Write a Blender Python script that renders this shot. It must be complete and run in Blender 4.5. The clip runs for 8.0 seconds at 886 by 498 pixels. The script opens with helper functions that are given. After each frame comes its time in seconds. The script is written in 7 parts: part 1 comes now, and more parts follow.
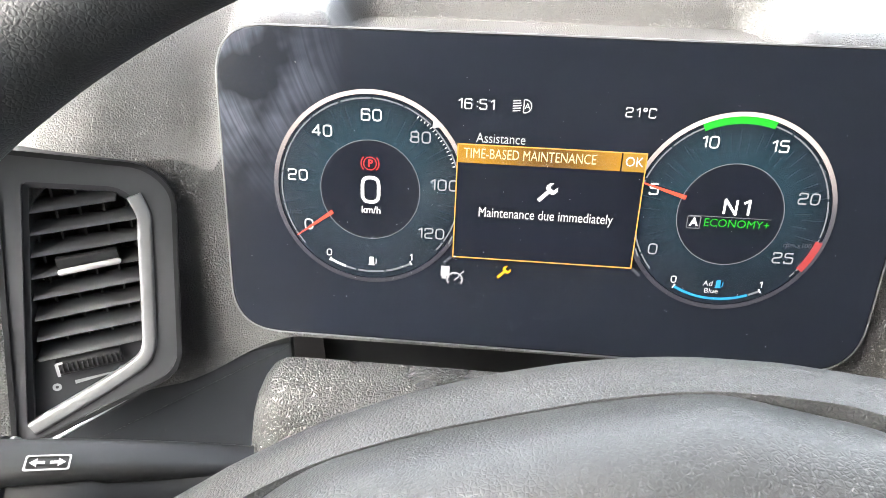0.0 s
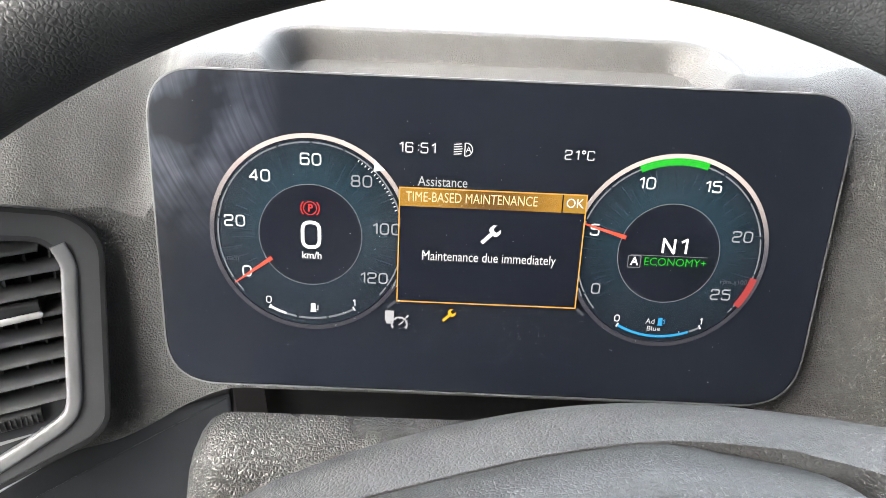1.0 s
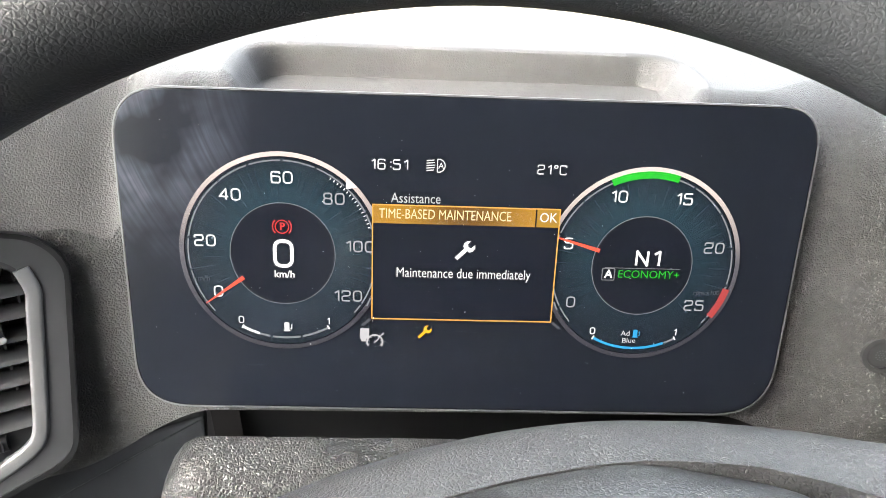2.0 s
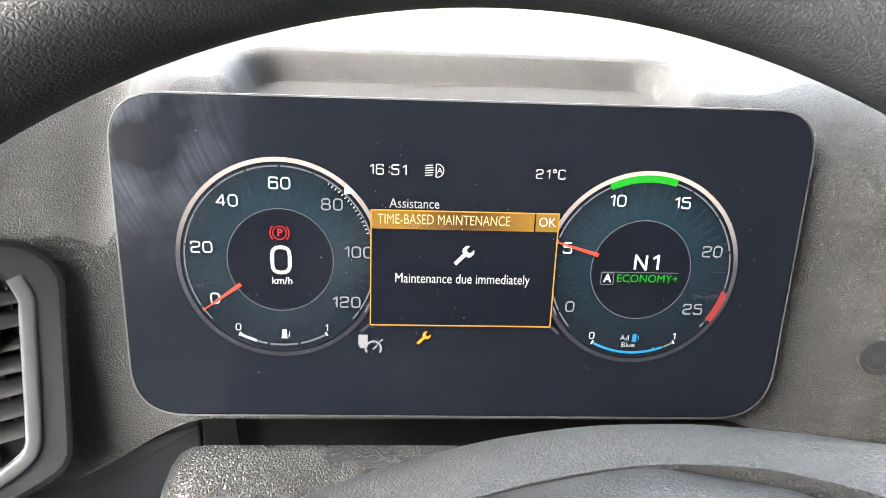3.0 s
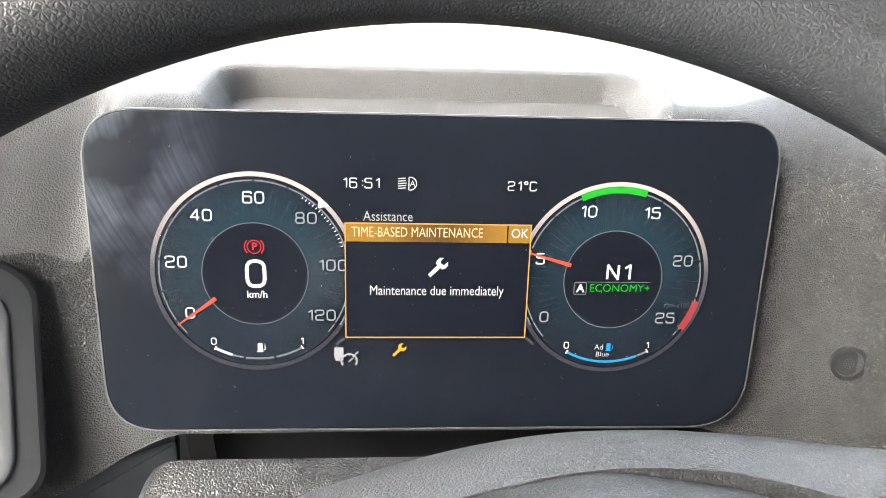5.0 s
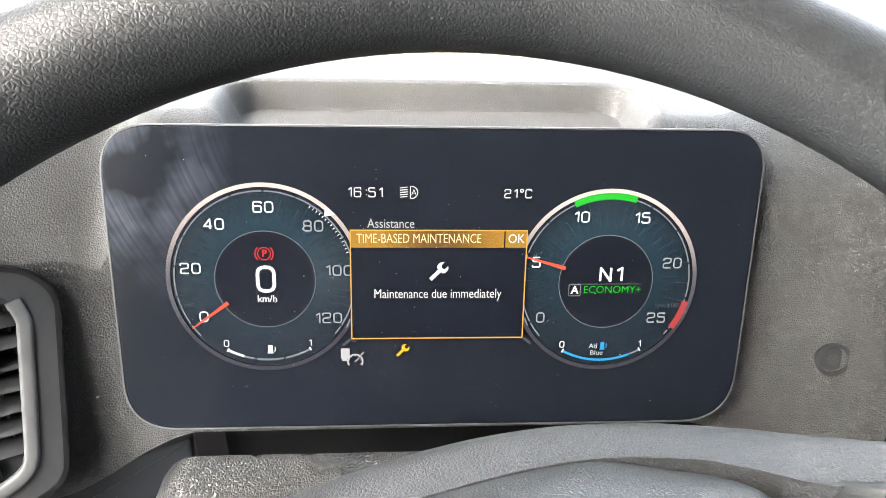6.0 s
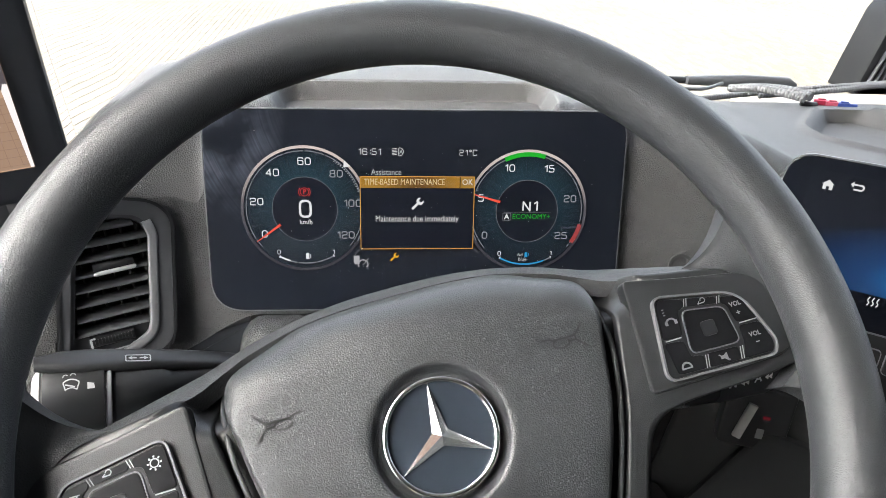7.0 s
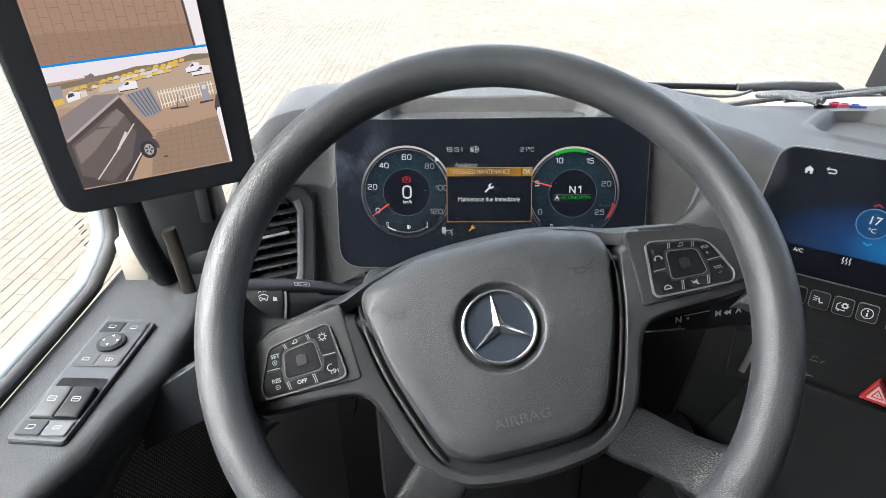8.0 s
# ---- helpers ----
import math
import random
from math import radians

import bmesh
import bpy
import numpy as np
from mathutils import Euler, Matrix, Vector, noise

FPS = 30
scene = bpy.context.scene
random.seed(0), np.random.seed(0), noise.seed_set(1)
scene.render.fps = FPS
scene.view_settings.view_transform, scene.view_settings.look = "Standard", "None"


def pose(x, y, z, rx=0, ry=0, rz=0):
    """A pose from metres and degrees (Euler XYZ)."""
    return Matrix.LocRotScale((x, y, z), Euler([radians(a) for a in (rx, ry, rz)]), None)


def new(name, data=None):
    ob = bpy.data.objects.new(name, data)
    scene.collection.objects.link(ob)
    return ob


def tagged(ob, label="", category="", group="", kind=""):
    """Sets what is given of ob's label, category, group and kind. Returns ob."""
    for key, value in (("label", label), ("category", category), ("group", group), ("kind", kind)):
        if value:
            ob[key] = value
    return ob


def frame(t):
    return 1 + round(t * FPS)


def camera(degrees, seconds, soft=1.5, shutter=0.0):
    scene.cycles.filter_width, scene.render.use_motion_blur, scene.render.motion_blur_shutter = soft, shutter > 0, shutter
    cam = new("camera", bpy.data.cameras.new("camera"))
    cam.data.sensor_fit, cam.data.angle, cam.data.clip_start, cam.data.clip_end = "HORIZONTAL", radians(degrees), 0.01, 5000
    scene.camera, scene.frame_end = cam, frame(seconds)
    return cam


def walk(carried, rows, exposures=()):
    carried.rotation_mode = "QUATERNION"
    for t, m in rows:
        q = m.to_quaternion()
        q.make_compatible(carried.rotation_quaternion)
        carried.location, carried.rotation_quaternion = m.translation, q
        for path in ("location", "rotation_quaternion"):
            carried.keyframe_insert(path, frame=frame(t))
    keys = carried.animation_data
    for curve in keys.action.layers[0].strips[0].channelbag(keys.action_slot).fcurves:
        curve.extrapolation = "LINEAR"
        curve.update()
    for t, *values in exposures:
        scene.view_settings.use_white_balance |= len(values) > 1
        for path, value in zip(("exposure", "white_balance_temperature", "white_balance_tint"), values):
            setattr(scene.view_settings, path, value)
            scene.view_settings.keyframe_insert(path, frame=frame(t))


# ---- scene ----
from mathutils.bvhtree import BVHTree

cam = camera(68.7, 8.0, soft=0.8)
# seconds; metres; degrees as pose() takes them
ROWS = [
    (0.0, -0.0299, -0.2856, 2.5320, 53.265, -0.766, 5.229),
    (0.5, -0.0264, -0.2768, 2.5352, 54.575, -2.000, 2.920),
    (1.0, -0.0286, -0.2780, 2.5342, 56.217, -2.476, 0.720),
    (1.5, -0.0291, -0.2764, 2.5329, 57.026, -2.567, -0.474),
    (2.0, -0.0265, -0.2740, 2.5373, 56.927, -2.670, -1.414),
    (2.2, -0.0273, -0.2741, 2.5366, 57.133, -2.713, -1.679),
    (3.3, -0.0312, -0.2731, 2.5352, 57.853, -2.846, -2.431),
    (3.5, -0.0299, -0.2740, 2.5361, 58.038, -2.524, -2.287),
    (4.0, -0.0220, -0.2727, 2.5340, 58.218, -2.559, -2.628),
    (4.5, -0.0226, -0.2740, 2.5342, 58.571, -2.536, -2.907),
    (4.7, -0.0226, -0.2750, 2.5347, 58.848, -2.866, -3.344),
    (5.8, -0.0237, -0.2874, 2.5442, 59.172, -2.328, -3.362),
    (6.0, -0.0230, -0.2902, 2.5475, 58.958, -2.184, -3.514),
    (6.5, -0.0243, -0.3301, 2.5573, 59.126, -2.258, -4.050),
    (6.8, -0.0218, -0.4208, 2.5820, 59.619, -2.424, -4.585),
    (7.0, -0.0278, -0.4778, 2.6009, 59.192, -2.400, -4.610),
    (7.2, -0.0385, -0.5471, 2.6172, 59.957, -2.172, -4.225),
    (7.5, -0.0344, -0.6297, 2.6499, 59.801, -0.727, -1.800),
    (8.0, -0.0251, -0.6568, 2.6598, 59.991, 1.019, 1.827),
]
walk(cam, [(t, pose(x, y, z, rx, ry, rz)) for t, x, y, z, rx, ry, rz in ROWS],
     exposures=[(0.0, 4.35, 6850, 11), (0.3, 4.2, 6850, 11), (1.0, 3.93, 6850, 11), (6.2, 3.95, 6850, 11), (6.6, 3.78, 6850, 11), (7.0, 3.12, 6600, 11), (7.5, 2.97, 6400, 10), (8.0, 2.92, 6300, 10)])

# ---- world, sun ----
SUN_EL, SUN_ROT = 48.0, -108.0
world = bpy.data.worlds.new("overcast_sky")
scene.world = world
world.use_nodes = True
wn = world.node_tree.nodes
sky = wn.new("ShaderNodeTexSky")
sky.sky_type, sky.sun_disc = "NISHITA", False
sky.sun_elevation, sky.sun_rotation = radians(SUN_EL), radians(SUN_ROT)
sky.air_density, sky.dust_density = 1.0, 4.0
hsv = wn.new("ShaderNodeHueSaturation")
hsv.inputs["Saturation"].default_value = 0.45
world.node_tree.links.new(sky.outputs[0], hsv.inputs["Color"])
world.node_tree.links.new(hsv.outputs[0], wn["Background"].inputs[0])
wn["Background"].inputs[1].default_value = 0.135
lamp = bpy.data.lights.new("sun", "SUN")
lamp.energy, lamp.angle, lamp.color = 0.5, radians(70), (1.0, 0.97, 0.93)
sun = new("sun", lamp)
sun.matrix_world = Matrix.Rotation(radians(-SUN_ROT), 4, "Z") @ pose(0, 0, 6, -(90 - SUN_EL), 0, 0)


# ---- materials ----
def mat(name):
    m = bpy.data.materials.new(name)
    m.use_nodes = True
    return m, m.node_tree.nodes, m.node_tree.links, m.node_tree.nodes["Principled BSDF"]


def grained(name, dark, light, rough=0.5, cell=900.0, bump=0.35, dist=0.0004, spec=0.5, stretch=1.0, sheen=0.0):
    """Moulded plastic with a pebbled leather grain, faint scuffs and dust."""
    m, n, l, b = mat(name)
    tc = n.new("ShaderNodeTexCoord")
    v = n.new("ShaderNodeTexVoronoi")
    v.feature, v.inputs["Scale"].default_value = "DISTANCE_TO_EDGE", cell
    warp = n.new("ShaderNodeTexNoise")
    warp.inputs["Scale"].default_value, warp.inputs["Detail"].default_value = cell * 0.5, 2
    mixv = n.new("ShaderNodeMixRGB")
    mixv.inputs[0].default_value = 0.9 / cell
    mp = n.new("ShaderNodeMapping")
    mp.inputs["Scale"].default_value = (1, stretch, 1)
    l.new(tc.outputs["Object"], mp.inputs[0])
    l.new(mp.outputs[0], mixv.inputs[1])
    l.new(warp.outputs["Color"], mixv.inputs[2])
    l.new(tc.outputs["Object"], warp.inputs["Vector"])
    l.new(mixv.outputs[0], v.inputs["Vector"])
    bp = n.new("ShaderNodeBump")
    bp.inputs["Strength"].default_value, bp.inputs["Distance"].default_value = bump, dist
    plateau = n.new("ShaderNodeMapRange")
    plateau.interpolation_type = "SMOOTHSTEP"
    plateau.inputs["From Max"].default_value = 0.30
    l.new(v.outputs["Distance"], plateau.inputs["Value"])
    l.new(plateau.outputs[0], bp.inputs["Height"])
    l.new(bp.outputs[0], b.inputs["Normal"])
    s = n.new("ShaderNodeTexNoise")
    s.inputs["Scale"].default_value, s.inputs["Detail"].default_value = 14, 6
    l.new(tc.outputs["Object"], s.inputs["Vector"])
    ramp = n.new("ShaderNodeValToRGB")
    ramp.color_ramp.elements[0].position, ramp.color_ramp.elements[1].position = 0.3, 0.75
    ramp.color_ramp.elements[0].color, ramp.color_ramp.elements[1].color = (*dark, 1), (*light, 1)
    l.new(s.outputs[0], ramp.inputs[0])
    l.new(ramp.outputs[0], b.inputs["Base Color"])
    rr = n.new("ShaderNodeMapRange")
    rr.inputs["To Min"].default_value, rr.inputs["To Max"].default_value = rough - 0.07, rough + 0.09
    l.new(s.outputs[0], rr.inputs["Value"])
    l.new(rr.outputs[0], b.inputs["Roughness"])
    b.inputs["Specular IOR Level"].default_value = spec
    b.inputs["Sheen Weight"].default_value, b.inputs["Sheen Roughness"].default_value = sheen, 0.45
    return m


def plain(name, col, rough=0.5, metal=0.0, var=0.12, scale=60.0, bump=0.05, coat=0.0, spec=0.5):
    """Smooth moulded or painted surface with slight cloudiness and micro relief."""
    m, n, l, b = mat(name)
    tc = n.new("ShaderNodeTexCoord")
    s = n.new("ShaderNodeTexNoise")
    s.inputs["Scale"].default_value, s.inputs["Detail"].default_value = scale, 5
    l.new(tc.outputs["Object"], s.inputs["Vector"])
    ramp = n.new("ShaderNodeValToRGB")
    ramp.color_ramp.elements[0].color = (*[c * (1 - var) for c in col], 1)
    ramp.color_ramp.elements[1].color = (*[min(1, c * (1 + var)) for c in col], 1)
    l.new(s.outputs[0], ramp.inputs[0])
    l.new(ramp.outputs[0], b.inputs["Base Color"])
    f = n.new("ShaderNodeTexNoise")
    f.inputs["Scale"].default_value = scale * 30
    l.new(tc.outputs["Object"], f.inputs["Vector"])
    bp = n.new("ShaderNodeBump")
    bp.inputs["Strength"].default_value, bp.inputs["Distance"].default_value = bump, 0.0003
    l.new(f.outputs[0], bp.inputs["Height"])
    l.new(bp.outputs[0], b.inputs["Normal"])
    b.inputs["Roughness"].default_value, b.inputs["Metallic"].default_value = rough, metal
    b.inputs["Coat Weight"].default_value = coat
    b.inputs["Specular IOR Level"].default_value = spec
    return m


def lit(name, col, strength=1.0):
    """A lit area of a screen."""
    m, n, l, b = mat(name)
    b.inputs["Base Color"].default_value = (0.004, 0.005, 0.008, 1)
    b.inputs["Specular IOR Level"].default_value = 0.16
    b.inputs["Emission Color"].default_value = (*col, 1)
    b.inputs["Emission Strength"].default_value = strength
    b.inputs["Roughness"].default_value = 0.22
    return m


# dash plastic in the darker tone that gives the facia its shade
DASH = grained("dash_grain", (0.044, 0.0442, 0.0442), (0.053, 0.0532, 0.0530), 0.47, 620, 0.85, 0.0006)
SHROUD = grained("shroud_grain", (0.0095, 0.0099, 0.0103), (0.0125, 0.0130, 0.0135), 0.27, 620, 0.75, 0.0005, spec=0.6)
# roof and rear are unseen; tones set by how much light they bounce
CEILING = plain("roof_bounce_grey", (0.24, 0.238, 0.232), 0.8)
REAR = plain("rear_bounce_grey", (0.095, 0.094, 0.092), 0.85)
# same dash plastic, made paler for the sky light on its top
DASH_LIT = grained("dash_lit_grain", (0.078, 0.0780, 0.0777), (0.091, 0.0909, 0.0904), 0.49, 660, 0.55, 0.0005)
DARK = plain("dark_plastic", (0.018, 0.0192, 0.0212), 0.45, spec=0.35)
BLACK = plain("black_plastic", (0.0085, 0.009, 0.01), 0.42, spec=0.28)
GREY = plain("grey_plastic", (0.06, 0.063, 0.068), 0.45)
RIM = grained("rim_grain", (0.0205, 0.0223, 0.0243), (0.0247, 0.0268, 0.0291), 0.44, 760, 0.24, 0.0004, spec=0.5)
HUB = grained("airbag_grain", (0.0182, 0.0199, 0.0218), (0.0218, 0.0238, 0.0260), 0.39, 760, 0.28, 0.0005, spec=0.52)
SILVER = plain("satin_silver", (0.42, 0.43, 0.45), 0.35, 0.9)
TRIM = plain("trim_satin", (0.13, 0.135, 0.14), 0.35, 0.4)
CHROME = plain("chrome", (0.85, 0.85, 0.86), 0.09, 1.0, 0.03)
DOOR = grained("door_grain", (0.038, 0.0405, 0.0430), (0.046, 0.0490, 0.0520), 0.55, 700, 0.55, 0.0005, spec=0.25)
BEIGE = plain("beige_plastic", (0.5, 0.46, 0.38), 0.55)
# for the unseen cab sides, tone set by the bounce wanted
LINER = plain("side_bounce_grey", (0.12, 0.119, 0.117), 0.7)
# near-black that paints in deep shade under the dash and in the rocker well
SHADE = plain("shade_black", (0.005, 0.005, 0.0055), 0.7, spec=0.12)
RUBBER = plain("seal_rubber", (0.012, 0.012, 0.013), 0.6)
WHITE_PAINT = plain("white_paint", (0.75, 0.75, 0.74), 0.35, coat=0.3)
RED = plain("hazard_red", (0.55, 0.02, 0.02), 0.3)
PRINT = plain("white_print", (0.75, 0.76, 0.77), 0.5, var=0.03)
PRINT_GREY = plain("grey_print", (0.2, 0.205, 0.21), 0.5, var=0.03)


# ---- mesh helpers ----
def thing(name, label, category, m=None, group="", kind=""):
    ob = new(name)
    ob.empty_display_size = 0.02
    if m is not None:
        ob.matrix_world = m
    return tagged(ob, label, category, group, kind)


def to_mesh(name, bm, material, smooth=40):
    bmesh.ops.recalc_face_normals(bm, faces=bm.faces)
    me = bpy.data.meshes.new(name)
    for f in bm.faces:
        f.smooth = True
    for e in bm.edges:
        if len(e.link_faces) == 2 and e.calc_face_angle(0) > radians(smooth):
            e.smooth = False
    bm.to_mesh(me)
    bm.free()
    me.materials.append(material)
    return me


def part(name, bm, material, parent, label="", m=None, smooth=40):
    ob = new(name, to_mesh(name, bm, material, smooth))
    ob.parent = parent
    if m is not None:
        ob.matrix_basis = m
    return tagged(ob, label)


def solo(name, bm, material, label, category, m=None, group="", kind="", smooth=40):
    ob = new(name, to_mesh(name, bm, material, smooth))
    if m is not None:
        ob.matrix_world = m
    return tagged(ob, label, category, group, kind)


def rounded(points, radius, steps=5):
    """A closed outline with its corners rounded; radius may be one number or one a corner."""
    out, n = [], len(points)
    for i in range(n):
        p0, p1, p2 = (Vector(points[j % n]) for j in (i - 1, i, i + 1))
        r = radius[i] if isinstance(radius, (list, tuple)) else radius
        a, b = (p0 - p1), (p2 - p1)
        k = min(r, a.length * 0.48, b.length * 0.48)
        if k < 1e-6:
            out.append(tuple(p1))
            continue
        s, e = p1 + a.normalized() * k, p1 + b.normalized() * k
        for j in range(steps + 1):
            u = j / steps
            q = s * (1 - u) ** 2 + p1 * 2 * u * (1 - u) + e * u * u
            out.append(tuple(q))
    return out


def rect(x0, y0, x1, y1, r=0.0, steps=5):
    pts = [(x0, y0), (x1, y0), (x1, y1), (x0, y1)]
    return rounded(pts, r, steps) if r else pts


def shrunk(outline, d):
    """The outline moved inwards by d (outline anticlockwise)."""
    out, n = [], len(outline)
    for i in range(n):
        p0, p1, p2 = (Vector(outline[j % n]) for j in (i - 1, i, i + 1))
        a, b = (p1 - p0), (p2 - p1)
        if a.length < 1e-9 or b.length < 1e-9:
            a = b = p2 - p0
        na, nb = Vector((-a.y, a.x)).normalized(), Vector((-b.y, b.x)).normalized()
        q = (na + nb)
        q = q / max(0.35, q.length_squared / 2) if q.length > 1e-6 else na
        out.append(tuple(p1 + q * d))
    return out


def prism(outline, z0, z1, bevel=0.0, bm=None, crown=None):
    """An outline drawn out from z0 to z1, its upper edge rounded by bevel; crown(x, y) raises the top."""
    bm = bm or bmesh.new()
    rings = [(outline, z0)]
    if bevel:
        rings += [(outline, z1 - bevel), (shrunk(outline, bevel * 0.3), z1 - bevel * 0.3), (shrunk(outline, bevel), z1), (shrunk(outline, bevel * 1.7), z1)]
    else:
        rings += [(outline, z1)]
    vs = [[bm.verts.new((x, y, z)) for x, y in ring] for ring, z in rings]
    n = len(outline)
    for a, b in zip(vs, vs[1:]):
        for i in range(n):
            bm.faces.new((a[i], a[(i + 1) % n], b[(i + 1) % n], b[i]))
    bm.faces.new(vs[-1])
    bm.faces.new(list(reversed(vs[0])))
    return bm


def frame_ring(outer, inner, z0, z1, bm=None):
    """A frame between two outlines of the same count."""
    bm = bm or bmesh.new()
    vs = [[bm.verts.new((x, y, z)) for x, y in o] for o, z in ((outer, z0), (outer, z1), (inner, z1), (inner, z0))]
    n = len(outer)
    for a, b in zip(vs, vs[1:] + vs[:1]):
        for i in range(n):
            bm.faces.new((a[i], a[(i + 1) % n], b[(i + 1) % n], b[i]))
    return bm


def flat(outline, z=0.0, bm=None):
    bm = bm or bmesh.new()
    bm.faces.new([bm.verts.new((x, y, z)) for x, y in outline])
    return bm


def arc_band(cx, cy, r0, r1, a0, a1, z=0.0, bm=None, steps=None):
    """A flat band of a ring, angles in degrees anticlockwise from +x."""
    bm = bm or bmesh.new()
    steps = steps or max(2, int(abs(a1 - a0) / 4))
    prev = None
    for i in range(steps + 1):
        a = radians(a0 + (a1 - a0) * i / steps)
        cur = [bm.verts.new((cx + r * math.cos(a), cy + r * math.sin(a), z)) for r in (r0, r1)]
        if prev:
            bm.faces.new((prev[0], prev[1], cur[1], cur[0]))
        prev = cur
    return bm


def bar(x0, y0, x1, y1, w, z=0.0, bm=None, w1=None):
    """A flat straight stroke."""
    bm = bm or bmesh.new()
    d = Vector((x1 - x0, y1 - y0)).normalized()
    n = Vector((-d.y, d.x))
    w1 = w if w1 is None else w1
    pts = [(x0 + n.x * w / 2, y0 + n.y * w / 2), (x0 - n.x * w / 2, y0 - n.y * w / 2),
           (x1 - n.x * w1 / 2, y1 - n.y * w1 / 2), (x1 + n.x * w1 / 2, y1 + n.y * w1 / 2)]
    return flat(pts, z, bm)


def tube(path, radius, bm=None, seg=12, caps=True, squash=1.0):
    """A round bar along a path of 3D points; radius may be one number or one a point."""
    bm = bm or bmesh.new()
    pts = [Vector(p) for p in path]
    rings, up = [], Vector((0, 0, 1))
    for i, p in enumerate(pts):
        d = (pts[min(i + 1, len(pts) - 1)] - pts[max(i - 1, 0)]).normalized()
        if abs(d.dot(up)) > 0.95:
            up = Vector((0, 1, 0))
        a = d.cross(up).normalized()
        b = a.cross(d).normalized()
        up = b
        r = radius[i] if isinstance(radius, (list, tuple)) else radius
        rings.append([bm.verts.new(p + a * r * math.cos(k * 2 * math.pi / seg) + b * r * squash * math.sin(k * 2 * math.pi / seg)) for k in range(seg)])
    for a, b in zip(rings, rings[1:]):
        for k in range(seg):
            bm.faces.new((a[k], a[(k + 1) % seg], b[(k + 1) % seg], b[k]))
    if caps:
        bm.faces.new(rings[0])
        bm.faces.new(list(reversed(rings[-1])))
    return bm


def curve_points(pts, steps=8):
    """A smooth line through points (Catmull-Rom)."""
    p = [Vector(q) for q in pts]
    p = [p[0] * 2 - p[1]] + p + [p[-1] * 2 - p[-2]]
    out = []
    for i in range(1, len(p) - 2):
        for j in range(steps):
            u = j / steps
            a, b, c, d = p[i - 1:i + 3]
            out.append(0.5 * (2 * b + (c - a) * u + (2 * a - 5 * b + 4 * c - d) * u * u + (3 * b - a - 3 * c + d) * u ** 3))
    return out + [p[-2]]


def box(x0, y0, z0, x1, y1, z1, bevel=0.0, bm=None, seg=2):
    own = bmesh.new()
    bmesh.ops.create_cube(own, size=1)
    for v in own.verts:
        v.co = Vector(((x0 + x1) / 2 + v.co.x * (x1 - x0), (y0 + y1) / 2 + v.co.y * (y1 - y0), (z0 + z1) / 2 + v.co.z * (z1 - z0)))
    if bevel:
        bmesh.ops.bevel(own, geom=own.edges[:], offset=bevel, segments=seg, profile=0.5, affect="EDGES")
    if bm is None:
        return own
    tmp = bpy.data.meshes.new("tmp")
    own.to_mesh(tmp)
    own.free()
    bm.from_mesh(tmp)
    bpy.data.meshes.remove(tmp)
    return bm


def grid(fn, nu, nv, bm=None):
    """A surface from fn(u, v), u and v from 0 to 1."""
    bm = bm or bmesh.new()
    vs = [[bm.verts.new(fn(i / nu, j / nv)) for j in range(nv + 1)] for i in range(nu + 1)]
    for i in range(nu):
        for j in range(nv):
            bm.faces.new((vs[i][j], vs[i + 1][j], vs[i + 1][j + 1], vs[i][j + 1]))
    return bm


def lettering(text, size, x, y, z=0.0, align="CENTER", turn=0.0, squeeze=1.0, depth=0.0, bold=0.0, shear=0.0):
    """Words as a mesh in the plane z, centred on (x, y)."""
    cu = bpy.data.curves.new("letters", "FONT")
    cu.body, cu.size, cu.align_x, cu.align_y = text, size, align, "CENTER"
    cu.extrude, cu.offset, cu.shear = depth, bold, shear
    cu.resolution_u = 3
    ob = bpy.data.objects.new("letters", cu)
    scene.collection.objects.link(ob)
    dg = bpy.context.evaluated_depsgraph_get()
    me = bpy.data.meshes.new_from_object(ob.evaluated_get(dg))
    bpy.data.objects.remove(ob)
    bpy.data.curves.remove(cu)
    bm = bmesh.new()
    bm.from_mesh(me)
    bpy.data.meshes.remove(me)
    m = pose(x, y, z, 0, 0, turn) @ Matrix.Diagonal((squeeze, 1, 1, 1))
    bm.transform(m)
    return bm


def smoothstep(a, b, x):
    u = min(1, max(0, (x - a) / (b - a)))
    return u * u * (3 - 2 * u)


def lerp_table(table, x):
    for (x0, *v0), (x1, *v1) in zip(table, table[1:]):
        if x <= x1:
            u = min(1, max(0, (x - x0) / (x1 - x0)))
            u = u * u * (3 - 2 * u)
            return [a + (b - a) * u for a, b in zip(v0, v1)]
    return list(table[-1][1:])


def settled(c, move, s=1.0):
    """Grows a thing by s about the point c and moves it."""
    c = Vector(c)
    return Matrix.Translation(c + Vector(move)) @ Matrix.Scale(s, 4) @ Matrix.Translation(-c)


# frames of the main things: x right, y up the face, z towards the driver
M_DISP = pose(0, 0, 2.35, 73, 0, 0) @ Matrix.Diagonal((1, 1.0104, 1, 1))
M_NAV = pose(0.3435, -0.0742, 2.3655, 74.97, -2.79, -36.85) @ Matrix.Scale(1.013, 4)
M_MIRROR = pose(-0.3202, -0.0865, 2.4134, 90.6, -1.53, 26.12) @ Matrix.Scale(1.055, 4)
M_DOOR = settled((-0.43, 0, 2.23), (-0.0265, 0.021, -0.0165), 1.04)
M_WHEEL = pose(-0.0024, -0.2526, 2.3775, 42.66, 0, -0.54) @ pose(0, 0, 0, 0, 0, 15) @ Matrix.Scale(1.055, 4)
M_FAR = settled((0.43, 0.2, 2.4), (0.008, 0.0105, -0.0118), 1.01)
FLOOR_Z = 1.3
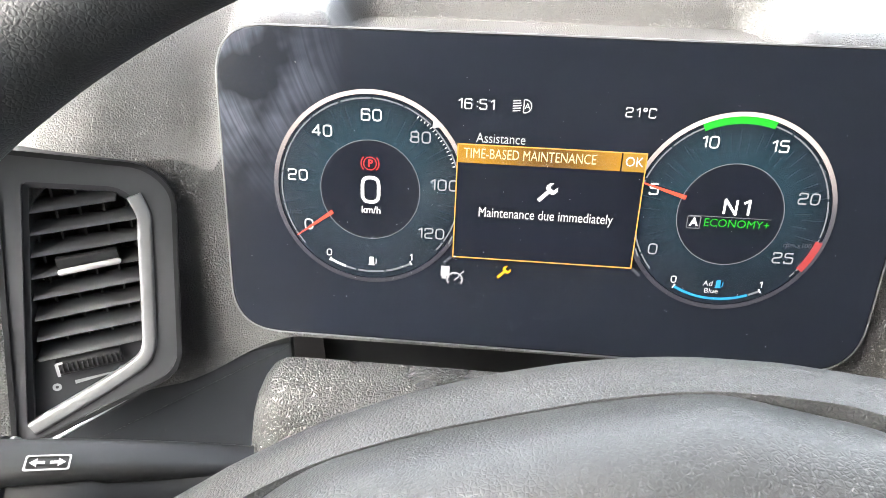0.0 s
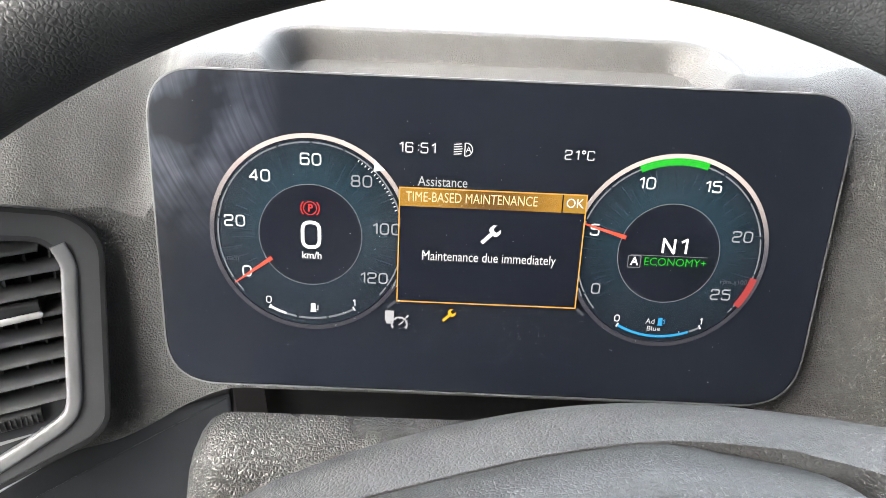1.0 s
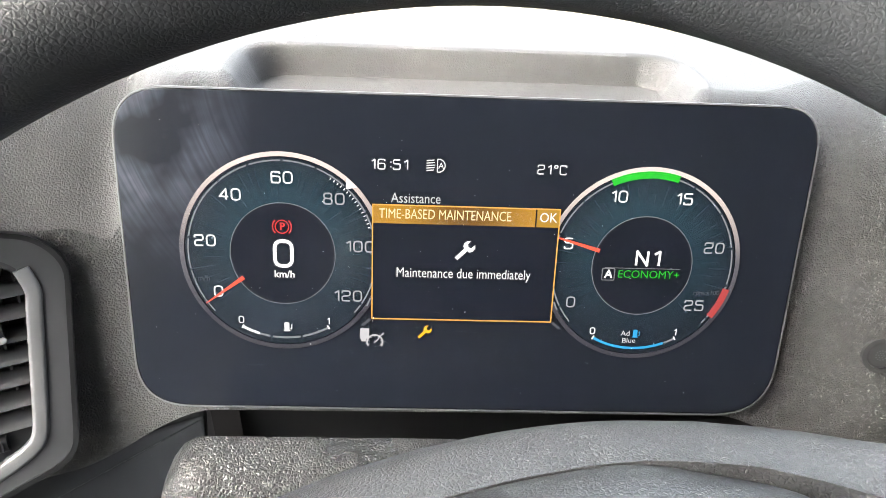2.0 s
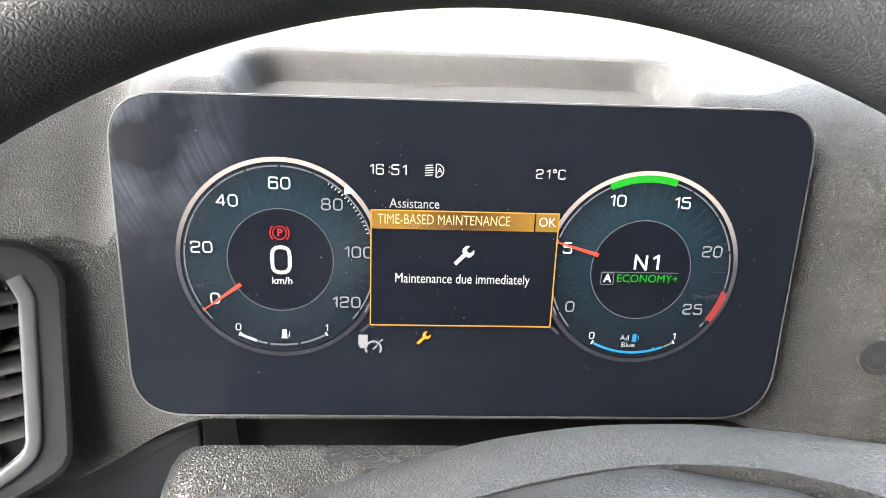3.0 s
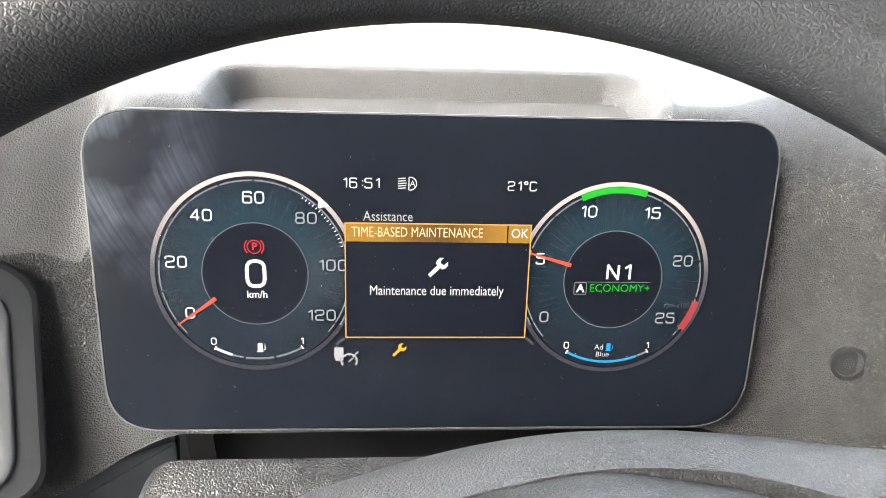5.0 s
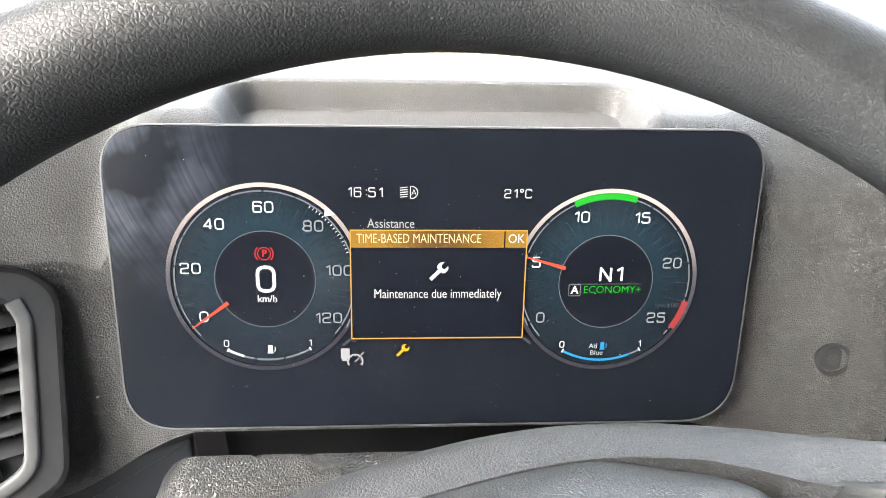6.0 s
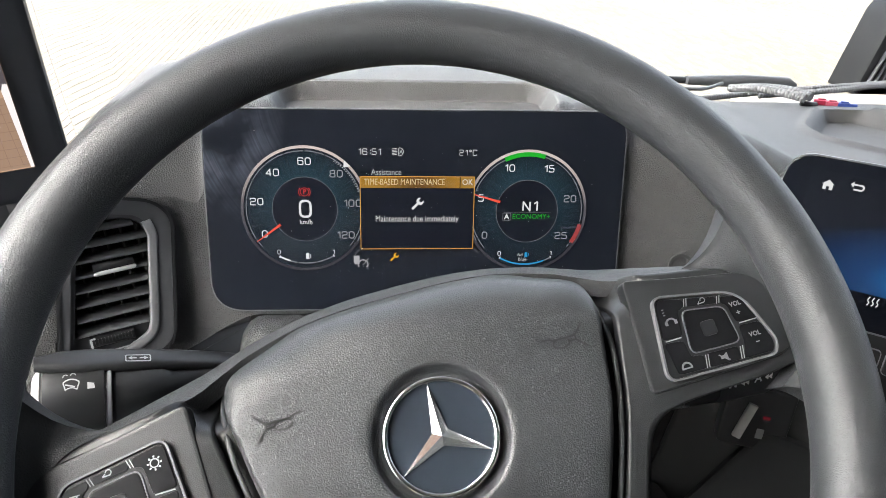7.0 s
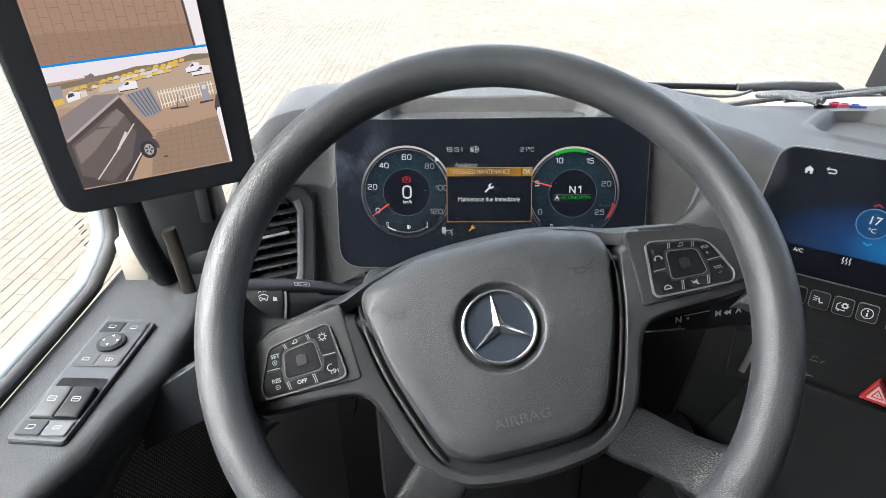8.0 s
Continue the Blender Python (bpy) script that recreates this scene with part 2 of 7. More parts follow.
M_VENT = pose(-0.2232, -0.0285, 2.317, 70, 1.2, 26.5)

# ---- large structure ----
DASH_OFF = [(-0.46, 0.14), (-0.30, 0.052), (-0.25, 0.025), (-0.225, 0.013), (-0.198, 0.002), (-0.176, -0.006), (0.176, -0.008), (0.205, -0.007), (0.235, -0.002), (0.27, 0.014), (0.34, 0.055), (0.5, 0.13), (1.5, 0.15)]
DASH_ROLL = [(-0.46, 0.045), (-0.24, 0.062), (-0.20, 0.066), (-0.178, 0.074), (-0.166, 0.050), (-0.15, 0.024), (0.15, 0.024), (0.20, 0.060), (0.30, 0.046), (0.40, 0.024), (1.5, 0.024)]
DASH_Z = [(-0.46, 2.26), (-0.31, 2.30), (-0.275, 2.395), (-0.258, 2.42), (-0.235, 2.43), (0.2, 2.43), (0.27, 2.412), (0.34, 2.394), (1.5, 2.386)]
VENT_INV = M_VENT.inverted()
T17 = math.tan(radians(17))


def tray_depth(x, y):
    """How far the dash top is sunk: the tray behind the cluster and the one behind the touch screen."""
    d = 0.0
    half, rc = 0.1225 - 0.007 * smoothstep(0.06, 0.02, y), 0.020
    dx, dy = abs(x) - half + rc, y - 0.1000 - 0.015 * x + rc
    over = Vector((max(0, dx), max(0, dy)))
    s = over.length - rc if over.length > 0 else max(dx, dy) - rc
    flank = over.x / (over.x + over.y + 1e-6) if over.length > 0 else (1.0 if dx > dy else 0.0)
    d += 0.0165 * (1 - smoothstep(-(0.0032 + 0.0075 * flank), 0, s))
    d -= 0.0014 * math.exp(-((s - 0.0032) / 0.0024) ** 2) * (1 if y > 0.02 else 0)
    cx, cy = 0.540, 0.0215
    lx, ly = (x - cx) * math.cos(0.7) - (y - cy) * math.sin(0.7), (x - cx) * math.sin(0.7) + (y - cy) * math.cos(0.7)
    ex, ey = abs(lx) - 0.165, abs(ly) - 0.062
    s2 = Vector((max(0, ex + 0.026), max(0, ey + 0.026))).length - 0.026 + min(0, max(ex, ey) + 0.026)
    d += 0.014 * (1 - smoothstep(-0.010, 0.0, s2)) - 0.0038 * math.exp(-((s2 - 0.0060) / 0.0042) ** 2)
    return d


def dash_point(u, v):
    x, = lerp_table([(0.0, -0.30), (0.08, -0.16), (0.58, 0.16), (0.93, 0.62), (1.0, 1.296)], u)
    off = sum(lerp_table(DASH_OFF, x + 0.007 * k)[0] for k in (-2, -1, 0, 1, 2)) / 5
    zt = sum(lerp_table(DASH_Z, x + 0.007 * k)[0] for k in (-2, -1, 0, 1, 2)) / 5
    y_at = lambda z: (z - 2.35) * T17 - off
    r, = lerp_table(DASH_ROLL, x)
    zr = zt - r
    if v < 0.25:
        low, = lerp_table([(-0.46, 2.2), (-0.205, 2.236), (-0.132, 2.263), (0.15, 2.262), (0.19, 2.252), (1.5, 2.25)], x)
        z = low + (zr - low) * v / 0.25
        q = VENT_INV @ Vector((x, y_at(z), z))
        y1, y2 = -0.083 + 0.36 * (q.x + 0.06), 0.055 - 0.25 * max(0, q.x + 0.034)
        hole = -0.040 + 0.178 * (q.y - 0.05) - 0.004 < q.x < min(0.021 - 0.16 * max(0, 0.016 - q.y), 0.021 - 0.6 * max(0, q.y - 0.022)) and y1 < q.y < y2 - 0.004
        return (x, y_at(z) + (0.075 if hole else 0.0), z)
    yr = y_at(zr)
    if v < 0.4:
        k = (v - 0.25) / 0.15
        a = k * math.pi / 2
        crease = 0.7 * smoothstep(-0.155, -0.175, x)
        y, z = yr + r * (1 - math.cos(a)) + 0.003 * (v - 0.25), zr + r * math.sin(a)
        y, z = y + (yr + r * k - y) * crease, z + (zr + r * k - z) * crease
        return (x, y, z - tray_depth(x, y) * math.sin(a))
    if v < 0.85:
        y = yr + r + (0.15 - yr - r) * (v - 0.4) / 0.45
        return (x, y, zt - tray_depth(x, y))
    y = 0.15 + 0.27 * (v - 0.85) / 0.15
    return (x, y, zt - 0.09 * ((v - 0.85) / 0.15) ** 1.3)


def build_dash():
    t = thing("dashboard", "grey grained moulded plastic dashboard of a truck cab", "dashboard", kind="structure")
    # line where the shaded tone of the dash gives way to the lit one
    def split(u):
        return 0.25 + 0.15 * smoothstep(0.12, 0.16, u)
    part("facia", grid(lambda u, v: dash_point(u, v * split(u)), 420, 80), DASH, t, "grey leather-grained facia, coloured darker than the top for shade")
    part("dash_top", grid(lambda u, v: dash_point(u, split(u) + v * (1 - split(u))), 420, 250), DASH_LIT, t, "grey top with a sunken tray, coloured paler for light from above")


build_dash()


# cab shell; roof, rear and side walls are unseen, added to shape the light
def build_cab():
    solo("floor", box(-0.6, -1.9, FLOOR_Z - 0.05, 1.35, 0.42, FLOOR_Z), RUBBER, "black rubber cab floor", "floor", kind="structure")
    solo("firewall", box(-0.3, 0.36, FLOOR_Z, 1.35, 0.40, 2.26), SHADE, "bulkhead under the dashboard, coloured black for the shade there", "wall", kind="structure")
    solo("firewall_corner", box(-0.6, 0.36, FLOOR_Z, -0.3, 0.40, 2.10), BLACK, "black corner of the bulkhead", "wall", kind="structure")
    solo("wall_rear", box(-0.6, -1.95, FLOOR_Z, 1.35, -1.9, 3.35), REAR, "unseen plain wall closing the rear of the cab, added for bounce light", "wall", kind="structure")
    solo("ceiling", box(-0.6, -1.95, 3.3, 1.35, 0.3, 3.35), CEILING, "unseen cab roof, added to block sky and bounce light", "ceiling", kind="structure")
    solo("wall_passenger", box(1.3, -1.9, FLOOR_Z, 1.35, 0.42, 2.42), GREY, "unseen lower passenger side of the cab, added to block and bounce light", "wall", kind="structure")
    solo("wall_passenger_rear", box(1.3, -1.9, 2.42, 1.35, -0.2, 3.3), LINER, "unseen cab side, added to narrow the light from the passenger side", "wall", kind="structure")
    solo("wall_driver_rear", box(-0.60, -1.9, 2.2, -0.55, -1.0, 3.3), LINER, "unseen cab side, added to limit the light from the driver window", "wall", kind="structure")


build_cab()


# ---- instrument cluster ----
def screen_glass():
    """Black cover glass with wiped smears and a film of dust near one corner."""
    m, n, l, b = mat("cluster_glass")
    tc = n.new("ShaderNodeTexCoord")
    sep = n.new("ShaderNodeSeparateXYZ")
    l.new(tc.outputs["Object"], sep.inputs[0])
    # brushed arcs round a point above the left end
    mp = n.new("ShaderNodeVectorMath")
    mp.operation = "SUBTRACT"
    l.new(tc.outputs["Object"], mp.inputs[0])
    mp.inputs[1].default_value = (-0.02, 0.10, 0)
    b.inputs["Specular IOR Level"].default_value = 0.17
    ln = n.new("ShaderNodeVectorMath")
    ln.operation = "LENGTH"
    l.new(mp.outputs[0], ln.inputs[0])
    wav = n.new("ShaderNodeTexNoise")
    wav.noise_dimensions = "1D"
    wav.inputs["Scale"].default_value, wav.inputs["Detail"].default_value = 420, 4
    l.new(ln.outputs["Value"], wav.inputs["W"])
    big = n.new("ShaderNodeTexNoise")
    big.inputs["Scale"].default_value, big.inputs["Detail"].default_value = 26, 3
    l.new(tc.outputs["Object"], big.inputs["Vector"])
    edge = n.new("ShaderNodeMapRange")
    edge.inputs["From Min"].default_value, edge.inputs["From Max"].default_value = -0.105, -0.165
    l.new(sep.outputs["X"], edge.inputs["Value"])
    up = n.new("ShaderNodeMapRange")
    up.inputs["From Min"].default_value, up.inputs["From Max"].default_value = -0.01, 0.07
    l.new(sep.outputs["Y"], up.inputs["Value"])
    r1 = n.new("ShaderNodeMapRange")
    r1.inputs["From Min"].default_value, r1.inputs["From Max"].default_value = 0.42, 0.66
    l.new(big.outputs[0], r1.inputs["Value"])
    prod = edge.outputs[0]
    for other in (up.outputs[0], r1.outputs[0], wav.outputs[0]):
        k = n.new("ShaderNodeMath")
        k.operation = "MULTIPLY"
        l.new(prod, k.inputs[0])
        l.new(other, k.inputs[1])
        prod = k.outputs[0]
    film = n.new("ShaderNodeMath")
    film.operation = "MULTIPLY_ADD"
    l.new(prod, film.inputs[0])
    film.inputs[1].default_value, film.inputs[2].default_value = 0.40, 0.006
    mix = n.new("ShaderNodeMixRGB")
    mix.inputs[1].default_value, mix.inputs[2].default_value = (0.0038, 0.0050, 0.0080, 1), (0.42, 0.47, 0.60, 1)
    l.new(film.outputs[0], mix.inputs[0])
    l.new(mix.outputs[0], b.inputs["Base Color"])
    rg = n.new("ShaderNodeMapRange")
    rg.inputs["To Min"].default_value, rg.inputs["To Max"].default_value = 0.16, 0.32
    l.new(big.outputs[0], rg.inputs["Value"])
    l.new(rg.outputs[0], b.inputs["Roughness"])
    return m


def dial_face():
    """Lit dial: a teal glow with faint rays, brightest above the middle."""
    m, n, l, b = mat("dial_glow")
    tc = n.new("ShaderNodeTexCoord")
    ln = n.new("ShaderNodeVectorMath")
    ln.operation = "LENGTH"
    l.new(tc.outputs["Object"], ln.inputs[0])
    sep = n.new("ShaderNodeSeparateXYZ")
    l.new(tc.outputs["Object"], sep.inputs[0])
    ang = n.new("ShaderNodeMath")
    ang.operation = "ARCTAN2"
    l.new(sep.outputs["Y"], ang.inputs[0])
    l.new(sep.outputs["X"], ang.inputs[1])
    rays = n.new("ShaderNodeTexNoise")
    rays.noise_dimensions = "1D"
    rays.inputs["Scale"].default_value, rays.inputs["Detail"].default_value = 14, 3
    l.new(ang.outputs[0], rays.inputs["W"])
    fall = n.new("ShaderNodeMapRange")
    fall.inputs["From Min"].default_value, fall.inputs["From Max"].default_value = 0.049, 0.030
    l.new(ln.outputs["Value"], fall.inputs["Value"])
    high = n.new("ShaderNodeMapRange")
    high.inputs["From Min"].default_value, high.inputs["From Max"].default_value = -0.035, 0.035
    high.inputs["To Min"].default_value = 0.1
    l.new(sep.outputs["Y"], high.inputs["Value"])
    p = fall.outputs[0]
    for other in (high.outputs[0], rays.outputs[0]):
        k = n.new("ShaderNodeMath")
        k.operation = "MULTIPLY"
        l.new(p, k.inputs[0])
        l.new(other, k.inputs[1])
        p = k.outputs[0]
    mix = n.new("ShaderNodeMixRGB")
    mix.inputs[1].default_value, mix.inputs[2].default_value = (0.0020, 0.0042, 0.0062, 1), (0.006, 0.050, 0.066, 1)
    l.new(p, mix.inputs[0])
    b.inputs["Base Color"].default_value = (0.006, 0.008, 0.012, 1)
    b.inputs["Roughness"].default_value = 0.2
    l.new(mix.outputs[0], b.inputs["Emission Color"])
    b.inputs["Emission Strength"].default_value = LCD
    return m


def header_glow():
    """Amber title bar with a lighter middle."""
    m, n, l, b = mat("amber_title_bar")
    tc = n.new("ShaderNodeTexCoord")
    s = n.new("ShaderNodeTexWave")
    s.inputs["Scale"].default_value, s.inputs["Distortion"].default_value = 4, 0
    l.new(tc.outputs["Object"], s.inputs["Vector"])
    r = n.new("ShaderNodeValToRGB")
    r.color_ramp.elements[0].color, r.color_ramp.elements[1].color = (0.15, 0.066, 0.006, 1), (0.42, 0.205, 0.016, 1)
    l.new(s.outputs[0], r.inputs[0])
    b.inputs["Base Color"].default_value = (0.01, 0.01, 0.01, 1)
    l.new(r.outputs[0], b.inputs["Emission Color"])
    b.inputs["Emission Strength"].default_value = LCD
    b.inputs["Roughness"].default_value = 0.2
    return m


LCD = 0.094
L_WHITE = lit("lcd_white", (0.9, 0.92, 0.92), LCD)
L_SOFT = lit("lcd_soft", (0.58, 0.60, 0.61), LCD)
L_RAY = lit("lcd_ray", (0.022, 0.040, 0.048), LCD)
L_GREY = lit("lcd_grey", (0.20, 0.21, 0.225), LCD)
L_MID = lit("lcd_mid", (0.32, 0.33, 0.35), LCD)
L_DIM = lit("lcd_dim", (0.07, 0.075, 0.085), LCD)
L_RED = lit("lcd_red", (0.60, 0.045, 0.04), LCD)
L_NEEDLE = lit("lcd_needle", (0.95, 0.10, 0.05), LCD)
L_GREEN = lit("lcd_green", (0.01, 0.50, 0.02), LCD)
L_AMBER = lit("lcd_amber", (0.95, 0.48, 0.02), LCD)
L_FRAME = lit("lcd_amber_line", (0.75, 0.38, 0.08), LCD)
L_BLUE = lit("lcd_blue", (0.02, 0.30, 0.58), LCD)
L_BLACK = lit("lcd_black", (0.002, 0.0022, 0.003), LCD)
MM = 0.001


def join(*bms):
    out = bms[0]
    for o in bms[1:]:
        tmp = bpy.data.meshes.new("tmp")
        o.to_mesh(tmp)
        o.free()
        out.from_mesh(tmp)
        bpy.data.meshes.remove(tmp)
    return out


def polar(cx, cy, r, a):
    return cx + r * math.cos(radians(a)), cy + r * math.sin(radians(a))


def stroke(points, w, z, bm, closed=False):
    """A ribbon of even width along a flat line with rounded corners."""
    pts = [Vector(p) for p in points]
    n = len(pts)
    left, right = [], []
    for i, p in enumerate(pts):
        a = pts[i - 1] if (closed or i) else p
        b = pts[(i + 1) % n] if (closed or i < n - 1) else p
        d = (b - a).normalized()
        q = Vector((-d.y, d.x)) * w / 2
        left.append(bm.verts.new((p.x + q.x, p.y + q.y, z)))
        right.append(bm.verts.new((p.x - q.x, p.y - q.y, z)))
    for i in range(n if closed else n - 1):
        j = (i + 1) % n
        bm.faces.new((left[i], left[j], right[j], right[i]))
    return bm


def softened(points, r):
    """An open line with rounded corners."""
    out = [points[0]]
    for p0, p1, p2 in zip(points, points[1:], points[2:]):
        p0, p1, p2 = Vector(p0), Vector(p1), Vector(p2)
        k = min(r, (p0 - p1).length * 0.48, (p2 - p1).length * 0.48)
        s, e = p1 + (p0 - p1).normalized() * k, p1 + (p2 - p1).normalized() * k
        out += [tuple(s * (1 - u) ** 2 + p1 * 2 * u * (1 - u) + e * u * u) for u in (0, 0.25, 0.5, 0.75, 1)]
    return out + [points[-1]]


# square-shouldered figures on a unit field: lines, and whether each closes
FIGURES = {
    "0": [([(0, 0), (1, 0), (1, 1), (0, 1)], True)], "1": [([(0.15, 0.78), (0.62, 1), (0.62, 0)], False)],
    "2": [([(0, 0.75), (0, 1), (1, 1), (1, 0.54), (0, 0.46), (0, 0), (1, 0)], False)], "4": [([(0.78, 0), (0.78, 1), (0, 0.28), (1.05, 0.28)], False)],
    "5": [([(0.98, 1), (0, 1), (0, 0.58), (1, 0.58), (1, 0), (0, 0), (0, 0.2)], False)], "6": [([(0.98, 0.82), (0.98, 1), (0, 1), (0, 0), (1, 0), (1, 0.58), (0, 0.58)], False)],
    "8": [([(0.04, 0.52), (0.96, 0.52), (0.96, 1), (0.04, 1)], True), ([(0, 0), (1, 0), (1, 0.52), (0, 0.52)], True)],
    "N": [([(0, 0), (0, 1), (1, 0), (1, 1)], False)], "C": [([(1, 0.78), (1, 1), (0, 1), (0, 0), (1, 0), (1, 0.22)], False)],
    ":": [([(0.4, 0.68), (0.4, 0.82)], False), ([(0.4, 0.18), (0.4, 0.32)], False)], "°": [([(0.1, 0.7), (0.6, 0.7), (0.6, 1.02), (0.1, 1.02)], True)],
}


def figures(text, h, x, y, z, wide=0.78, weight=0.15):
    """Lit figures centred on (x, y)."""
    bm = bmesh.new()
    w, gap = h * wide, h * 0.34
    adv = [w * (0.62 if c == "1" else 0.3 if c == ":" else 0.55 if c == "°" else 1) + gap for c in text]
    at = x - (sum(adv) - gap) / 2
    for c, a in zip(text, adv):
        for line, closed in FIGURES[c]:
            pts = [(at + px * w, y + (py - 0.5) * h) for px, py in line]
            r = 0.30 * h if c not in "4N1" else 0.04 * h
            pts = rounded(pts, r, 4) if closed else softened(pts, r * 0.6)
            stroke(pts, weight * h, z, bm, closed)
        at += a
    return bm


def wrench(x, y, s, z):
    """A slanting open-ended spanner."""
    pts = [(-0.5, -0.36), (-0.36, -0.5), (0.12, -0.02), (0.2, -0.1), (0.36, -0.06), (0.5, 0.1), (0.5, 0.3), (0.3, 0.12), (0.16, 0.2), (0.14, 0.34),
           (0.3, 0.5), (0.1, 0.5), (-0.06, 0.36), (-0.1, 0.2), (-0.02, 0.12)]
    return flat([(x + px * s, y + py * s) for px, py in pts], z)


def dial(parent, name, cx, cy, labels, a_hi, a_lo, lines):
    """A round gauge: glow, rim bands, inner ring, numerals."""
    d = part(name, arc_band(0, 0, 0.026, 0.0485, 0, 360, 0.0003, steps=72), GLOW, parent, m=pose(cx * MM, cy * MM, 0))
    part("rim_band", arc_band(0, 0, 0.0490, 0.0513, 0, 360, 0.0006, steps=96), RING, d)
    edges = [a_lo + 1] + sorted(lines) + [a_hi]
    for a0, a1 in zip(edges, edges[1:]):
        part("scale_line", arc_band(0, 0, 0.0466, 0.0474, a0 + 0.7, a1 - 0.7, 0.0006), L_GREY, d)
    part("inner_disc", arc_band(0, 0, 0.0, 0.0262, 0, 360, 0.0005, steps=64), L_BLACK, d)
    part("inner_ring", arc_band(0, 0, 0.0260, 0.0264, 0, 360, 0.0007, steps=72), L_GREY, d)
    rng, bm = random.Random(name), bmesh.new()
    for k in range(40):
        a, r0 = a_lo + (a_hi - a_lo) * (k + 0.6 * rng.random()) / 40, 0.029 + 0.008 * rng.random()
        bar(*polar(0, 0, r0, a), *polar(0, 0, r0 + 0.004 + 0.007 * rng.random(), a), 0.00018, 0.00045, bm, w1=0.0004)
    tagged(part("dial_glow", bm, L_RAY, d), kind="stuff")
    for text, a, r, bright in labels:
        x, y = polar(0, 0, r, a)
        part("numeral", figures(text, 0.0053, x, y, 0.0009, 0.76), L_WHITE if bright else L_MID, d)
    return d


def fuel_arc(parent, name, cx, cy, lit_mat, filled):
    d = part(name, arc_band(0, 0, 0.0442, 0.0456, 241, 241 + 59 * filled, 0.0007), lit_mat, parent, m=pose(cx * MM, cy * MM, 0))
    bm = None
    for a in (241, 261, 281):
        if a + 19 > 241 + 59 * filled:
            bm = arc_band(0, 0, 0.0444, 0.0455, max(a, 241 + 59 * filled) + 0.6, a + 19, 0.0007, bm)
    part("arc", bm, L_GREY, d)
    for a in (241, 300):
        part("tick", bar(*polar(0, 0, 0.0436, a), *polar(0, 0, 0.0460, a), 0.0008, 0.0008), L_WHITE, d)
    part("numeral", figures("0", 0.0034, -0.0223, -0.0354, 0.0009, 0.7), L_WHITE, d)
    part("numeral", figures("1", 0.0034, 0.0222, -0.0354, 0.0009, 0.7), L_WHITE, d)
    return d


GLOW = dial_face()


def ring_glow():
    """Rim of a dial, bright above and fading below."""
    m, n, l, b = mat("dial_rim_glow")
    tc = n.new("ShaderNodeTexCoord")
    sep = n.new("ShaderNodeSeparateXYZ")
    l.new(tc.outputs["Object"], sep.inputs[0])
    r = n.new("ShaderNodeValToRGB")
    e = r.color_ramp.elements
    e[0].position, e[0].color = 0.0, (0.035, 0.035, 0.045, 1)
    e[1].position, e[1].color = 1.0, (0.72, 0.62, 0.58, 1)
    mid = e.new(0.45)
    mid.color = (0.10, 0.10, 0.115, 1)
    mr = n.new("ShaderNodeMapRange")
    mr.inputs["From Min"].default_value, mr.inputs["From Max"].default_value = -0.03, 0.045
    l.new(sep.outputs["Y"], mr.inputs["Value"])
    l.new(mr.outputs[0], r.inputs[0])
    l.new(r.outputs[0], b.inputs["Emission Color"])
    b.inputs["Base Color"].default_value = (0.008, 0.008, 0.01, 1)
    b.inputs["Emission Strength"].default_value = LCD
    b.inputs["Roughness"].default_value = 0.2
    return m


RING = ring_glow()


def pump_icon(x, y, s, z):
    bm = flat(rect(x - 0.4 * s, y - 0.5 * s, x + 0.15 * s, y + 0.5 * s, 0.08 * s), z)
    bm = bar(x - 0.5 * s, y - 0.5 * s, x + 0.25 * s, y - 0.5 * s, 0.12 * s, z, bm)
    bm = bar(x + 0.22 * s, y - 0.25 * s, x + 0.42 * s, y - 0.3 * s, 0.1 * s, z, bm)
    return bar(x + 0.42 * s, y - 0.3 * s, x + 0.42 * s, y + 0.3 * s, 0.1 * s, z, bm)


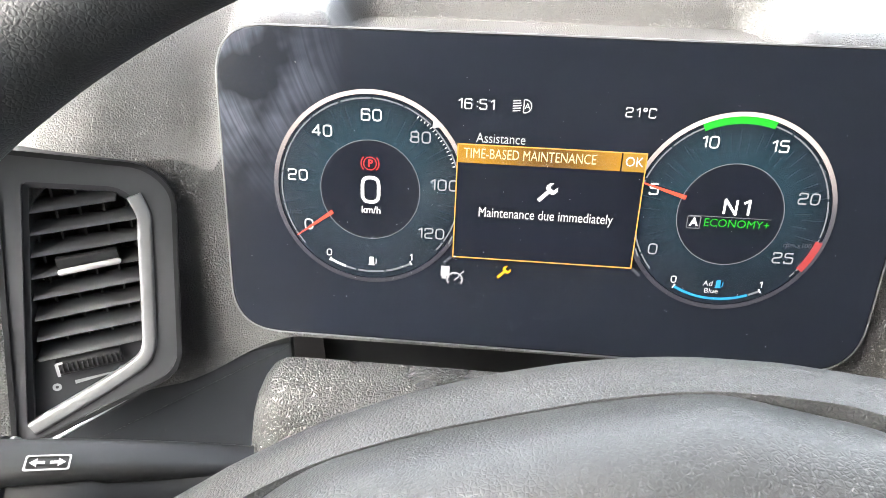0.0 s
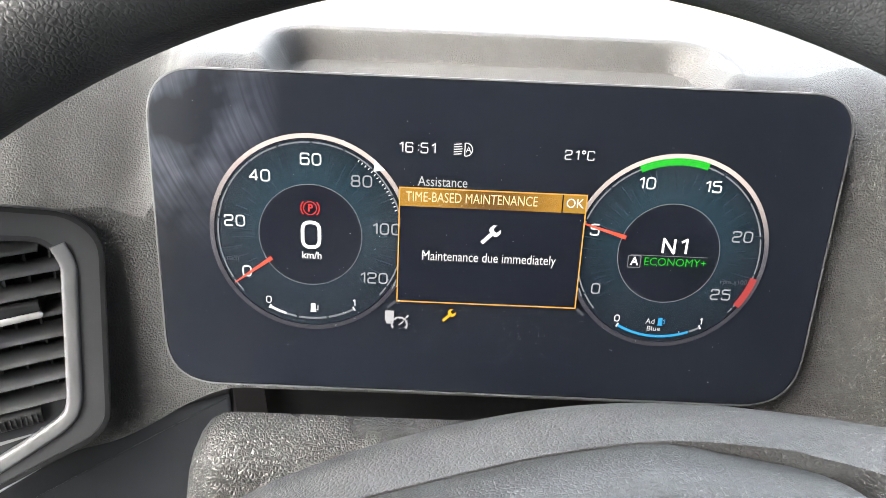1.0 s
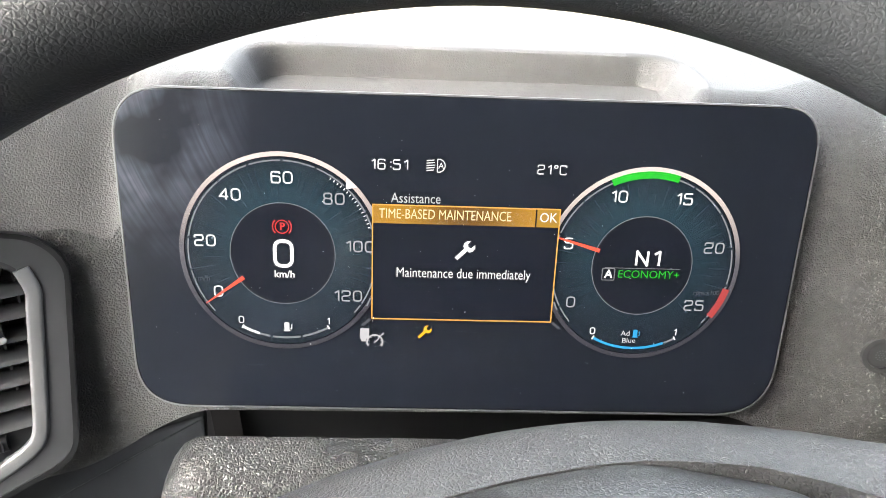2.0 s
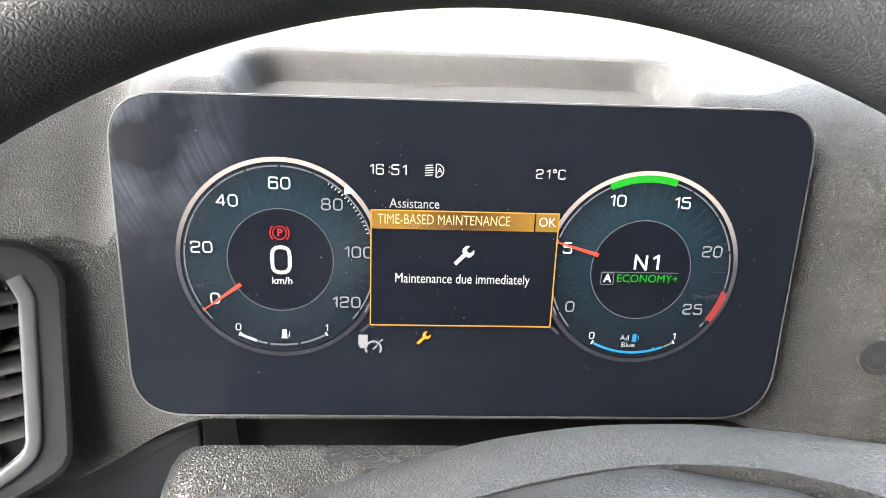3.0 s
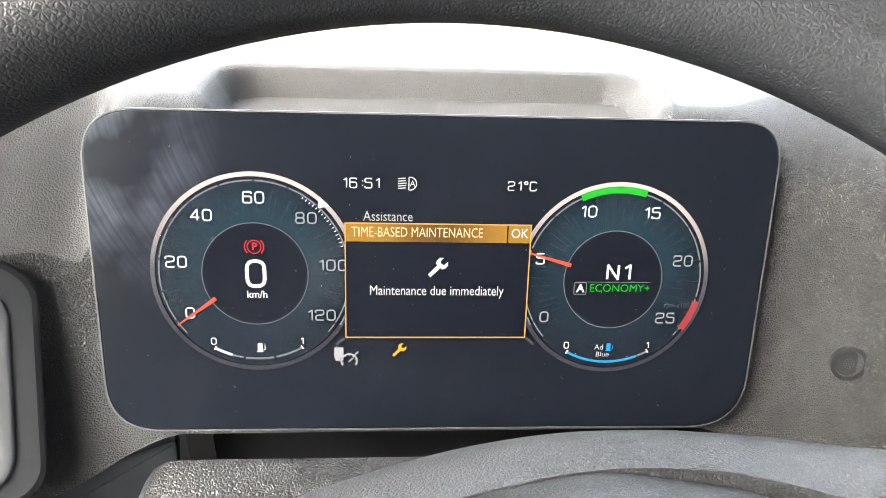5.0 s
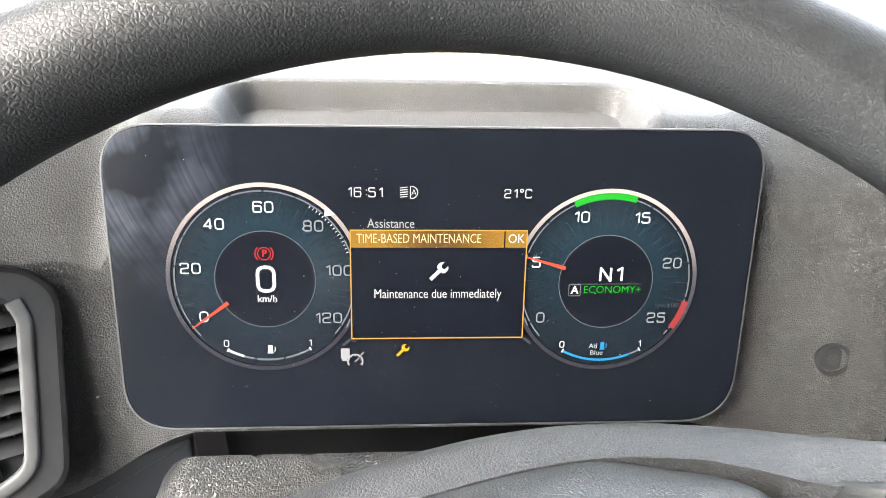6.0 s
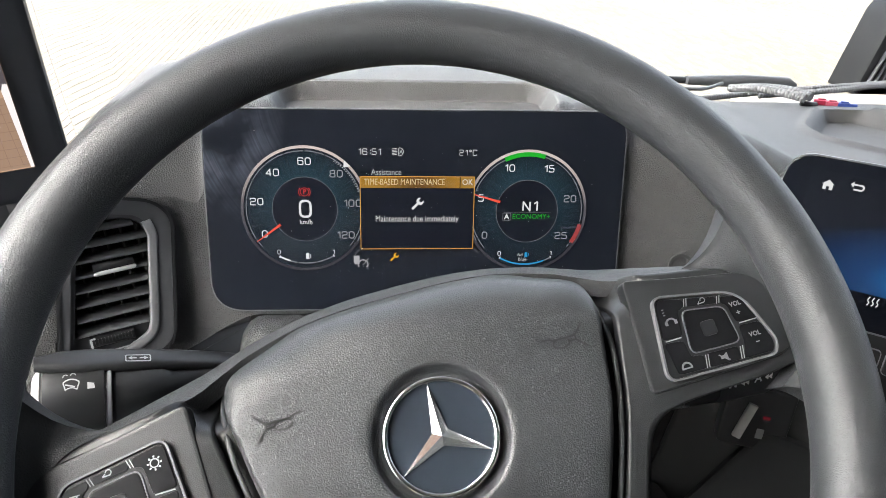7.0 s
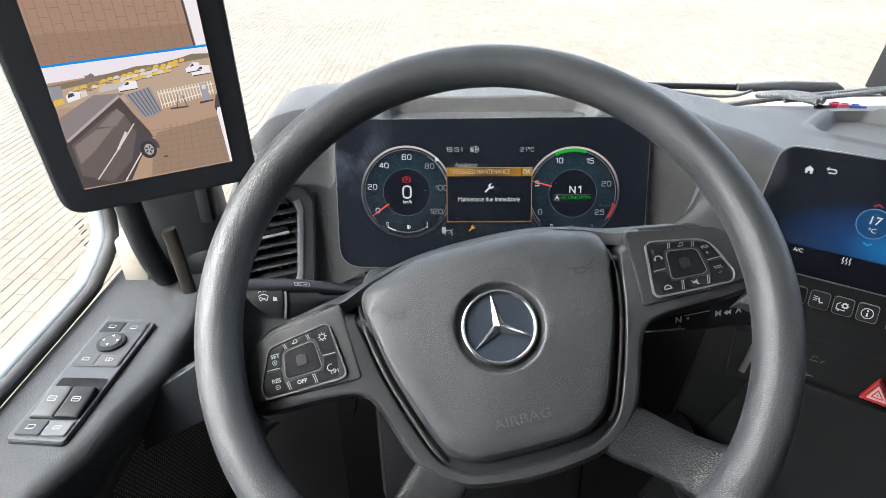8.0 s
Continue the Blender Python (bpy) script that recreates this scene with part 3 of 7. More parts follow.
def build_cluster():
    t = thing("instrument_cluster", "wide black glass digital instrument display, lit, dusty", "instrument display", M_DISP)
    outline = rounded([(-0.1705, -0.0825), (0.1735, -0.0835), (0.1735, 0.0832), (-0.1705, 0.0818)], [0.027, 0.03, 0.022, 0.026], 9)
    part("glass", prism(outline, -0.006, 0, 0.0008), screen_glass(), t, "smeared black cover glass", smooth=5)
    part("housing", prism(shrunk(outline, 0.004), -0.03, -0.006, 0.0), BLACK, t)
    part("edge_trim", frame_ring(shrunk(outline, -0.0009), shrunk(outline, -0.0001), -0.005, -0.0003), TRIM, t, "thin bright metal edge")
    cx, cy = -92, 3
    ang = [211.5 - 40.8 * i for i in range(7)]
    sp = dial(t, "speedometer", cx, cy, [(str(20 * i), a, 0.0388, i < 4) for i, a in enumerate(ang)], 222, -42,
              [ang[0] - 20.4 * k for k in range(13)])
    x0, y0 = polar(0, 0, 0.0235, 212)
    x1, y1 = polar(0, 0, 0.0478, 214)
    part("needle", bar(x0, y0, x1, y1, 0.0022, 0.0012, w1=0.0006), L_NEEDLE, sp, "red lit needle at zero")
    part("speed_value", figures("0", 0.0130, 0.0003, 0.0004, 0.0009, 0.66, 0.145), L_WHITE, sp)
    part("unit", lettering("km/h", 0.0052, 0.0006, -0.0105, 0.0009, bold=0.0001), L_WHITE, sp)
    part("unit", lettering("km/h", 0.0042, -0.041, -0.0135, 0.0009), L_DIM, sp)
    bm = arc_band(0, 0.0142, 0.0030, 0.0036, 0, 360, 0.0009)
    bm = arc_band(0, 0.0142, 0.0043, 0.0050, -45, 45, 0.0009, bm)
    bm = arc_band(0, 0.0142, 0.0043, 0.0050, 135, 225, 0.0009, bm)
    part("parking_brake_lamp", join(bm, lettering("P", 0.0052, 0.0001, 0.0142, 0.0009, bold=0.0002)), L_RED, sp, "red lit parking brake symbol")
    bm = None
    for k in range(16):
        a = 58 - k * 2.6
        bm = bar(*polar(0, 0, 0.0452, a), *polar(0, 0, 0.0464, a), 0.0005, 0.0009, bm)
    part("limit_ticks", bm, L_WHITE, sp)
    part("limit_mark", flat([polar(0, 0, 0.0465, 47), polar(0, 0, 0.0512, 51), polar(0, 0, 0.0512, 43)], 0.0011), L_WHITE, sp)
    fuel = fuel_arc(t, "fuel_gauge", cx, cy, L_WHITE, 0.2)
    part("pump_symbol", pump_icon(0.0015, -0.0388, 0.0046, 0.0009), L_WHITE, fuel)

    cx, cy = 92.2, 1.2
    ang = [209 - 49.0 * i for i in range(6)]
    places = [(209.5, 0.0408), (164, 0.0410), (114.2, 0.0396), (64.5, 0.0396), (16.5, 0.0380), (-34.2, 0.0367)]
    rev = dial(t, "tachometer", cx, cy, [(str(5 * i), a, r, i in (1, 2, 3)) for i, (a, r) in enumerate(places)], 222, -42,
               [ang[0] - 24.5 * k for k in range(11)])
    part("green_range", arc_band(0, 0, 0.0456, 0.0492, 73.5, 115.3, 0.0011), L_GREEN, rev, "green economy range")
    part("red_range", arc_band(0, 0, 0.0456, 0.0494, -34, -13.5, 0.0011), lit("lcd_red_zone", (0.40, 0.05, 0.045), LCD), rev, "red range mark")
    part("needle", bar(*polar(0, 0, 0.0245, 161), *polar(0, 0, 0.0478, 162.5), 0.0022, 0.0014, w1=0.0008), L_NEEDLE, rev, "red lit needle near five")
    part("gear_value", figures("N1", 0.0076, 0.0026, 0.0044, 0.0009, 0.76, 0.17), L_WHITE, rev)
    part("gear_line", bar(-0.0195, -0.0010, 0.0205, -0.0010, 0.0003, 0.0009), L_GREY, rev)
    part("economy", lettering("ECONOMY+", 0.0060, 0.0040, -0.0044, 0.0009, squeeze=0.98), L_GREEN, rev)
    part("auto_box", frame_ring(rect(-0.0207, -0.0079, -0.0138, -0.0012, 0.0008), rect(-0.0203, -0.0075, -0.0142, -0.0016, 0.0006), 0.0007, 0.0009), L_GREY, rev)
    part("auto_letter", lettering("A", 0.006, -0.0172, -0.0045, 0.001, bold=0.0002), L_WHITE, rev)
    part("unit", lettering("rpm x100", 0.0036, 0.036, -0.0135, 0.0009), L_DIM, rev)
    ad = fuel_arc(t, "additive_gauge", cx, cy - 0.6, L_BLUE, 0.86)
    part("word", lettering("Ad", 0.0043, -0.0044, -0.0366, 0.0009), L_SOFT, ad)
    part("word", lettering("Blue", 0.0039, -0.0022, -0.0406, 0.0009, squeeze=1.1), L_SOFT, ad)
    part("pump_symbol", pump_icon(0.0014, -0.0364, 0.0042, 0.0009), L_BLUE, ad)

    # message window
    x0, x1, y0, y1 = -0.0473, 0.0471, -0.0303, 0.0303
    pop = part("message_window", flat(rect(x0, y0, x1, y1), 0.0016), L_BLACK, t, "amber framed warning message")
    part("border", frame_ring(rect(x0, y0, x1, y1), rect(x0 + 0.0006, y0 + 0.0006, x1 - 0.0006, y1 - 0.0006), 0.0016, 0.0019), L_FRAME, pop)
    part("title_bar", flat(rect(x0 + 0.0006, 0.0207, 0.0345, y1 - 0.0006), 0.0018), header_glow(), pop)
    part("ok_button", flat(rect(0.0352, 0.0207, x1 - 0.0006, y1 - 0.0006), 0.0018), lit("lcd_amber_key", (0.40, 0.215, 0.02), LCD), pop)
    part("title", lettering("TIME-BASED MAINTENANCE", 0.0071, -0.0108, 0.0255, 0.0021, squeeze=0.735), lit("lcd_cream", (0.80, 0.63, 0.36), LCD), pop)
    part("ok_word", lettering("OK", 0.0068, 0.041, 0.0255, 0.0021, squeeze=0.9), L_WHITE, pop)
    part("message", lettering("Maintenance due immediately", 0.0074, -0.0004, -0.0047, 0.0021, squeeze=0.78), L_WHITE, pop)
    part("spanner_symbol", wrench(-0.0002, 0.0077, 0.0102, 0.0021), L_WHITE, pop)
    for s in (-1, 1):
        part("corner_glow", bar(s * 0.0520, -0.0342, s * 0.0478, -0.0305, 0.0016, 0.0012), L_DIM, pop)
        part("limit_stroke", bar(s * 0.0497, -0.0235, s * 0.0478, -0.019, 0.0008, 0.0012), L_GREY, pop)

    part("clock", figures("16:51", 0.0046, -0.0392, 0.0497, 0.0009, 0.72, 0.13), L_WHITE, t)
    part("temperature", figures("21°C", 0.0043, 0.0411, 0.0495, 0.0009, 0.72, 0.13), L_WHITE, t)
    part("menu_word", lettering("Assistance", 0.0072, -0.0257, 0.0332, 0.0009, squeeze=0.82), L_SOFT, t)
    x, y = -0.0162, 0.0497
    bm = None
    for k in range(5):
        bm = bar(x - 0.0048, y + 0.0024 - k * 0.0012, x - 0.0006 - 0.0002 * abs(k - 2), y + 0.0028 - k * 0.0012, 0.0005, 0.0009, bm)
    bm = arc_band(x + 0.0012, y + 0.0001, 0.0029, 0.0034, -100, 100, 0.0009, bm)
    bm = bar(x + 0.0006, y - 0.003, x + 0.0006, y + 0.0032, 0.0005, 0.0009, bm)
    part("headlamp_symbol", join(bm, lettering("A", 0.0042, x + 0.0024, y, 0.0009)), L_WHITE, t)
    x, y = -0.0472, -0.0421
    truck = flat(rect(x - 0.006, y + 0.0002, x - 0.0012, y + 0.0062), 0.0009)
    truck = flat(rect(x - 0.0054, y - 0.0012, x - 0.0028, y + 0.0002), 0.0009, truck)
    truck = arc_band(x + 0.0018, y - 0.0014, 0.0036, 0.0045, -35, 215, 0.0011, truck)
    for k in range(7):
        a = -20 + k * 36.7
        truck = bar(*polar(x + 0.0018, y - 0.0014, 0.003, a), *polar(x + 0.0018, y - 0.0014, 0.0036, a), 0.0005, 0.0011, truck)
    truck = bar(x + 0.0014, y - 0.0018, x + 0.004, y + 0.0006, 0.0007, 0.0011, truck)
    truck = bar(x + 0.0048, y + 0.0022, x + 0.0066, y + 0.004, 0.0007, 0.0011, truck)
    part("cruise_symbol", truck, lit("lcd_pale", (0.5, 0.5, 0.52), LCD), t)
    part("service_lamp", wrench(-0.0193, -0.0374, 0.0074, 0.0009), L_AMBER, t, "amber lit spanner symbol")
    # dust flecks
    rng = random.Random(4)
    bm = bmesh.new()
    for k in range(330):
        x, y = (rng.gauss(0.0, 0.05), rng.gauss(-0.048, 0.016)) if k < 230 else (rng.uniform(-0.16, 0.165), rng.uniform(-0.07, 0.07))
        if not (-0.16 < x < 0.165 and -0.075 < y < 0.075):
            continue
        s, a = rng.uniform(0.00010, 0.00022) * (2.0 if rng.random() < 0.05 else 1), rng.uniform(0, 6.28)
        flat([(x + s * math.cos(a + q) * rng.uniform(0.5, 1.2), y + s * math.sin(a + q) * rng.uniform(0.5, 1.2)) for q in (0, 1.3, 2.7, 4.2)], 0.0024, bm)
    tagged(part("dust", bm, plain("dust", (0.5, 0.5, 0.48), 0.9), t), kind="stuff")
    return t


build_cluster()


# ---- steering wheel ----
PAD_PRINT = plain("pad_print", (0.26, 0.264, 0.27), 0.5, var=0.03)
PAD_DIM = plain("pad_print_dim", (0.16, 0.163, 0.167), 0.5, var=0.03)
PAD = plain("pad_black", (0.0050, 0.0052, 0.0060), 0.34, spec=0.10)
SPOKE = grained("spoke_plastic", (0.0118, 0.0127, 0.0138), (0.0146, 0.0157, 0.0171), 0.37, 1200, 0.14, 0.0003, spec=0.38)
STRIP = plain("strip_satin", (0.020, 0.0215, 0.0235), 0.5)
SHELF = grained("hub_shelf_grain", (0.0265, 0.0279, 0.0295), (0.0320, 0.0337, 0.0355), 0.44, 700, 0.45, 0.0005, spec=0.45, stretch=0.6)
LOWER = grained("lower_spoke_grain", (0.0055, 0.0062, 0.0069), (0.0070, 0.0079, 0.0088), 0.44, 460, 0.42, 0.0004, spec=0.22)
ETCH = plain("embossed_black", (0.0055, 0.0055, 0.006), 0.3)


def sweep(sections, seg=28, power=3.2):
    """A body through superellipse sections: centre, side vector, thickness vector."""
    bm = bmesh.new()
    rings = []
    for c, a, b in sections:
        ring = []
        for k in range(seg):
            t = 2 * math.pi * k / seg
            cs, sn = math.cos(t), math.sin(t)
            ring.append(bm.verts.new(Vector(c) + Vector(a) * math.copysign(abs(cs) ** (2 / power), cs) + Vector(b) * math.copysign(abs(sn) ** (2 / power), sn)))
        rings.append(ring)
    for p, q in zip(rings, rings[1:]):
        for k in range(seg):
            bm.faces.new((p[k], p[(k + 1) % seg], q[(k + 1) % seg], q[k]))
    bm.faces.new(rings[0])
    bm.faces.new(list(reversed(rings[-1])))
    return bm


FRAME_HALF = [(0.0, 0.0730), (0.028, 0.0722), (0.057, 0.0690), (0.085, 0.0612), (0.104, 0.0510), (0.112, 0.0450), (0.121, 0.0398), (0.140, 0.0358), (0.160, 0.0322), (0.184, 0.0255), (0.1965, 0.0170), (0.2015, -0.004), (0.1985, -0.0235), (0.190, -0.0300), (0.165, -0.0312), (0.135, -0.0318),
              (0.1180, -0.0335), (0.1075, -0.0390), (0.1005, -0.0510), (0.0945, -0.0680), (0.0880, -0.0850), (0.0785, -0.0995), (0.064, -0.1110), (0.044, -0.1190), (0.0, -0.1235)]


def smooth_loop(loop, steps=4):
    """A closed flat loop rounded through its points."""
    n, pts = len(loop), []
    for i in range(n):
        a, b, c, d = (Vector(loop[(i + q) % n]) for q in (-1, 0, 1, 2))
        for s in range(steps):
            u = s / steps
            q = 0.5 * (2 * b + (c - a) * u + (2 * a - 5 * b + 4 * c - d) * u * u + (3 * b - a - 3 * c + d) * u ** 3)
            pts.append((q.x, q.y))
    return pts


def reach(loop, a):
    """How far a loop lies from (0, -0.005) in the direction a."""
    d, best = Vector((math.cos(a), math.sin(a))), 0.0
    for p, q in zip(loop, loop[1:] + loop[:1]):
        p, e = Vector(p) - Vector((0, -0.005)), Vector(q) - Vector(p)
        det = e.x * d.y - e.y * d.x
        if abs(det) > 1e-12:
            k, u = (e.x * p.y - e.y * p.x) / det, (d.x * p.y - d.y * p.x) / det
            if -1e-9 <= u <= 1 + 1e-9:
                best = max(best, k)
    return best


def frame_z(x, y):
    """Front of the hub frame: it falls off towards the lower end and, behind the cover, to the ridge."""
    z = -0.0262 - 0.011 * smoothstep(-0.01, -0.115, y)
    up = smoothstep(0.018, 0.043, y) * (1 - smoothstep(0.108, 0.123, abs(x)))
    return z + (lerp_table(RIDGE_LINE, min(abs(x), 0.112))[1] - 0.030 - z) * up


def hub_frame(cover):
    """Frame round the cover with both side spokes: a ring with rounded edges and a groove towards the cover."""
    outer = smooth_loop(FRAME_HALF[::-1] + [(-x, y) for x, y in FRAME_HALF[1:-1]])
    inner = shrunk(cover, -0.0072)
    bm = bmesh.new()
    rings = []
    count = 300
    for side, inset, dz in ((0, 0.0, -0.022), (0, 0.0, -0.0016), (0, 0.0006, -0.0004), (0, 0.0020, 0.0), (2, 0.33, 0.0), (2, 0.66, 0.0),
                            (1, 0.0060, 0.0), (1, 0.0030, -0.0008), (1, 0.0010, -0.0028), (1, 0.0, -0.0055), (1, 0.0, -0.026)):
        ring = []
        for k in range(count):
            a = 2 * math.pi * k / count
            r0, r1 = reach(inner, a), reach(outer, a)
            r1 = max(r1, r0 + 0.003)
            room = (r1 - r0) / 3
            r = r0 + min(inset, room) if side == 0 else r1 - min(inset, room) if side == 1 else r0 + (r1 - r0) * inset
            x, y = r * math.cos(a), -0.005 + r * math.sin(a)
            ring.append(bm.verts.new((x, y, frame_z(x, y) + dz)))
        rings.append(ring)
    for a, b in zip(rings, rings[1:]):
        for i in range(count):
            bm.faces.new((a[i], a[(i + 1) % count], b[(i + 1) % count], b[i]))
    return bm


FLARE = [((0.146, 0.0345), (0.176, 0.0350), (0.192, 0.078)), ((0.164, 0.0310), (0.182, 0.0400), (0.200, 0.058)), ((0.180, 0.0205), (0.190, 0.0260), (0.205, 0.036)),
         ((0.190, 0.006), (0.197, 0.0080), (0.208, 0.012)), ((0.1935, -0.014), (0.1985, -0.0150), (0.2075, -0.016)), ((0.190, -0.0300), (0.194, -0.033), (0.203, -0.042)), ((0.176, -0.0385), (0.188, -0.0395), (0.196, -0.066))]


def rim_flare(side):
    """The rim's skin running out over the end of a side spoke."""
    cols = [curve_points([(c[k][0], c[k][1], 0) for c in FLARE], 6) for k in range(3)]
    bm = bmesh.new()
    rows = []
    for p, q, r in zip(*cols):
        row = []
        for i in range(11):
            v = i / 10
            w = p * (1 - v) ** 2 + q * 2 * v * (1 - v) + r * v * v
            row.append(bm.verts.new((side * w.x, w.y, -0.0256 + 0.0150 * v ** 1.6 - 0.008 * (1 - smoothstep(0, 9, len(rows))) * (1 - v))))
        rows.append(row)
    for a, b in zip(rows, rows[1:]):
        for i in range(10):
            bm.faces.new((a[i], a[i + 1], b[i + 1], b[i]))
    back = bmesh.ops.extrude_face_region(bm, geom=bm.faces[:])
    for v in back["geom"]:
        if isinstance(v, bmesh.types.BMVert):
            v.co.z -= 0.016
    return bm


def lower_spoke(side):
    secs = [(0.062, -0.099, -0.0385, 0.019), (0.071, -0.107, -0.0375, 0.0212), (0.082, -0.116, -0.0360, 0.0205), (0.093, -0.1255, -0.0330, 0.0195), (0.104, -0.1355, -0.0285, 0.0195), (0.114, -0.1455, -0.0215, 0.0215), (0.122, -0.154, -0.0130, 0.027), (0.128, -0.160, -0.006, 0.036)]
    return sweep([((side * x, y, z - 0.010), (side * 0.70 * w, 0.714 * w, 0), (0, 0, 0.0105)) for x, y, z, w in secs], 36, 4.0)


def spoke_lip(side):
    return tube(curve_points([(side * (x - 0.0028), y - 0.0028, z - 0.005) for x, y, z in ((0.0875, -0.060, -0.0295), (0.0815, -0.080, -0.0375), (0.0835, -0.0915, -0.0385), (0.094, -0.100, -0.0370), (0.107, -0.1105, -0.0335), (0.122, -0.124, -0.027), (0.134, -0.136, -0.018), (0.146, -0.142, -0.010))], 6), 0.0024, seg=10)


RIDGE = [(0.0, 0.0675, -0.0565), (0.028, 0.0670, -0.0560), (0.057, 0.0638, -0.0550), (0.085, 0.0557, -0.0530), (0.104, 0.0465, -0.0490), (0.112, 0.0415, -0.0440), (0.121, 0.0385, -0.0380), (0.136, 0.0362, -0.0320), (0.158, 0.0325, -0.0290), (0.175, 0.0290, -0.0300), (0.19, 0.024, -0.0300)]
BACK = [(0.0, 0.0788, -0.1000), (0.028, 0.0776, -0.0995), (0.057, 0.0737, -0.0975), (0.085, 0.0671, -0.0940), (0.104, 0.0611, -0.0900), (0.123, 0.0539, -0.0840), (0.152, 0.0406, -0.0720), (0.18, 0.0275, -0.0560), (0.19, 0.0245, -0.0480)]


RIDGE_LINE = [tuple(p) for p in curve_points(RIDGE, 6)]
BACK_LINE = [tuple(p) for p in curve_points(BACK, 6)]


def hub_shelf():
    """Broad grained upper side of hub and spokes, from the cover back to the column."""
    def cross(u, v):
        x = -0.19 + 0.38 * u
        yf, zf = lerp_table(RIDGE_LINE, abs(x))
        yb, zb = lerp_table(BACK_LINE, abs(x))
        s = v * 8
        if s < 1:
            return (x, yf - 0.008 * (1 - s), zf - 0.007 * (1 - s))
        if s < 5:
            k = (s - 1) / 4
            return (x, yf + (yb - yf) * k + 0.004 * math.sin(math.pi * k), zf + (zb - zf) * k)
        k = (s - 5) / 3
        fall = 0.07 - 0.056 * smoothstep(0.095, 0.120, abs(x))
        return (x, yb - fall * k * k - 0.003 * k, zb - 0.012 * math.sin(k * math.pi / 2))
    return grid(cross, 76, 24)


def spoke_plate(side):
    pts = [(0.108, -0.0235), (0.183, -0.0232), (0.1905, -0.0200), (0.1925, -0.008), (0.1895, 0.0175), (0.178, 0.0245), (0.146, 0.0298), (0.1135, 0.0365)]
    pts = [(side * x, y) for x, y in (pts if side > 0 else pts[::-1])]
    return prism(rounded(pts, [0.004, 0.006, 0.006, 0.010, 0.010, 0.012, 0.006, 0.004] if side > 0 else [0.004, 0.006, 0.012, 0.010, 0.010, 0.006, 0.006, 0.004], 5), -0.034, -0.0250, 0.0012)


def airbag_cover(outline, centre, r_in):
    """Domed cover with a round dish for the badge; its upper side rolls back in one soft bend."""
    bm = bmesh.new()
    n = len(outline)
    cx, cy = centre
    rings = []
    for s, z in ((0.55, -0.0262), (0.88, -0.0262), (0.93, -0.0252), (0.97, -0.0228), (1.0, -0.0205), (1.03, -0.0194)):
        rings.append([(cx + r_in * s * math.cos(a), cy + r_in * s * math.sin(a), z) for a in (math.atan2(y - cy, x - cx) for x, y in outline)])
    flats, bends = (0.02, 0.10, 0.3, 0.5, 0.75, 1.0), [k / 12 for k in range(1, 13)]
    columns = []
    for x, y in outline:
        up = smoothstep(-0.004, 0.049, y)
        a = math.atan2(y - cy, x - cx)
        inner = Vector((cx + r_in * 1.05 * math.cos(a), cy + r_in * 1.05 * math.sin(a), -0.0190))
        low = 0.014 * smoothstep(-0.01, -0.10, y)
        ry, rz = lerp_table(RIDGE_LINE, min(abs(x), 0.108))
        over = up * (1 - smoothstep(0.050, 0.102, abs(x)))
        end = Vector((x * (1 + 0.012 * over), y + (ry - 0.0004 - y) * over, -0.0370 - low + (rz + 0.0345) * up))
        shoulder = Vector((x * (1 + 0.004 * over), y + (ry - 0.004 - y) * over, -0.0192 - low - 0.0050 * over))
        k = 0.90 - 0.46 * smoothstep(0.020, 0.048, y) * (1 - 0.35 * smoothstep(0.05, 0.10, abs(x)))
        start = inner.lerp(Vector((shoulder.x, shoulder.y, -0.0188 - 0.6 * low - 0.0018 * over)), k)
        col = [inner.lerp(start, q) for q in flats]
        col += [start * (1 - q) ** 2 + shoulder * 2 * q * (1 - q) + end * q * q for q in bends]
        columns.append(col + [end + Vector((0, 0, -0.012))])
    for k in range(len(columns[0])):
        rings.append([col[k] for col in columns])
    vs = [[bm.verts.new(p) for p in ring] for ring in rings]
    for a, b in zip(vs, vs[1:]):
        for i in range(n):
            bm.faces.new((a[i], a[(i + 1) % n], b[(i + 1) % n], b[i]))
    bm.faces.new(vs[0])
    return bm


def laid_on(bm, skin, lift):
    """Drops a flat sign onto a curved skin."""
    for v in bm.verts:
        hit = skin.ray_cast(Vector((v.co.x, v.co.y, 0.05)), Vector((0, 0, -1)))[0]
        if hit is not None:
            v.co.z = hit.z + lift + max(0.0, v.co.z)
    return bm


def horn_symbol(x, y, s, flip):
    f = -1 if flip else 1
    at = lambda px, py: (x + f * px * s, y + py * s)
    bm = bmesh.new()
    for line in ([(-0.62, 0.34), (-0.34, 0.06), (-0.34, -0.06), (-0.62, -0.34)], [(-0.34, 0.06), (0.30, 0.06), (0.42, 0.12), (0.62, 0.14)], [(-0.34, -0.06), (-0.1, -0.06)]):
        stroke([at(*q) for q in line], 0.050 * s, 0, bm)
    stroke([at(0.1 + 0.24 * math.cos(a), -0.06 + 0.13 * math.sin(a)) for a in [k * 0.3927 for k in range(16)]], 0.050 * s, 0, bm, True)
    return bm


def pad_key(name, parent, pts, z, sub, ink):
    """One key of a pad, with its printed sign."""
    k = part(name, prism(rounded(pts, 0.002, 3), z - 0.002, z, 0.0003), PAD, parent)
    part("sign", sub, ink, k)


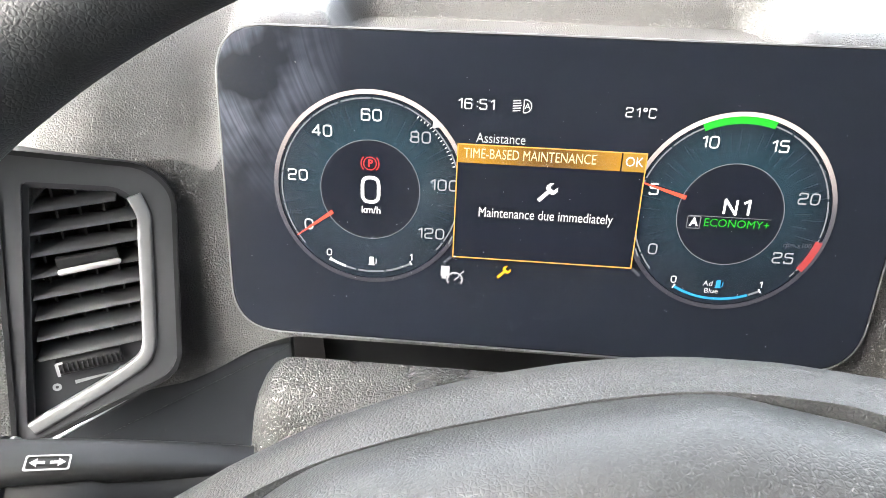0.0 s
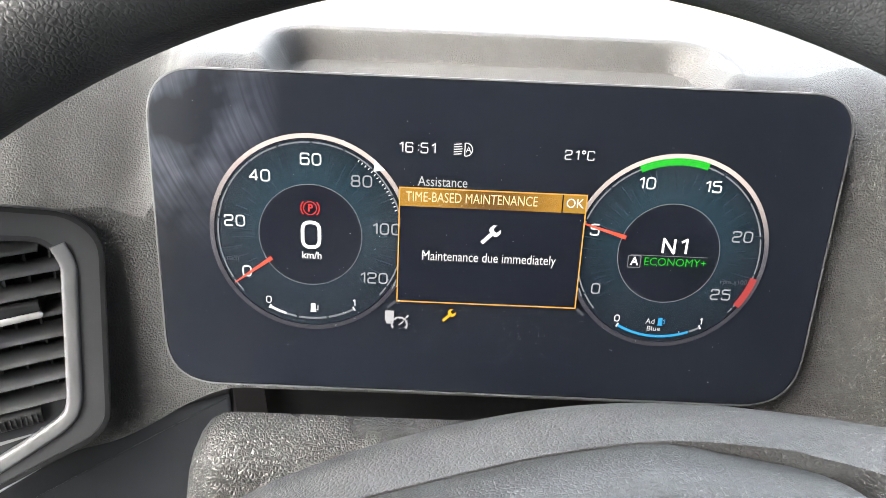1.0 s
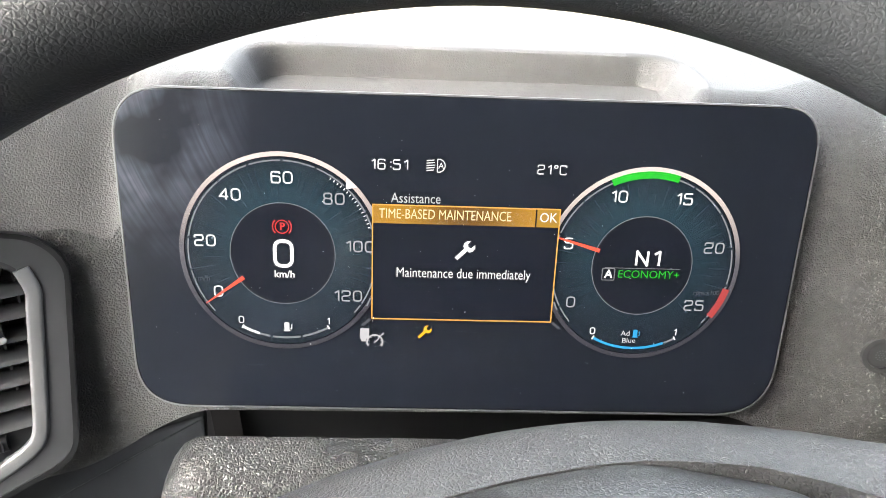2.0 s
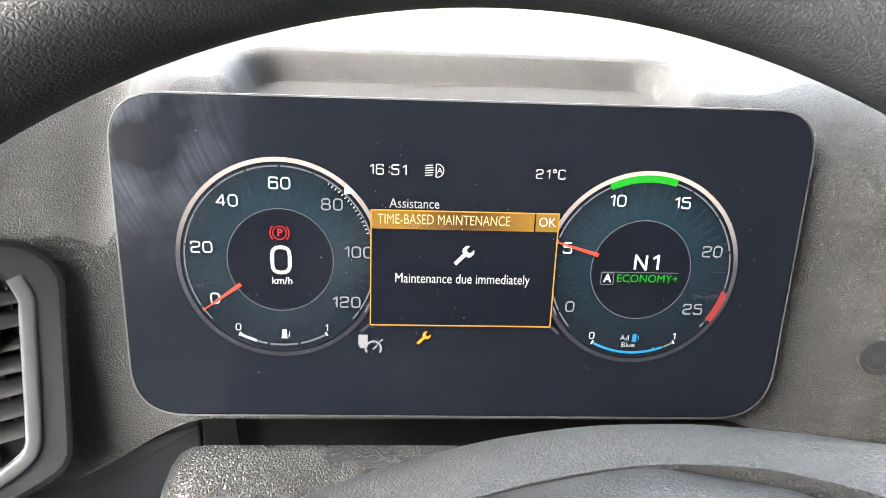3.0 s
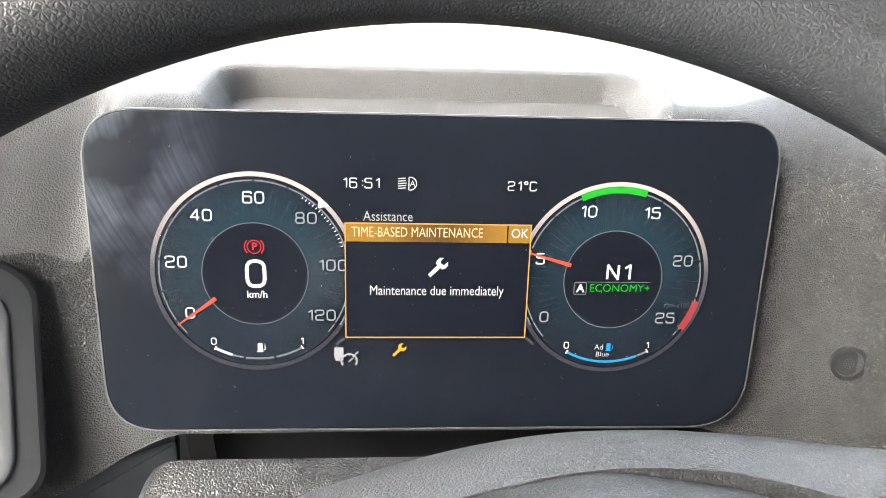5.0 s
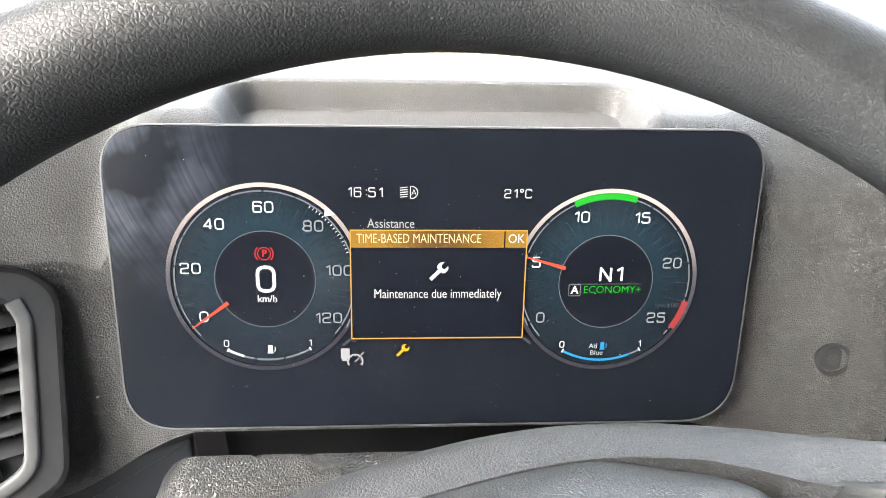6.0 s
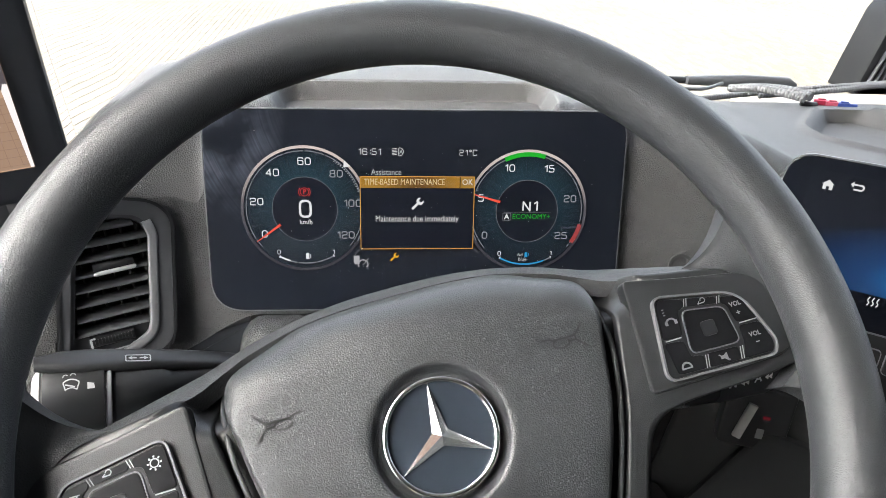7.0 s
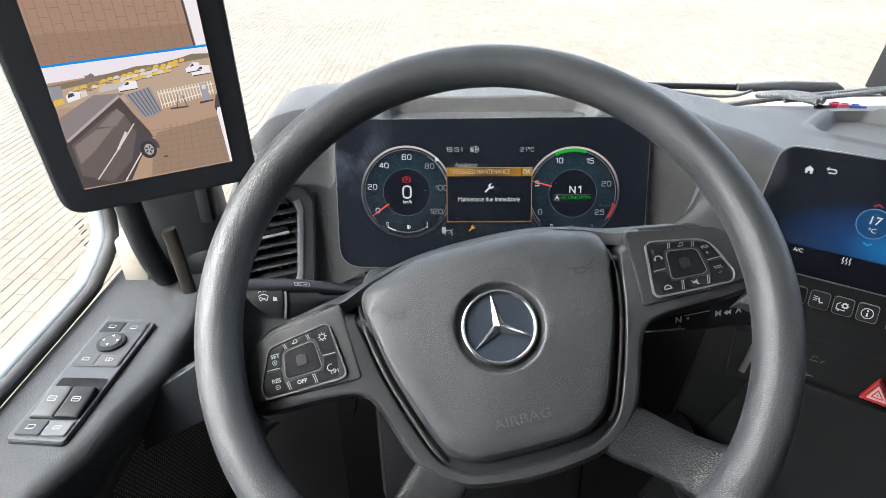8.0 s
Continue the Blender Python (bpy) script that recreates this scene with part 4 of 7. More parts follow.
def button_pad(t, side):
    """A pad of eight keys round a middle key; x grows away from the hub."""
    fl = lambda pts: [(side * x, y) for x, y in (pts if side > 0 else pts[::-1])]
    outline = rounded(fl([(0.118, -0.0195), (0.1785, -0.0215), (0.1815, -0.015), (0.1715, 0.0145), (0.128, 0.0225), (0.1245, 0.0205)]), [0.006, 0.005, 0.005, 0.012, 0.006, 0.006], 5)
    z = -0.0232
    p = part("button_pad", prism(shrunk(outline, 0.0005), z - 0.004, z, 0.0006), BLACK, t, "glossy black key pad with white signs")
    part("pad_rim", frame_ring(shrunk(outline, -0.0009), shrunk(outline, 0.0002), z - 0.003, z + 0.0012), TRIM if side > 0 else GREY, p)
    kz = z + 0.0006
    c = (0.1475, 0.0005)
    mid = rounded(fl([(0.135, -0.0095), (0.1625, -0.0105), (0.1605, 0.009), (0.138, 0.0125)]), 0.004, 4)
    m = part("middle_key", prism(mid, z, kz + 0.0004, 0.0005), PAD, p)
    part("key_ring", frame_ring(shrunk(mid, -0.0006), shrunk(mid, -0.0001), z, kz + 0.0003), GREY, m)
    part("key_centre", prism(rounded(fl([(0.1445, -0.0035), (0.1525, -0.0035), (0.1525, 0.0045), (0.1445, 0.0045)]), 0.002, 3), kz, kz + 0.0010, 0.0004), BLACK, m)
    keys = [
        [(0.1245, -0.018), (0.1405, -0.0187), (0.1405, -0.0115), (0.134, -0.0108), (0.133, -0.002), (0.1225, -0.001)],
        [(0.142, -0.0188), (0.160, -0.0195), (0.160, -0.0125), (0.142, -0.0115)],
        [(0.1615, -0.0195), (0.178, -0.020), (0.180, -0.0145), (0.177, -0.0035), (0.165, -0.0025), (0.1645, -0.012)],
        [(0.1645, -0.001), (0.1765, -0.002), (0.171, 0.0125), (0.160, 0.0145), (0.1605, 0.0105), (0.163, 0.009)],
        [(0.142, 0.0138), (0.1585, 0.0112), (0.1585, 0.0152), (0.142, 0.0182)],
        [(0.1225, 0.0005), (0.1335, -0.0002), (0.136, 0.0132), (0.1405, 0.0142), (0.1405, 0.0185), (0.1285, 0.0212), (0.1255, 0.0195)],
    ]
    s = kz + 0.0006
    if side < 0:
        signs = [join(arc_band(-0.1285, -0.0105, 0.0022, 0.0028, 60, 330, s), lettering("LIM", 0.0042, -0.1262, -0.0138, s)),
                 lettering("OFF", 0.0042, -0.151, -0.0153, s, bold=0.0001),
                 join(lettering("RES", 0.0043, -0.1695, -0.0105, s, bold=0.0001), arc_band(-0.1690, -0.0152, 0.0014, 0.0018, 0, 360, s), bar(-0.1698, -0.0152, -0.1682, -0.0152, 0.0004, s)),
                 join(lettering("SET", 0.0043, -0.1675, 0.0076, s, bold=0.0001), arc_band(-0.1685, 0.003, 0.0014, 0.0018, 0, 360, s), bar(-0.1693, 0.003, -0.1677, 0.003, 0.0004, s), bar(-0.1685, 0.0022, -0.1685, 0.0038, 0.0004, s)),
                 join(arc_band(-0.1508, 0.0152, 0.001, 0.0015, -90, 180, s), bar(-0.1535, 0.0138, -0.1500, 0.0140, 0.0006, s), bar(-0.1535, 0.0138, -0.1522, 0.0150, 0.0005, s)),
                 join(arc_band(-0.1305, 0.0135, 0.0016, 0.0022, 0, 360, s), *[bar(*polar(-0.1305, 0.0135, 0.0024, a), *polar(-0.1305, 0.0135, 0.0034, a), 0.0008, s) for a in range(0, 360, 45)])]
    else:
        signs = [join(arc_band(0.1295, -0.0155, 0.002, 0.0030, 0, 180, s), bar(0.1265, -0.0158, 0.1325, -0.0158, 0.0008, s)),
                 join(flat([(0.1485, -0.0165), (0.1505, -0.0165), (0.1525, -0.0182), (0.1525, -0.0135), (0.1505, -0.0148), (0.1485, -0.0148)], s), bar(0.1478, -0.0140, 0.1532, -0.0178, 0.0005, s)),
                 join(lettering("VOL", 0.0034, 0.1712, -0.0090, s, bold=0.0001), bar(0.1700, -0.0132, 0.1722, -0.0132, 0.0005, s)),
                 join(lettering("VOL", 0.0034, 0.1672, 0.0085, s, bold=0.0001), bar(0.1661, 0.0038, 0.1683, 0.0038, 0.0005, s), bar(0.1672, 0.0027, 0.1672, 0.0049, 0.0005, s)),
                 join(arc_band(0.1508, 0.0150, 0.001, 0.0015, -90, 180, s), bar(0.1475, 0.0136, 0.1510, 0.0138, 0.0006, s), bar(0.1475, 0.0136, 0.1488, 0.0148, 0.0005, s)),
                 join(arc_band(0.1300, 0.0075, 0.0024, 0.0034, 20, 160, s), flat(rect(0.1265, 0.0072, 0.1282, 0.0092), s), flat(rect(0.1318, 0.0072, 0.1335, 0.0092), s),
                      *[bar(0.1272, 0.0128 + 0.0014 * k, 0.1284, 0.0126 + 0.0016 * k, 0.0004, s) for k in range(3)])]
    gap = bmesh.new()
    for x, y0, y1 in ((0.1412, -0.0186, -0.0120), (0.1608, -0.0192, -0.0128), (0.1412, 0.0142, 0.0183), (0.1592, 0.0112, 0.0150)):
        for q in (-0.0007, 0.0007):
            bar(side * (x + q - 0.0008), y0, side * (x + q + 0.0008), y1, 0.0005, s - 0.0002, gap)
    for x0, x1, y in ((0.1235, 0.1325, -0.0003), (0.1655, 0.1760, -0.0016)):
        bar(side * x0, y, side * x1, y, 0.0006, s - 0.0002, gap)
    part("key_gap", gap, PRINT_GREY, p)
    for pts, sign in zip(keys, signs):
        pad_key("key", p, fl(pts), kz, sign, PAD_PRINT if side < 0 else PAD_DIM)


def badge(t, centre, R):
    cx, cy = centre
    disc = part("badge", prism([polar(cx, cy, R, a) for a in range(0, 360, 6)], -0.03, -0.0225, 0.001), plain("badge_black", (0.012, 0.016, 0.022), 0.25), t, "round chrome badge with three plain spokes")
    ring = [Vector((cx + R * math.cos(radians(a)), cy + R * math.sin(radians(a)), -0.0212)) for a in range(0, 365, 5)]
    part("badge_ring", tube(ring, 0.0015, seg=10, caps=False), CHROME, disc)
    for a in (90, 210, 330):
        bm = bmesh.new()
        w = 0.0046
        tip = bm.verts.new((*polar(cx, cy, R - 0.0012, a), -0.0214))
        l_ = bm.verts.new((*polar(cx, cy, w, a + 60), -0.0216))
        r_ = bm.verts.new((*polar(cx, cy, w, a - 60), -0.0216))
        o = bm.verts.new((cx, cy, -0.0178))
        bm.faces.new((o, l_, tip))
        bm.faces.new((o, tip, r_))
        part("badge_spoke", bm, CHROME, disc, smooth=5)


def build_wheel():
    t = thing("steering_wheel", "black grained four-spoke truck steering wheel, turned slightly anticlockwise", "steering wheel", M_WHEEL)
    bm = bmesh.new()
    nu, nv, R = 144, 24, 0.2024
    vs = []
    for i in range(nu):
        a = 2 * math.pi * i / nu
        row = []
        for j in range(nv):
            b = 2 * math.pi * j / nv
            r = R + 0.0170 * math.cos(b)
            row.append(bm.verts.new((r * math.cos(a) - 0.002, r * math.sin(a) + 0.001, -0.0095 + 0.0176 * math.sin(b))))
        vs.append(row)
    for i in range(nu):
        for j in range(nv):
            bm.faces.new((vs[i][j], vs[(i + 1) % nu][j], vs[(i + 1) % nu][(j + 1) % nv], vs[i][(j + 1) % nv]))
    part("rim", bm, RIM, t, "soft black rim with fine leather grain")
    for side in (-1, 1):
        part("rim_flare", rim_flare(side), RIM, t, "soft grained skin of the spoke end", smooth=60)
        part("lower_spoke", lower_spoke(side), LOWER, t, "soft grained lower spoke", smooth=60)
        part("spoke_lip", spoke_lip(side), SPOKE, t)
    half_cover = [(0.0, -0.1045), (0.037, -0.1030), (0.0535, -0.0965), (0.0638, -0.0862), (0.0748, -0.0605), (0.0868, -0.0250), (0.0945, 0.0085), (0.0982, 0.0240), (0.0994, 0.0350), (0.0968, 0.0438), (0.0885, 0.0490), (0.074, 0.0523), (0.050, 0.0560)]
    cover = smooth_loop(half_cover + [(0.0, 0.0585)] + [(-x, y) for x, y in half_cover[:0:-1]], 5)
    part("hub_frame", hub_frame(cover), SPOKE, t, "smooth black hub surround with the two side spokes", smooth=60)
    part("airbag_cover", airbag_cover(cover, (-0.0005, -0.0122), 0.0335), HUB, t, "dark leather-grained airbag cover", smooth=50)
    seam = frame_ring(shrunk(cover, -0.0090), shrunk(cover, 0.0030), -0.070, -0.0320)
    for v in seam.verts:
        v.co.z += frame_z(v.co.x, v.co.y) + 0.0262
    part("cover_seam", seam, BLACK, t)
    part("hub_housing", hub_shelf(), SHELF, t, "fine-grained dark upper side of the hub", smooth=60)
    line = []
    for x, y in shrunk(cover, -0.0040):
        up = smoothstep(0.002, 0.043, y)
        ry, rz = lerp_table(RIDGE_LINE, min(abs(x), 0.110))
        front = Vector((x, y, frame_z(x, y) - 0.0012 - 0.012 * smoothstep(-0.090, -0.102, y)))
        line.append(front.lerp(Vector((x, ry - 0.0060, rz - 0.0150)), up))
    line.append(line[0])
    part("trim_strip", tube(line, 0.0014, seg=12, caps=False), STRIP, t, "satin grey strip round the cover")
    for side in (-1, 1):
        part("spoke_plate", spoke_plate(side), SPOKE, t)
        button_pad(t, side)
    badge(t, (-0.0005, -0.0122), 0.0270)
    skin = BVHTree.FromBMesh(airbag_cover(cover, (-0.0005, -0.0122), 0.0335))
    for x, fl in ((-0.0722, False), (0.0715, True)):
        bm = horn_symbol(x, 0.0148, 0.018, fl)
        part("horn_mark", laid_on(bm, skin, 0.0004), ETCH, t)
    # tone paler than the cover stands for light caught on the raised letters
    part("airbag_mark", laid_on(lettering("AIRBAG", 0.0098, -0.0014, -0.0802, 0.0, squeeze=1.25, depth=0.0010), skin, 0.0002), plain("word_highlight", (0.042, 0.044, 0.047), 0.4), t, "embossed word, coloured paler for the light on its edges")
    return t


build_wheel()


# ---- air vent and trim beside the cluster ----
def build_vent():
    VENT = plain("vent_grey", (0.046, 0.0475, 0.050), 0.42)
    t = thing("air_vent", "dark slatted dashboard air vent with a satin silver edge", "air vent", M_VENT)
    outer = [(-0.041, 0.0655), (-0.070, -0.085), (-0.063, -0.0885), (0.0155, -0.0665), (0.0325, 0.034), (0.022, 0.0485)]
    inner = [(-0.034, 0.0500), (-0.0635, -0.0785), (-0.057, -0.0810), (0.0035, -0.0580), (0.0175, 0.0240), (0.0105, 0.0400)]
    ro, ri = [0.006, 0.006, 0.006, 0.012, 0.016, 0.016], [0.004, 0.004, 0.006, 0.012, 0.014, 0.012]
    o, i = rounded(outer, ro, 5), rounded(inner, ri, 5)
    part("surround", frame_ring(o, i, -0.012, 0.005), plain("surround_black", (0.032, 0.0335, 0.036), 0.42), t, "matt black surround")
    part("surround_lip", frame_ring(shrunk(o, -0.002), shrunk(o, 0.0005), -0.012, 0.0062), BLACK, t)
    part("shaft", frame_ring(i, shrunk(i, 0.003), -0.06, 0.003), DARK, t)
    part("back", flat(shrunk(i, 0.001), -0.055), DARK, t)
    # silver edge along the lower and outer sides
    line = [(-0.0615, -0.0810), (-0.040, -0.0730), (-0.017, -0.0640), (-0.002, -0.0565), (0.0035, -0.0490), (0.0065, -0.0350), (0.0150, 0.0140), (0.0165, 0.0240), (0.0140, 0.0350)]
    part("silver_edge", sweep([((x, y, 0.0035), (0.0038 * ny, -0.0038 * nx, 0), (0, 0, 0.003)) for x, y, nx, ny in along(line)], 14, 4), plain("vent_silver", (0.125, 0.128, 0.132), 0.42, 0.3), t, "satin silver edge strip")
    part("lower_plate", prism(shrunk([(-0.0550, -0.0440), (-0.0625, -0.0770), (-0.056, -0.0790), (0.0005, -0.0555), (0.0040, -0.0440)], 0.001), -0.01, -0.001, 0.0008), DARK, t)
    for k in range(8):
        y = 0.0365 - k * 0.0112
        xl, xr = -0.0355 - 0.178 * (0.0405 - y), min(0.0165 - 0.152 * max(0, 0.016 - y), 0.0165 - 0.7 * max(0, y - 0.02))
        slat = sweep([((x, y - 0.001, -0.006), (0, 0.0009, 0.0), (0, -0.0022, 0.0085)) for x in (xl, xr)], 12, 3)
        part("slat", slat, VENT, t)
    for k in range(5):
        x = -0.037 + k * 0.0112
        part("vane", box(x - 0.0006, -0.041, -0.035, x + 0.0006, 0.042 - max(0, x + 0.01) * 0.6, -0.011), VENT, t)
    tab = part("slide_tab", sweep([((x, 0.0040, -0.0015), (0, 0.0045, 0.001), (0, 0, 0.0035)) for x in (-0.0295, -0.028, -0.0015, -0.0005)], 16, 4), BLACK, t, "sliding tab")
    part("tab_strip", sweep([((x, 0.0012 + 0.03 * (x + 0.015), 0.0030), (0, 0.0017 * w, 0), (0, 0, 0.0014 * w)) for x, w in ((-0.0298, 0.35), (-0.0292, 0.8), (-0.0280, 1.0), (-0.0010, 1.0), (0.0000, 0.8), (0.0006, 0.35))], 14, 2.2), plain("bright_silver", (0.46, 0.46, 0.47), 0.3, 0.6), tab, "bright chrome strip")
    wheel_ = part("thumb_wheel", sweep([((x, -0.0515, -0.003), (0, 0.0048, 0), (0, 0, 0.0065)) for x in (-0.043, -0.0415, -0.013, -0.0115)], 20, 2.2), BLACK, t, "ribbed black thumb wheel")
    for k in range(12):
        x = -0.040 + k * 0.0024
        part("rib", box(x - 0.0003, -0.054, 0.002, x + 0.0003, -0.049, 0.0041), DARK, wheel_)
    part("white_mark", join(bar(-0.0425, -0.0480, -0.0425, -0.0555, 0.0016, 0.0036), bar(-0.0425, -0.0482, -0.0392, -0.0478, 0.0014, 0.0040)), PRINT_GREY, wheel_)
    part("scale_mark", flat([(-0.037, -0.0608), (-0.037, -0.0630), (-0.0150, -0.0612), (-0.0150, -0.0606)], 0.0), PRINT_GREY, t)
    part("scale_dot", arc_band(-0.0130, -0.0603, 0.0009, 0.0019, 0, 360, 0.0), PRINT_GREY, t)
    part("closed_mark", join(arc_band(-0.0460, -0.0625, 0.0008, 0.0022, 0, 360, 0.0)), PRINT_GREY, t)


def along(line):
    """Points of a smoothed flat line with its direction."""
    pts = curve_points([(x, y, 0) for x, y in line], 5)
    for i, p in enumerate(pts):
        d = (pts[min(i + 1, len(pts) - 1)] - pts[max(i - 1, 0)]).normalized()
        yield p.x, p.y, d.x, d.y


build_vent()


def build_lower_trim():
    t = thing("knee_panel", "smooth dark grey panel under the air vent", "trim panel")
    m = pose(-0.20, -0.034, 2.243, 0, 0, 16) @ pose(0, 0, 0, 73, 0, 0)
    out = [(-0.24, -0.108), (-0.22, -0.16), (0.0, -0.085), (0.0520, -0.070), (0.0600, -0.004), (0.0605, 0.0095), (-0.005, 0.0008), (-0.125, -0.0565)]
    part("panel", prism(rounded(out, 0.003, 3), -0.02, 0, 0.0015), plain("knee_grey", (0.012, 0.0135, 0.016), 0.42, spec=0.3), t, m=m)
    part("edge_line", tube([m @ Vector((x, y, 0.0)) for x, y in ((-0.125, -0.0560), (-0.006, 0.0008))], 0.0010, seg=6), SILVER, t, "pale edge line")
    low = lambda u, v: (0.12 + 0.45 * u, (2.252 - 0.25 * v - 2.35) * T17 - lerp_table(DASH_OFF, 0.12 + 0.45 * u)[0] + 0.006 + 0.03 * v, 2.256 - 0.25 * v)
    solo("knee_panel_passenger", grid(low, 24, 8), SHADE, "panel under the dashboard beside the column, coloured black for shade", "trim panel", kind="structure")
    # plain box standing in for the darkness below the display
    solo("under_display_shade", box(-0.133, 0.012, 2.10, 0.30, 0.04, 2.272, 0.002), SHADE, "box coloured black for the shade below the instrument display", "recess", kind="structure")


build_lower_trim()


def build_shroud():
    t = thing("column_shroud", "grained grey upper shroud of the steering column", "steering column")
    prof = [(-0.060, 2.270), (-0.063, 2.291), (-0.069, 2.298), (-0.082, 2.2985), (-0.090, 2.295), (-0.097, 2.287), (-0.116, 2.262), (-0.141, 2.230)]
    bm = bmesh.new()
    rows = []
    for k in range(33):
        u = -1 + 2 * k / 32
        x = -0.008 + 0.134 * math.copysign(min(1, abs(u) ** 0.7), u)
        drop = 0.0 if abs(u) < 0.75 else 0.03 * ((abs(u) - 0.75) / 0.25) ** 2.5
        side = 0.0 if abs(u) < 0.98 else 0.06
        rows.append([bm.verts.new((x + math.copysign(0.02 * smoothstep(2.26, 2.18, z), u) * abs(u) ** 8, y, z - drop - side)) for y, z in prof])
    for a, b in zip(rows, rows[1:]):
        for q in range(len(prof) - 1):
            bm.faces.new((a[q], a[q + 1], b[q + 1], b[q]))
    part("upper_shell", bm, SHROUD, t)
    # lower shell and column tube take the painted shade colour too
    part("lower_shell", box(-0.125, -0.15, 2.0, 0.11, -0.05, 2.24, 0.02), SHADE, t)
    part("column_tube", tube([(-0.006, -0.20, 2.29), (-0.006, 0.05, 2.02), (-0.006, 0.25, 1.8)], 0.055, seg=20), SHADE, t)
    part("stalk_socket", tube([(-0.118, -0.145, 2.268), (-0.142, -0.150, 2.268)], [0.019, 0.016], seg=18), BLACK, t, "round black stalk socket")


build_shroud()


# ---- stalks ----
def axis_pose(p, q):
    """x along p to q, z as near up as can be."""
    p, q = Vector(p), Vector(q)
    x = (q - p).normalized()
    y = Vector((0, 0, 1)).cross(x).normalized()
    m = Matrix((x, y, x.cross(y))).transposed().to_4x4()
    m.translation = p
    return m


def build_wiper_stalk():
    m = axis_pose((-0.2352, -0.1808, 2.3238), (-0.1262, -0.1422, 2.3026)) @ Matrix.Scale(1.005, 4)
    t = thing("wiper_stalk", "black control stalk with white wiper sign", "control stalk", m)
    part("barrel", sweep([((x, 0, 0), (0, r, 0), (0, 0, r * 1.05)) for x, r in ((0.006, 0.012), (0.009, 0.0185), (0.018, 0.0210), (0.040, 0.0215), (0.0405, 0.018))], 24, 2.4), BLACK, t)
    part("collar", sweep([((x, 0, 0), (0, r, 0), (0, 0, r)) for x, r in ((0.0412, 0.0205), (0.042, 0.0215), (0.0435, 0.0215), (0.044, 0.0205))], 24, 2.4), SILVER, t, "pale ring")
    # pale colour paints the window's reflection on the end of the black barrel
    part("end_cap", sweep([((x, 0, 0), (0, r, 0), (0, 0, r * 1.05)) for x, r in ((0.0025, 0.006), (0.003, 0.0100), (0.005, 0.0135), (0.0072, 0.0158))], 24, 2.4), plain("cap_window_light", (0.26, 0.26, 0.255), 0.35), t, "end cap coloured pale for the window light on it")
    part("sleeve", sweep([((x, 0, 0), (0, r, 0), (0, 0, r)) for x, r in ((0.044, 0.0175), (0.046, 0.0195), (0.072, 0.0185), (0.076, 0.016), (0.12, 0.013))], 24, 2.4), DARK, t)
    lip = [((0.005 + 0.122 * u, 0.001, 0.0222 - 0.014 * u * u), (0, w * (1 - 0.3 * u), 0), (0, 0, 0.0040)) for u, w in [(k / 10, (0.0035, 0.0070)[k > 0] + 0.0015 * min(k, 2)) for k in range(11)]]
    part("lever", sweep(lip, 20, 3), BLACK, t, "flat upper lever")
    part("lever_sign", join(frame_ring(rect(0.0515, -0.0062, 0.0655, 0.0002, 0.001), rect(0.0521, -0.0056, 0.0649, -0.0004, 0.0008), 0.0, 0.0003), *[flat([(x, -0.0030), (x + q * 0.0024, -0.0012), (x + q * 0.0024, -0.0024), (x + q * 0.0048, -0.0024), (x + q * 0.0048, -0.0036), (x + q * 0.0024, -0.0036), (x + q * 0.0024, -0.0048)], 0.0003) for x, q in ((0.0529, 1), (0.0641, -1))]), PRINT_GREY, t, m=pose(0, 0, 0.0290, 0, 5, 0))
    sign = join(arc_band(0, -0.002, 0.0052, 0.0060, 40, 140, 0), bar(-0.0042, 0.0015, -0.003, -0.0025, 0.0007, 0), bar(0.0042, 0.0015, 0.003, -0.0025, 0.0007, 0), arc_band(0, -0.006, 0.0042, 0.0048, 45, 135, 0),
                bar(-0.003, 0.0005, 0.002, -0.001, 0.0008, 0.0001), arc_band(-0.003, 0.0052, 0.001, 0.0015, 30, 200, 0), arc_band(0.001, 0.0058, 0.001, 0.0015, 0, 180, 0),
                flat([(0.0085, 0.001), (0.0085, -0.003), (0.0125, -0.003), (0.0120, 0.0002)], 0))
    part("wiper_sign", sign, PAD_PRINT, t, m=pose(0.0235, -0.0150, 0.0180, 40, 0, 0) @ Matrix.Scale(0.95, 4))
    part("ring_sign", join(bar(-0.0015, 0, 0.002, 0.0006, 0.0012, 0), bar(-0.0015, 0.003, 0.002, 0.0036, 0.0010, 0)), PRINT_GREY, t, m=pose(0.078, -0.0130, 0.0095, 50, 0, 0))


build_wiper_stalk()


